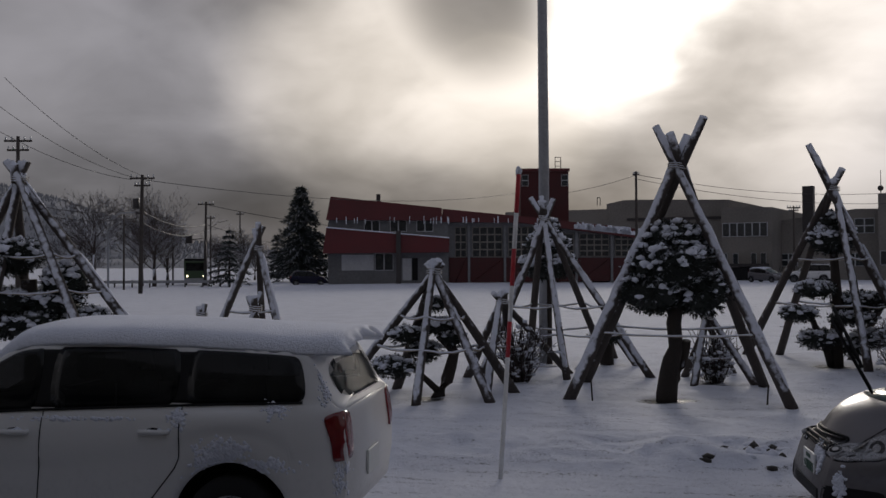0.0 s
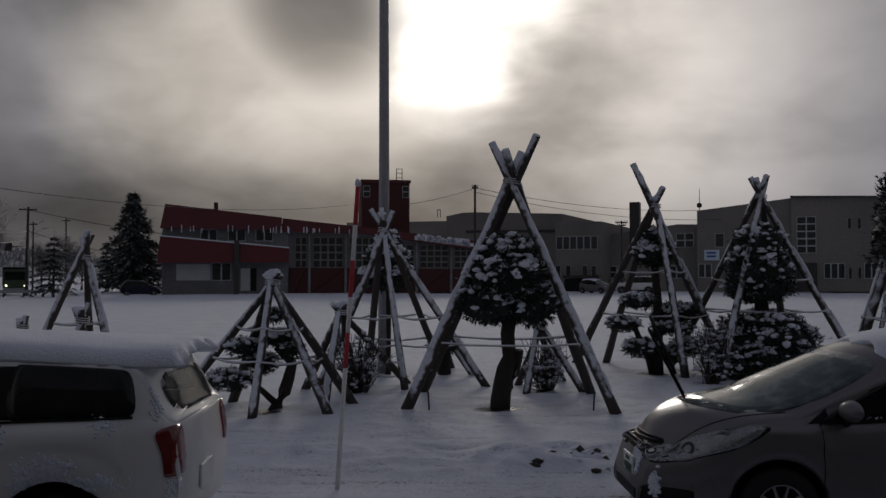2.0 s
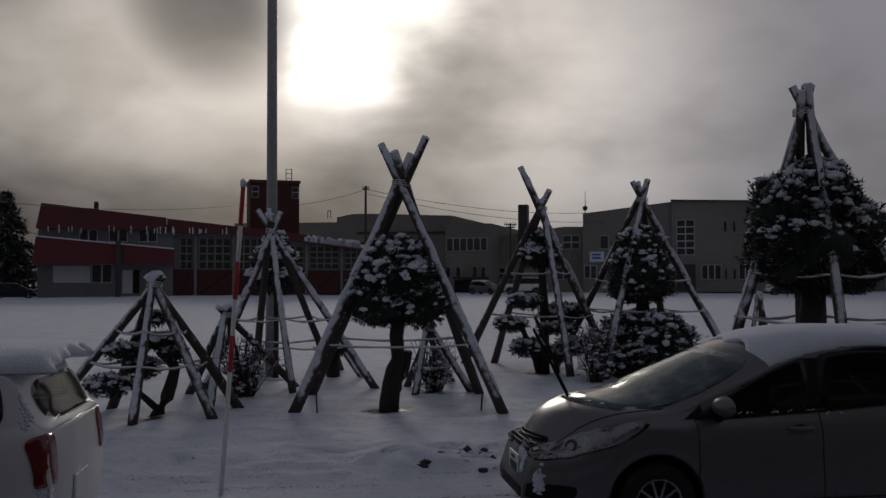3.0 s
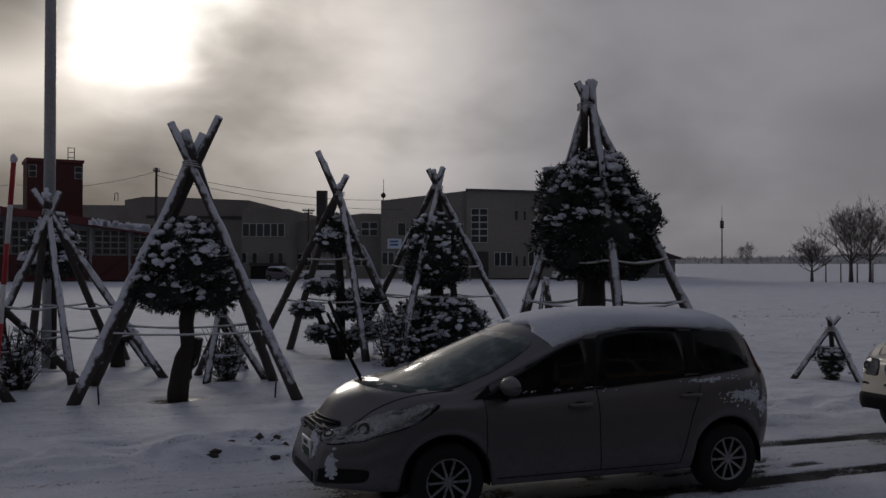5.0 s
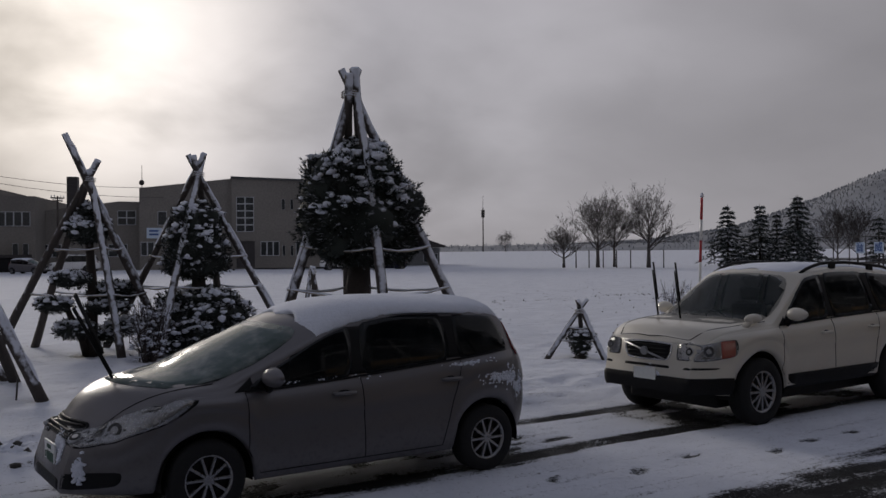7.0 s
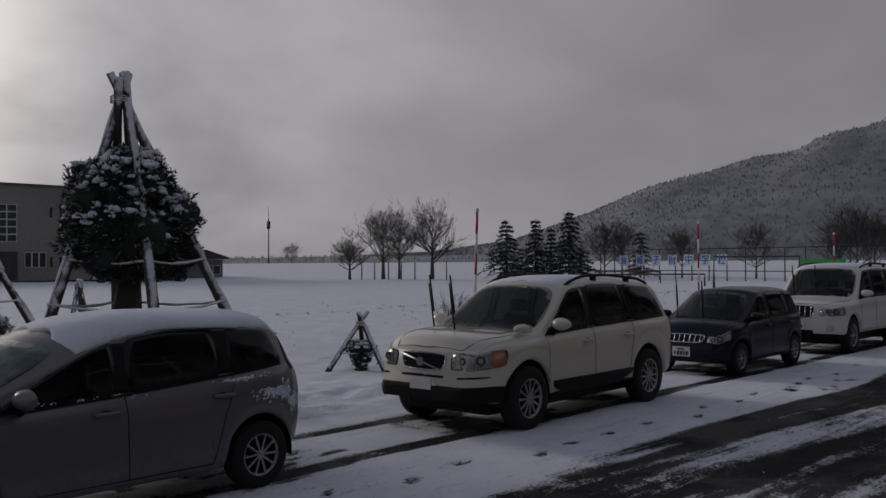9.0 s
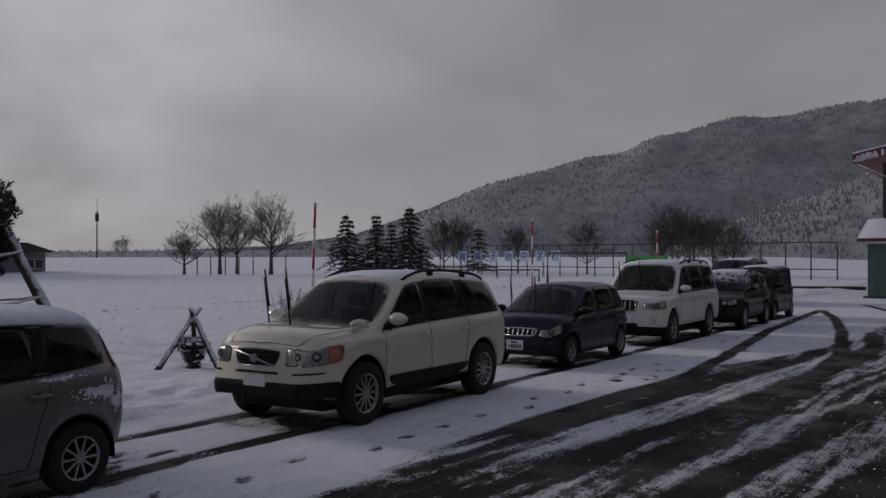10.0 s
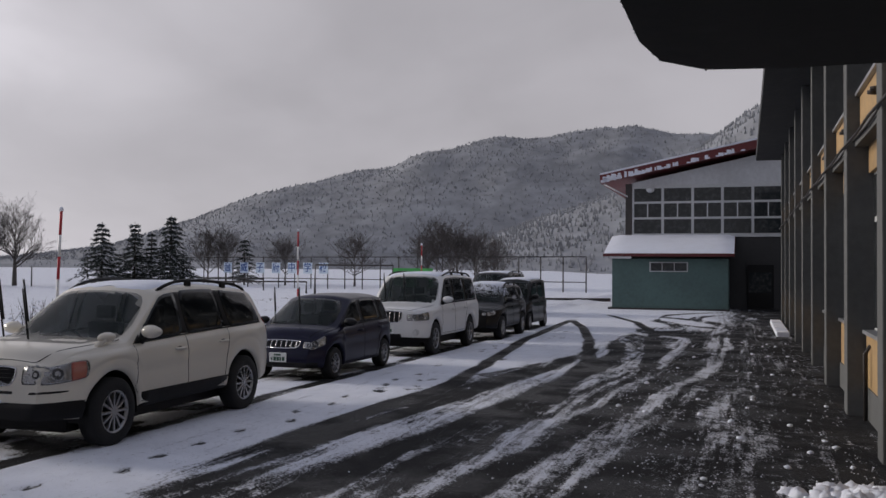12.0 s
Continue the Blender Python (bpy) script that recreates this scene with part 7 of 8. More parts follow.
prism_part("wall", [(13.43, 0.03), (23.50, 0.18), (23.50, 2.47), (13.43, 2.47)], 125, 135, GREY_WALL, hut)
prism_part("roof", [(12.67, 2.39), (24.12, 2.54), (24.12, 2.77), (21.22, 3.77), (15.72, 3.77), (12.67, 2.70)], 124, 136, STEEL_DARK, hut, "dark roof")
window(hut, 21.22, 23.20, 0.5, 1.7, 125, 2, 1)

# cars standing at the far building
byname = {o.name: o for o in scene.objects if o.parent is None}
for src, px, rot, lab in (("hatchback", (33.18, 94.72, 0.32), -60, "pale hatchback parked before the far office block"), ("off_road_car", (36.76, 92.43, 0.32), 150, "white car parked before the far office block"), ("off_road_car", (59.26, 77.98, 0.22), 150, "white car parked before the far school block"), ("compact_car", (63.54, 75.23, 0.22), 160, "dark car parked before the far school block"), ("compact_car", (-13.2, 90.0, 0), 10, "dark car parked beside the red hall")):
    tagged(copy_thing(byname[src], Matrix.Translation((px[0], px[1], 0.02)) @ Matrix.Rotation(radians(rot), 4, "Z")), lab, "car", "far parked cars")

# lorry on the road
lorry = thing("lorry", Matrix.Translation((-25.72, 95.93, 0.21)) @ Matrix.Rotation(radians(-75), 4, "Z"), "dark green lorry with lit headlights on the snowy road", "lorry")
lorry.location.z = 0.02
GREEN_P = car_paint("green_lorry_paint", (0.03, 0.06, 0.025), 0.0, 0.4, 0.6)
for nm, lo, hi, mat in (("cab", (1.2, -1.1, 0.6), (2.9, 1.1, 2.5), GREEN_P), ("box_body", (-3.6, -1.15, 0.9), (1.1, 1.15, 2.75), DARK), ("chassis", (-3.4, -0.5, 0.5), (2.6, 0.5, 0.88), STEEL_DARK), ("windscreen", (2.86, -0.95, 1.5), (2.93, 0.95, 2.3), GLASS_DARK), ("bumper", (2.85, -1.1, 0.45), (3.05, 1.1, 0.75), STEEL_GREY)):
    bm = bmesh.new()
    box(bm, lo, hi, 0.05)
    part(nm, bm, mat, lorry)
for x in (1.9, -2.3):
    for sd in (1, -1):
        wheel(lorry, 0.45, 0.26, (x, sd * 0.95, 0.45), 6, sd)
HEADLIT = bpy.data.materials.new("lit_headlamp")
HEADLIT.use_nodes = True
HEADLIT.node_tree.nodes["Principled BSDF"].inputs["Emission Color"].default_value = (1.0, 0.85, 0.55, 1)
HEADLIT.node_tree.nodes["Principled BSDF"].inputs["Emission Strength"].default_value = 3.0
for sd in (1, -1):
    bm = bmesh.new()
    tube(bm, [(2.95, sd * 0.8, 0.98), (2.99, sd * 0.8, 0.98)], [0.10, 0.10], 10)
    part("headlight", bm, HEADLIT, lorry, "lit headlight")

# ---------- poles, wires, fence, far trees and hills ----------


def utility_pole(base, height, arms, label, r=0.13, lean=0.0):
    t = thing("utility_pole", Matrix.Translation((base[0], base[1], 0)), label, "utility pole", "utility poles")
    bm = bmesh.new()
    tube(bm, [(0, 0, -0.2), (lean * 0.5, 0, height / 2), (lean, 0, height)], [r, r * 0.85, r * 0.7], 8)
    part("mast", bm, CREO, t)
    for z, w in arms:
        bm = bmesh.new()
        box(bm, (lean - w, -0.06, height - z - 0.06), (lean + w, 0.06, height - z + 0.06), 0.01)
        arm = part("crossarm", bm, CREO, t)
        for x in (-w * 0.9, -w * 0.45, w * 0.45, w * 0.9):
            bm = bmesh.new()
            tube(bm, [(lean + x, 0, height - z + 0.05), (lean + x, 0, height - z + 0.28)], [0.05, 0.04], 6)
            part("insulator", bm, FRAME, arm)
    return t


def wire(a, b, sag, r=0.02):
    a, b = Vector(a), Vector(b)
    t = thing("overhead_wire", Matrix.Translation(a), "thin dark overhead wire", "wire", "overhead wires")
    bm = bmesh.new()
    pts = [(b - a) * (k / 24) + Vector((0, 0, -sag * 4 * (k / 24) * (1 - k / 24))) for k in range(25)]
    tube(bm, pts, [r] * 25, 4)
    part("strand", bm, STEEL_DARK, t)


p1 = utility_pole((-21.10, 63.91, 0), 8.35, ((0.25, 0.85), (0.75, 0.55)), "dark utility pole with two crossarms by the road", 0.16, 0.14)
bm = bmesh.new()
tube(bm, [(-0.3, 0, 6.0), (-0.3, 0, 6.7)], [0.22, 0.22], 10)
part("transformer", bm, STEEL_DARK, p1)
utility_pole((-23.71, 91.92, 0), 8.4, ((0.25, 0.8),), "dark utility pole at the crossing", 0.16, 0.1)
utility_pole((17.96, 85.73, 0), 10.6, ((0.3, 0.3),), "utility pole behind the red hall", 0.15)
utility_pole((36.23, 95.14, 0), 7.9, ((0.2, 0.7), (0.5, 0.5)), "utility pole before the office block", 0.12)
utility_pole((-25.99, 74.93, 0), 6.2, (), "thin dark pole by the road", 0.09)
utility_pole((-27.77, 94.93, 0), 5.0, (), "thin dark pole by the road", 0.10)
utility_pole((-27.60, 109.93, 0), 8.0, ((0.3, 0.5),), "far utility pole along the road", 0.11)
utility_pole((-26.26, 119.93, 0), 9.0, ((0.3, 0.5),), "far utility pole along the road", 0.11)
utility_pole((-27.76, 59.93, 0), 10.5, ((0.3, 0.9), (0.9, 0.7)), "tall utility pole carrying transformers", 0.16)
mast = utility_pole((214.22, 206.65, 0), 16.0, (), "slim radio mast on the far plain", 0.22)
bm = bmesh.new()
tube(bm, [(0, 0, 16), (0, 0, 20)], [0.08, 0.04], 5)
for x in (-0.5, 0.5):
    tube(bm, [(x, 0, 12.8), (x, 0, 15.2)], [0.22, 0.22], 6)
part("aerial", bm, STEEL_DARK, mast)
P1 = Vector((-20.98, 63.90, 8.02))
P2 = Vector((-23.64, 91.92, 8.14))
P0 = Vector((-25.36, 49.92, 11.61))
PH = Vector((9.04, 119.77, 11.17))
PT = Vector((18.05, 85.73, 10.29))
PE = Vector((60.60, 103.26, 10.95))
for off in (-0.7, 0.0, 0.7):
    wire(P1 + Vector((off, 0, 0)), P0 + Vector((off * 2, 0, off)), 0.7, 0.018)
wire(P1, PH, 1.2, 0.022)
wire(P1 + Vector((0, 0, -2.2)), P2 + Vector((0, 0, -2.0)), 0.6, 0.03)
wire(P1 + Vector((0, 0, -3.0)), P2 + Vector((0, 0, -2.6)), 0.7, 0.03)
wire(P2 + Vector((0, 0, -2.0)), Vector((-11.26, 129.86, 4.35)), 1.0, 0.03)
wire(P2, Vector((8.65, 119.78, 6.99)), 1.5, 0.03)
wire(P1 + Vector((0, 0, -2.0)), Vector((-27.84, 54.93, 6.83)), 0.8, 0.02)
wire(P1 + Vector((0, 0, -2.6)), Vector((-27.84, 54.93, 6.33)), 0.8, 0.02)
wire(PH, PT, 0.8, 0.022)
wire(PT, PE, 1.6, 0.022)
wire(PT + Vector((0, 0, -0.4)), PE + Vector((0, 0, -1.4)), 1.6, 0.022)
# street lamp over the road
t = thing("street_lamp", Matrix.Translation(((-25.48, 69.92, 0))), "street lamp with a long curved arm", "street lamp")
bm = bmesh.new()
tube(bm, [(0, 0, 0), (0, 0, 4.6), (0.25, 0, 5.6), (0.9, 0, 6.05), (2.2, 0, 6.1)], [0.09, 0.07, 0.06, 0.05, 0.05], 8)
part("pole", bm, STEEL_GREY, t)
bm = bmesh.new()
box(bm, (2.1, -0.15, 5.95), (2.8, 0.15, 6.12), 0.04)
part("lamp_head", bm, STEEL_DARK, t)
t = thing("traffic_light", Matrix.Translation(((-24.74, 89.92, 0))), "dark traffic light hung on an arm", "traffic light")
bm = bmesh.new()
box(bm, (-0.3, -0.15, 4.2), (0.3, 0.15, 5.0), 0.05)
part("housing", bm, STEEL_DARK, t)
bm = bmesh.new()
tube(bm, [(0.3, 0, 4.6), (1.6, 0, 4.7), (1.65, 0, 0)], [0.06, 0.06, 0.09], 6)
part("arm", bm, STEEL_DARK, t)

# sports-field fence, its letter boards and the goal frames
FL, FR_ = Vector((101.0, 58.5, 0)), Vector((78.5, 0.2, 0))
fence = thing("field_fence", Matrix.Translation(FL), "tall steel frame fence of the sports field", "fence")
N = 30
for k in range(N + 1):
    p = (FR_ - FL) * (k / N)
    bm = bmesh.new()
    tube(bm, [p, p + Vector((0, 0, 3.15))], [0.06, 0.05], 6)
    part("post", bm, STEEL_DARK, fence)
for z in (3.15, 1.0):
    bm = bmesh.new()
    tube(bm, [Vector((0, 0, z)), (FR_ - FL) + Vector((0, 0, z))], [0.045, 0.045], 6)
    part("rail", bm, STEEL_DARK, fence)
face = Vector((-(FR_ - FL).y, (FR_ - FL).x, 0)).normalized()
if face.dot(Vector((-1, 0, 0))) < 0:
    face = -face
WORDS = "\u97f3\u5a01\u5b50\u5e9c\u4e2d\u5b66\u6821"
for k, ch in enumerate(WORDS):
    q = k / 6
    az = radians(67.78 + (73.50 - 67.78) * q)
    d = Vector((math.sin(az), math.cos(az), 0))
    e = FR_ - FL
    # where the sight line from the drive meets the fence
    o = Vector((-0.1, -0.34, 0))
    s_ = ((FL - o).cross(e)).z / (d.cross(e)).z
    p = o + d * s_ + face * 0.12
    t = thing("letter_board", Matrix.Translation((p.x, p.y, 1.55)) @ Matrix.Rotation(math.atan2(face.y, face.x) + math.pi / 2, 4, "Z"), "white board with one blue character on the fence", "sign", "letter boards")
    bm = bmesh.new()
    box(bm, (-0.55, -0.03, -0.05), (0.55, 0.03, 1.05), 0.01)
    part("board", bm, SIGN, t)
    txt = bpy.data.curves.new("character", "FONT")
    txt.body, txt.size, txt.align_x, txt.align_y, txt.extrude = ch, 0.98, "CENTER", "CENTER", 0.008
    txt.offset = 0.012
    c = new("character", txt)
    c.parent = t
    c.matrix_basis = Matrix.Translation((0, -0.045, 0.5)) @ Matrix.Rotation(math.pi / 2, 4, "X")
    txt.materials.append(BLUE_SIGN)


def goal(base, w, h, turn, label):
    t = thing("goal_frame", Matrix.Translation(base) @ Matrix.Rotation(turn, 4, "Z"), label, "goal", "goal frames")
    bm = bmesh.new()
    tube(bm, [(-w / 2, 0, 0), (-w / 2, 0, h), (w / 2, 0, h), (w / 2, 0, 0)], [0.06] * 4, 8)
    part("frame", bm, STEEL_DARK, t)
    for x in (-w / 2, w / 2):
        part("stay", tube(bmesh.new(), [(x, 0, h), (x, 1.6, 0)], [0.04, 0.04], 6), STEEL_DARK, t)


goal((62.5, 16.0, 0), 5.4, 2.25, radians(-70), "dark steel goal frame in the snow")
goal((66, 24.5, 0), 7.5, 1.0, radians(-70), "low steel rail frame in the snow")
goal((74, 29.5, 0), 5.0, 1.1, radians(-70), "low steel rail frame in the snow")
t = thing("green_screen", Matrix.Translation((55.0, 10.4, 0)) @ Matrix.Rotation(radians(-80), 4, "Z"), "bright green corrugated screen panel", "screen panel")
for k in range(8):
    bm = bmesh.new()
    box(bm, (-1.2 + 0.3 * k, -0.03 + 0.015 * (k % 2), 0.9), (-0.905 + 0.3 * k, 0.03 + 0.015 * (k % 2), 2.05), 0.01)
    part("slat", bm, GREEN_NET, t)
for x in (-1.15, 1.15):
    bm = bmesh.new()
    tube(bm, [(x, 0.06, 0), (x, 0.06, 2.0)], [0.04, 0.04], 6)
    part("post", bm, STEEL_DARK, t)
t = thing("low_kerb", Matrix.Translation((60, 1.0, 0)) @ Matrix.Rotation(radians(-80), 4, "Z"), "low dark edging half buried in snow", "edging")
bm = bmesh.new()
box(bm, (-2.5, -0.2, -0.05), (2.5, 0.2, 0.22), 0.04)
part("beam", bm, STEEL_DARK, t)


def bare_tree(base, height, spread_, label, seed, r=0.16, mat=None, levels=5, lean=0.0, low=0.25):
    """A leafless tree, forked again and again."""
    r, spread_, low = r * 0.75, spread_ * 1.35, low * 0.9
    rng = random.Random(seed)
    t = thing("bare_tree", Matrix.Translation((base[0], base[1], ground_z(base[0], base[1]) - 0.05)), label, "tree", "bare trees")
    bt, bm = bmesh.new(), bmesh.new()
    trunk_top = Vector((lean, 0, height * low))
    tube(bt, [(0, 0, 0), trunk_top * 0.5 + Vector((0.03, 0, 0)), trunk_top], [r * 1.25, r, r * 0.85], 8, 0.08, True, 0, rng)
    v, f = [], []

    def limb(p, d, length, rad, level):
        n = 3
        pts = [p]
        for i in range(n):
            d = (d + Vector((rng.uniform(-1, 1), rng.uniform(-1, 1), rng.uniform(-0.5, 0.9))) * 0.16).normalized()
            pts.append(pts[-1] + d * length / n)
        sides = 5 if level < 2 else 3
        base_i = len(v)
        for i, q in enumerate(pts):
            k = max(0.008, rad * (1 - 0.55 * i / n))
            a = d.orthogonal().normalized()
            b = d.cross(a)
            for s in range(sides):
                w = 2 * math.pi * s / sides
                v.append(q + (a * math.cos(w) + b * math.sin(w)) * k)
        for i in range(n):
            for s in range(sides):
                s2 = (s + 1) % sides
                f.append((base_i + i * sides + s, base_i + i * sides + s2, base_i + (i + 1) * sides + s2, base_i + (i + 1) * sides + s))
        if level >= levels:
            return
        kids = 3 if level < 4 else 2
        for k in range(kids + (level == 0)):
            i = rng.randint(1, n)
            out_ = Vector((rng.uniform(-1, 1), rng.uniform(-1, 1), rng.uniform(-0.3, 0.6)))
            limb(pts[i], (d + out_ * 0.95).normalized(), length * rng.uniform(0.55, 0.8), rad * 0.55, level + 1)

    tube(bt, [trunk_top, trunk_top + Vector((0.1, 0, height * 0.2)), trunk_top + Vector((0, 0.1, height * 0.42))], [r * 0.8, r * 0.38, r * 0.12], 6, 0.08, True, 0, rng)
    for k in range(28):
        q = rng.random()
        a = 2.4 * k + rng.uniform(-0.4, 0.4)
        tilt = (1.7 - 1.35 * q) * spread_ * rng.uniform(0.7, 1.2)
        start = trunk_top * rng.uniform(0.8, 1.0) + Vector((0, 0, height * 0.40 * q))
        limb(start, Vector((math.cos(a) * tilt, math.sin(a) * tilt, 1)).normalized(), height * (0.33 - 0.12 * q) * rng.uniform(0.8, 1.1), r * (0.34 - 0.15 * q), 1)
    part("trunk", bt, mat or FAR_TWIG, t)
    me = bpy.data.meshes.new("branchwork")
    me.from_pydata(v, [], f)
    me.materials.append(mat or FAR_TWIG)
    ob = new("branchwork", me)
    ob.parent = t
    ob["kind"] = "stuff"
    return t


def fir(base, height, width, label, seed, ragged=0.25):
    """A conifer of whorls of drooping boughs made of needle sprays."""
    rng = random.Random(seed)
    t = thing("fir_tree", Matrix.Translation((base[0], base[1], ground_z(base[0], base[1]) - 0.05)), label, "tree", "conifers")
    bm = bmesh.new()
    tube(bm, [(0, 0, 0), (0.03, 0, height * 0.5), (0, 0, height * 0.98)], [height * 0.022, height * 0.015, 0.02], 7)
    part("trunk", bm, TRUNK, t)
    spots = []
    tiers = int(height * 1.9)
    for i in range(tiers):
        q = 0.10 + 0.89 * i / tiers
        R = width * 0.66 * (1 - q) ** 0.9 * rng.uniform(1 - ragged, 1 + ragged * 0.6) + 0.12
        n = int(9 + 6 * (1 - q))
        for k in range(n):
            a = rng.uniform(0, 2 * math.pi)
            Rk = R * rng.uniform(0.7, 1.12)
            m = int(4 + Rk * 5)
            for j in range(m):
                w = (j + 1) / m
                p = Vector((math.cos(a) * Rk * w, math.sin(a) * Rk * w, height * q + 0.12 * Rk * w - 0.32 * Rk * w * w)) + Vector((rng.uniform(-1, 1), rng.uniform(-1, 1), rng.uniform(-1, 1))) * 0.10 * height / 8
                spots.append((p, Vector((math.cos(a), math.sin(a), -0.1)) + Vector((rng.uniform(-1, 1), rng.uniform(-1, 1), rng.uniform(-0.3, 0.3))) * 0.5))
    v, f = tufts(spots, height * 0.045, rng, 6)
    me = bpy.data.meshes.new("boughs")
    me.from_pydata(v, [], f)
    me.materials.append(FIR)
    ob = new("bough_mass", me)
    ob.parent = t
    ob["kind"] = "stuff"
    return t


for k, (b, h, sp, r_, lo_) in enumerate((((78.04, 63.22, 0), 5.2, 1.0, 0.20, 0.22), ((80.35, 60.42, 0), 7.6, 0.75, 0.26, 0.28), ((82.72, 59.98, 0), 7.0, 0.6, 0.18, 0.35), ((81.67, 54.86, 0), 7.7, 0.85, 0.27, 0.30))):
    bare_tree(b, h, sp, "leafless roadside tree with a rounded crown", 100 + k, r_, None, 5, 0, lo_)
for k, (b, h, sp) in enumerate((((202.43, 186.03, 0), 6.5, 0.9), ((102.65, 44.20, 0), 7.0, 0.5), ((103.46, 42.32, 0), 7.0, 0.4), ((97.5, 33.0, 0), 5.6, 0.7), ((95.8, 24.7, 0), 6.4, 0.8), ((88.86, 15.69, 0), 6.8, 0.55), ((89.50, 14.21, 0), 7.4, 0.55), ((92.15, 13.13, 0), 6.6, 0.5), ((92.89, 11.42, 0), 6.8, 0.6), ((95.81, 9.72, 0), 5.8, 0.6))):
    bare_tree(b, h, sp, "leafless tree by the sports field", 120 + k, 0.14, None, 5, 0, 0.18)
for k, (b, h, w) in enumerate((((90.96, 51.04, 0), 6.9, 4.8), ((94.05, 48.94, 0), 7.0, 4.2), ((95.64, 47.78, 0), 6.0, 2.6), ((93.76, 44.57, 0), 7.8, 4.8), ((98.71, 38.19, 0), 5.4, 3.0), ((95.17, 51.38, 0), 3.8, 3.2), ((97.93, 45.03, 0), 3.8, 3.0))):
    fir(b, h, w, "dark conifer powdered with snow by the field", 140 + k)
for k, (b, h, w) in enumerate((((-16.19, 105.88, 0), 11.3, 6.8), ((-19.48, 83.90, 0), 5.6, 3.6), ((-19.68, 109.90, 0), 6.0, 3.4))):
    fir(b, h, w, "tall dark spruce near the red hall", 150 + k)
for k, (b, h, sp, r_, lo_) in enumerate((((-27.53, 87.93, 0), 9.6, 0.55, 0.24, 0.2), ((-30.00, 91.94, 0), 8.6, 0.5, 0.2, 0.2), ((-28.65, 95.94, 0), 7.5, 0.6, 0.2, 0.2), ((-30.28, 79.95, 0), 7.5, 0.8, 0.2, 0.45), ((-33.45, 84.96, 0), 5.5, 0.9, 0.16, 0.3), ((-25.76, 117.93, 0), 6.5, 0.6, 0.16, 0.2), ((-28.64, 117.94, 0), 6.0, 0.6, 0.16, 0.2), ((-24.36, 119.92, 0), 5.5, 0.6, 0.16, 0.2))):
    bare_tree(b, h, sp, "leafless brown tree along the road", 160 + k, r_, TWIG, 5, 0, lo_)
# posts beside the roadside trees
for k in range(6):
    b = ((76.96, 60.69, 0), (77.51, 59.41, 0), (78.11, 58.03, 0), (78.67, 56.75, 0), (79.25, 55.42, 0), (80.58, 52.34, 0))[k]
    t = thing("marker_post", Matrix.Translation(b), "thin dark post in the snowy field", "post", "marker posts")
    bm = bmesh.new()
    tube(bm, [(0, 0, -0.1), (0, 0, 2.0)], [0.07, 0.06], 6)
    part("stake", bm, STEEL_DARK, t)
# white rail along the road
t = thing("road_rail", Matrix.Translation(((-29.98, 83.94, 0))), "low snowed guard rail along the road", "guard rail")
for k in range(12):
    bm = bmesh.new()
    box(bm, (-8 + 1.6 * k, 0, 0), (-7.88 + 1.6 * k, 0.1, 0.75), 0.01)
    part("post", bm, STEEL_DARK, t)
bm = bmesh.new()
box(bm, (-8, -0.06, 0.45), (9.7, -0.01, 0.72), 0.02)
part("beam", bm, STEEL_GREY, t)


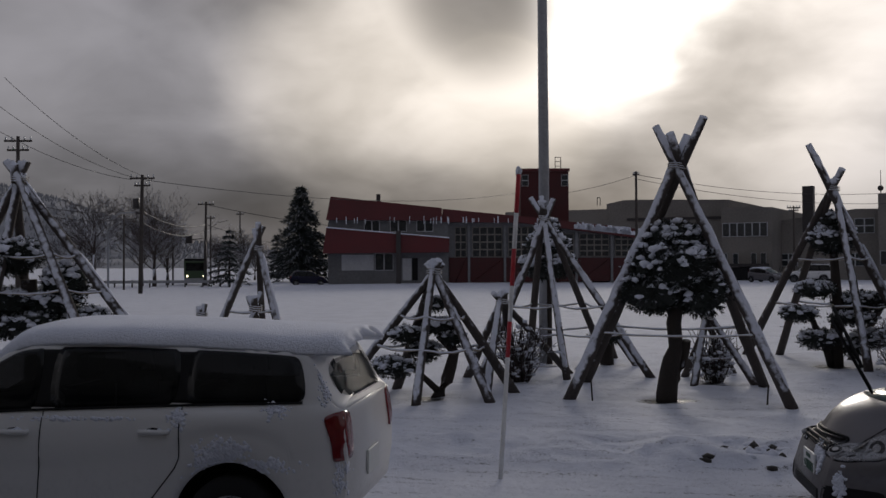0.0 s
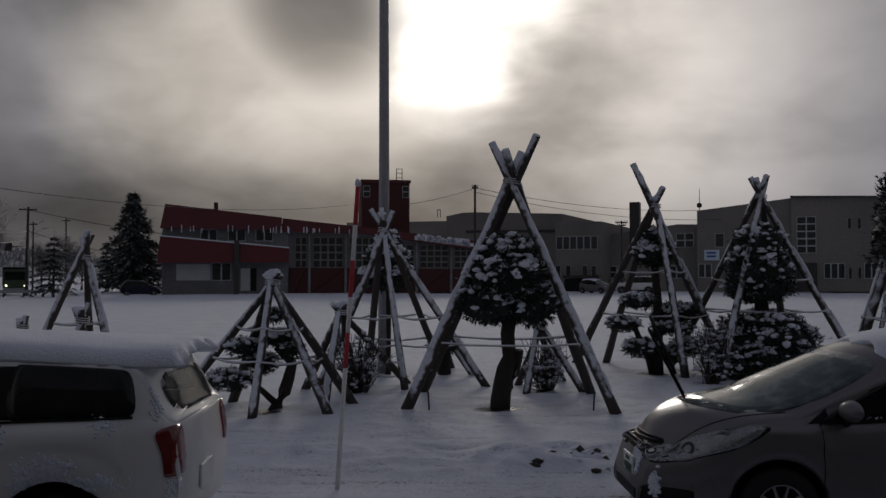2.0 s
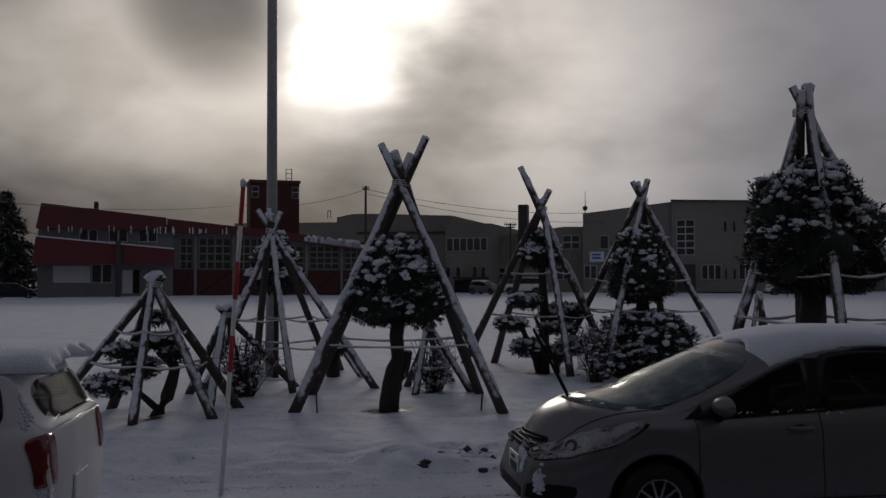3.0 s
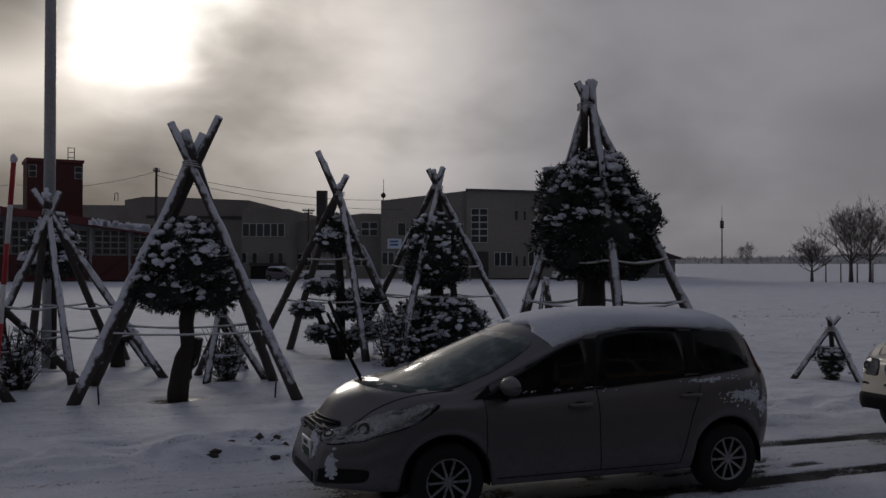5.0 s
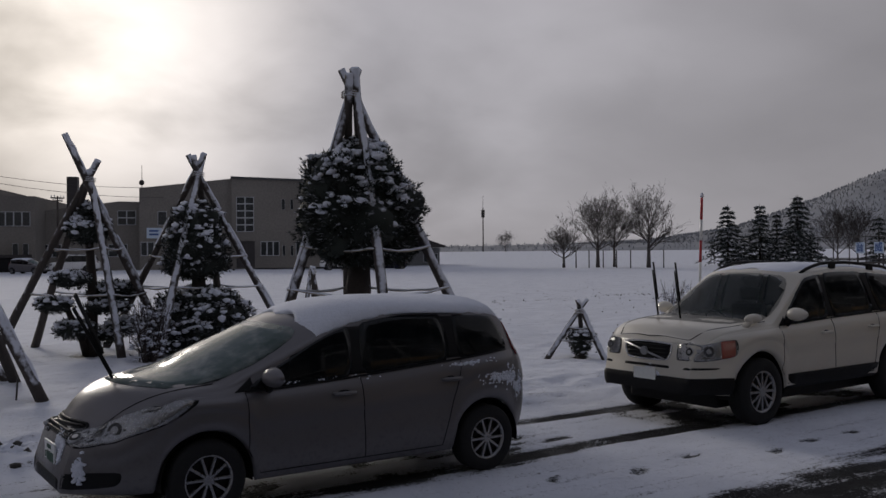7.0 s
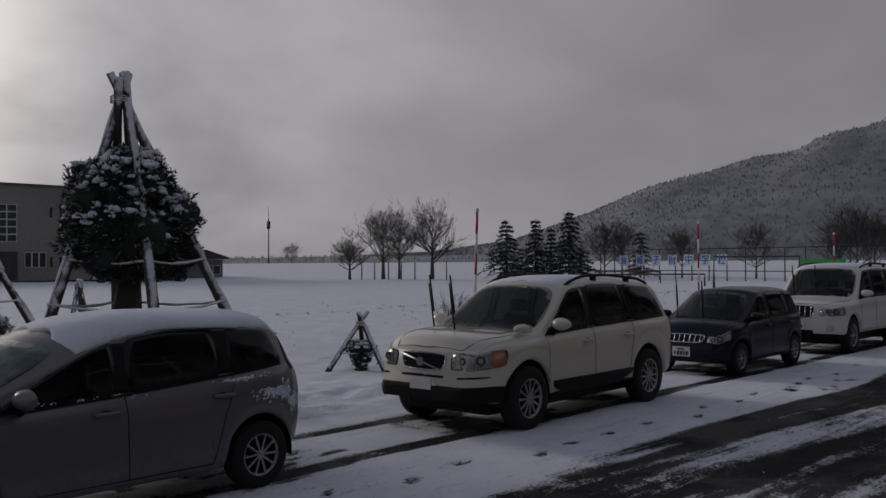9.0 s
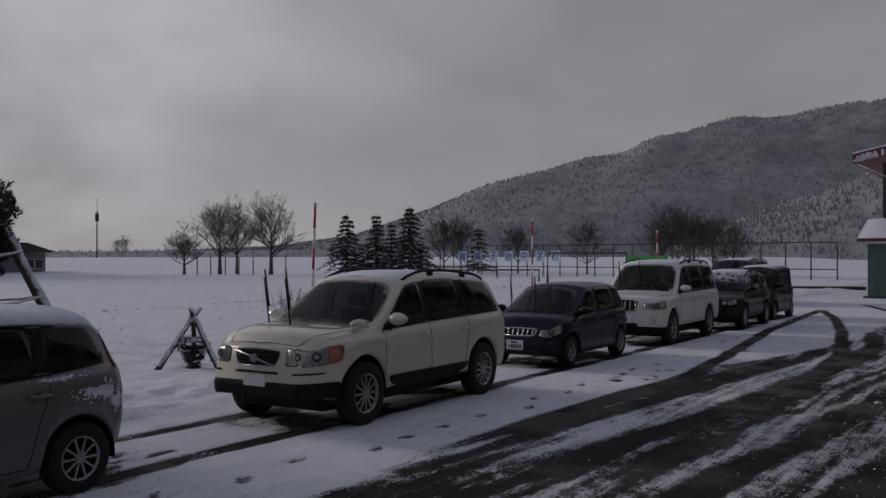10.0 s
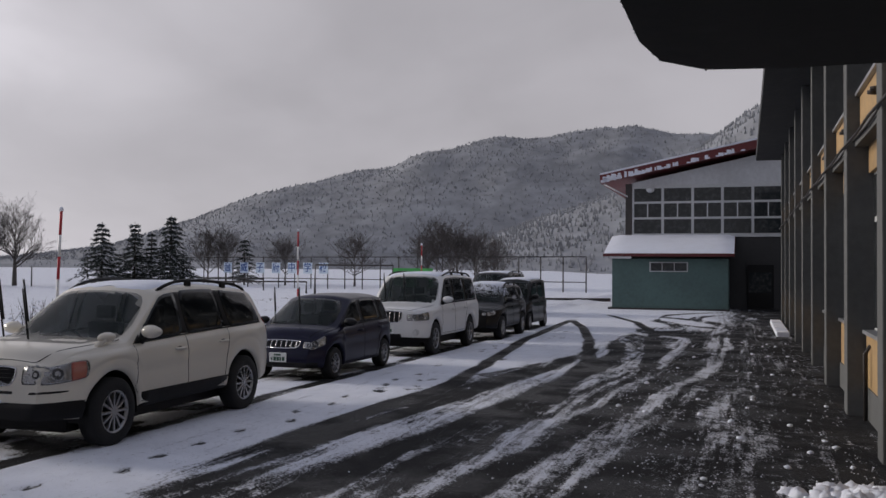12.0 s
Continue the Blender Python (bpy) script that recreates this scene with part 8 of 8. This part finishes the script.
def ridge(name, label, dist, depth, rows, mat, seed, rough=0.06, trees=0, tree_h=14, base_z=-3):
    """A wooded hill along a line of (bearing, height angle), standing off at a distance."""
    az = np.radians(np.linspace(rows[0][0], rows[-1][0], 180))
    el = np.interp(np.degrees(az), [r[0] for r in rows], [r[1] for r in rows])
    M = 26
    q = np.linspace(0, 1, M)[None, :]
    D = dist + depth * q
    A = az[:, None]
    x, y = np.sin(A) * D, np.cos(A) * D
    top = (dist + depth * 0.72) * np.tan(np.radians(el))[:, None]
    shape = np.sin(np.clip(q / 0.72, 0, 1) * math.pi / 2) ** 1.15 * (1 - 0.5 * step(0.72, 1.0, q))
    z = base_z + (top - base_z) * shape * (1 + rough * 3 * (fbm(x, y, dist * 0.16, seed) - 0.5) * np.sin(q * math.pi))
    n_, m_ = z.shape
    me = bpy.data.meshes.new(name)
    i = np.arange(n_ * m_).reshape(n_, m_)
    fs = np.stack([i[:-1, :-1], i[:-1, 1:], i[1:, 1:], i[1:, :-1]], -1).reshape(-1, 4)
    me.from_pydata(np.stack([x, y, z], -1).reshape(-1, 3).tolist(), [], fs.tolist())
    me.materials.append(mat)
    me.shade_smooth()
    hill = tagged(new(name, me), label, "hill", "", "structure")
    if trees:
        rs_ = np.random.RandomState(seed)
        v, f = [], []
        for k in range(trees):
            a, b = rs_.randint(0, n_ - 1), int(rs_.rand() ** 0.8 * 19)
            fx, fy = rs_.rand(2)
            px = x[a, b] + (x[a + 1, b] - x[a, b]) * fx + (x[a, b + 1] - x[a, b]) * fy
            py = y[a, b] + (y[a + 1, b] - y[a, b]) * fx + (y[a, b + 1] - y[a, b]) * fy
            pz = z[a, b] + (z[a + 1, b] - z[a, b]) * fx + (z[a, b + 1] - z[a, b]) * fy
            h = tree_h * rs_.uniform(0.5, 1.2)
            w = h * rs_.uniform(0.18, 0.32)
            o = len(v)
            for s in range(5):
                v.append((px + w * math.cos(s * 1.257), py + w * math.sin(s * 1.257), pz + h * 0.1))
            v.append((px + rs_.uniform(-1, 1), py, pz + h))
            f += [(o + s, o + (s + 1) % 5, o + 5) for s in range(5)]
        mt = bpy.data.meshes.new("hill_woods")
        mt.from_pydata(v, [], f)
        mt.materials.append(HILL_TREE)
        tagged(new("hill_woods", mt), "snow-dusted woods covering the hillside", "woods", "", "stuff")
    return hill


# snowed woods, their base colours paled and greyed to carry the distance haze
HILL = material("hazed_snowed_hillside", (0.25, 0.26, 0.285), 0.95, 0, 0.035, 0.30, 0, big_scale=0.006)
HILL_TREE = material("hazed_snow_dusted_woods", (0.27, 0.28, 0.305), 0.95, 0, 0.03, 0.25, 0, big_scale=0.01)
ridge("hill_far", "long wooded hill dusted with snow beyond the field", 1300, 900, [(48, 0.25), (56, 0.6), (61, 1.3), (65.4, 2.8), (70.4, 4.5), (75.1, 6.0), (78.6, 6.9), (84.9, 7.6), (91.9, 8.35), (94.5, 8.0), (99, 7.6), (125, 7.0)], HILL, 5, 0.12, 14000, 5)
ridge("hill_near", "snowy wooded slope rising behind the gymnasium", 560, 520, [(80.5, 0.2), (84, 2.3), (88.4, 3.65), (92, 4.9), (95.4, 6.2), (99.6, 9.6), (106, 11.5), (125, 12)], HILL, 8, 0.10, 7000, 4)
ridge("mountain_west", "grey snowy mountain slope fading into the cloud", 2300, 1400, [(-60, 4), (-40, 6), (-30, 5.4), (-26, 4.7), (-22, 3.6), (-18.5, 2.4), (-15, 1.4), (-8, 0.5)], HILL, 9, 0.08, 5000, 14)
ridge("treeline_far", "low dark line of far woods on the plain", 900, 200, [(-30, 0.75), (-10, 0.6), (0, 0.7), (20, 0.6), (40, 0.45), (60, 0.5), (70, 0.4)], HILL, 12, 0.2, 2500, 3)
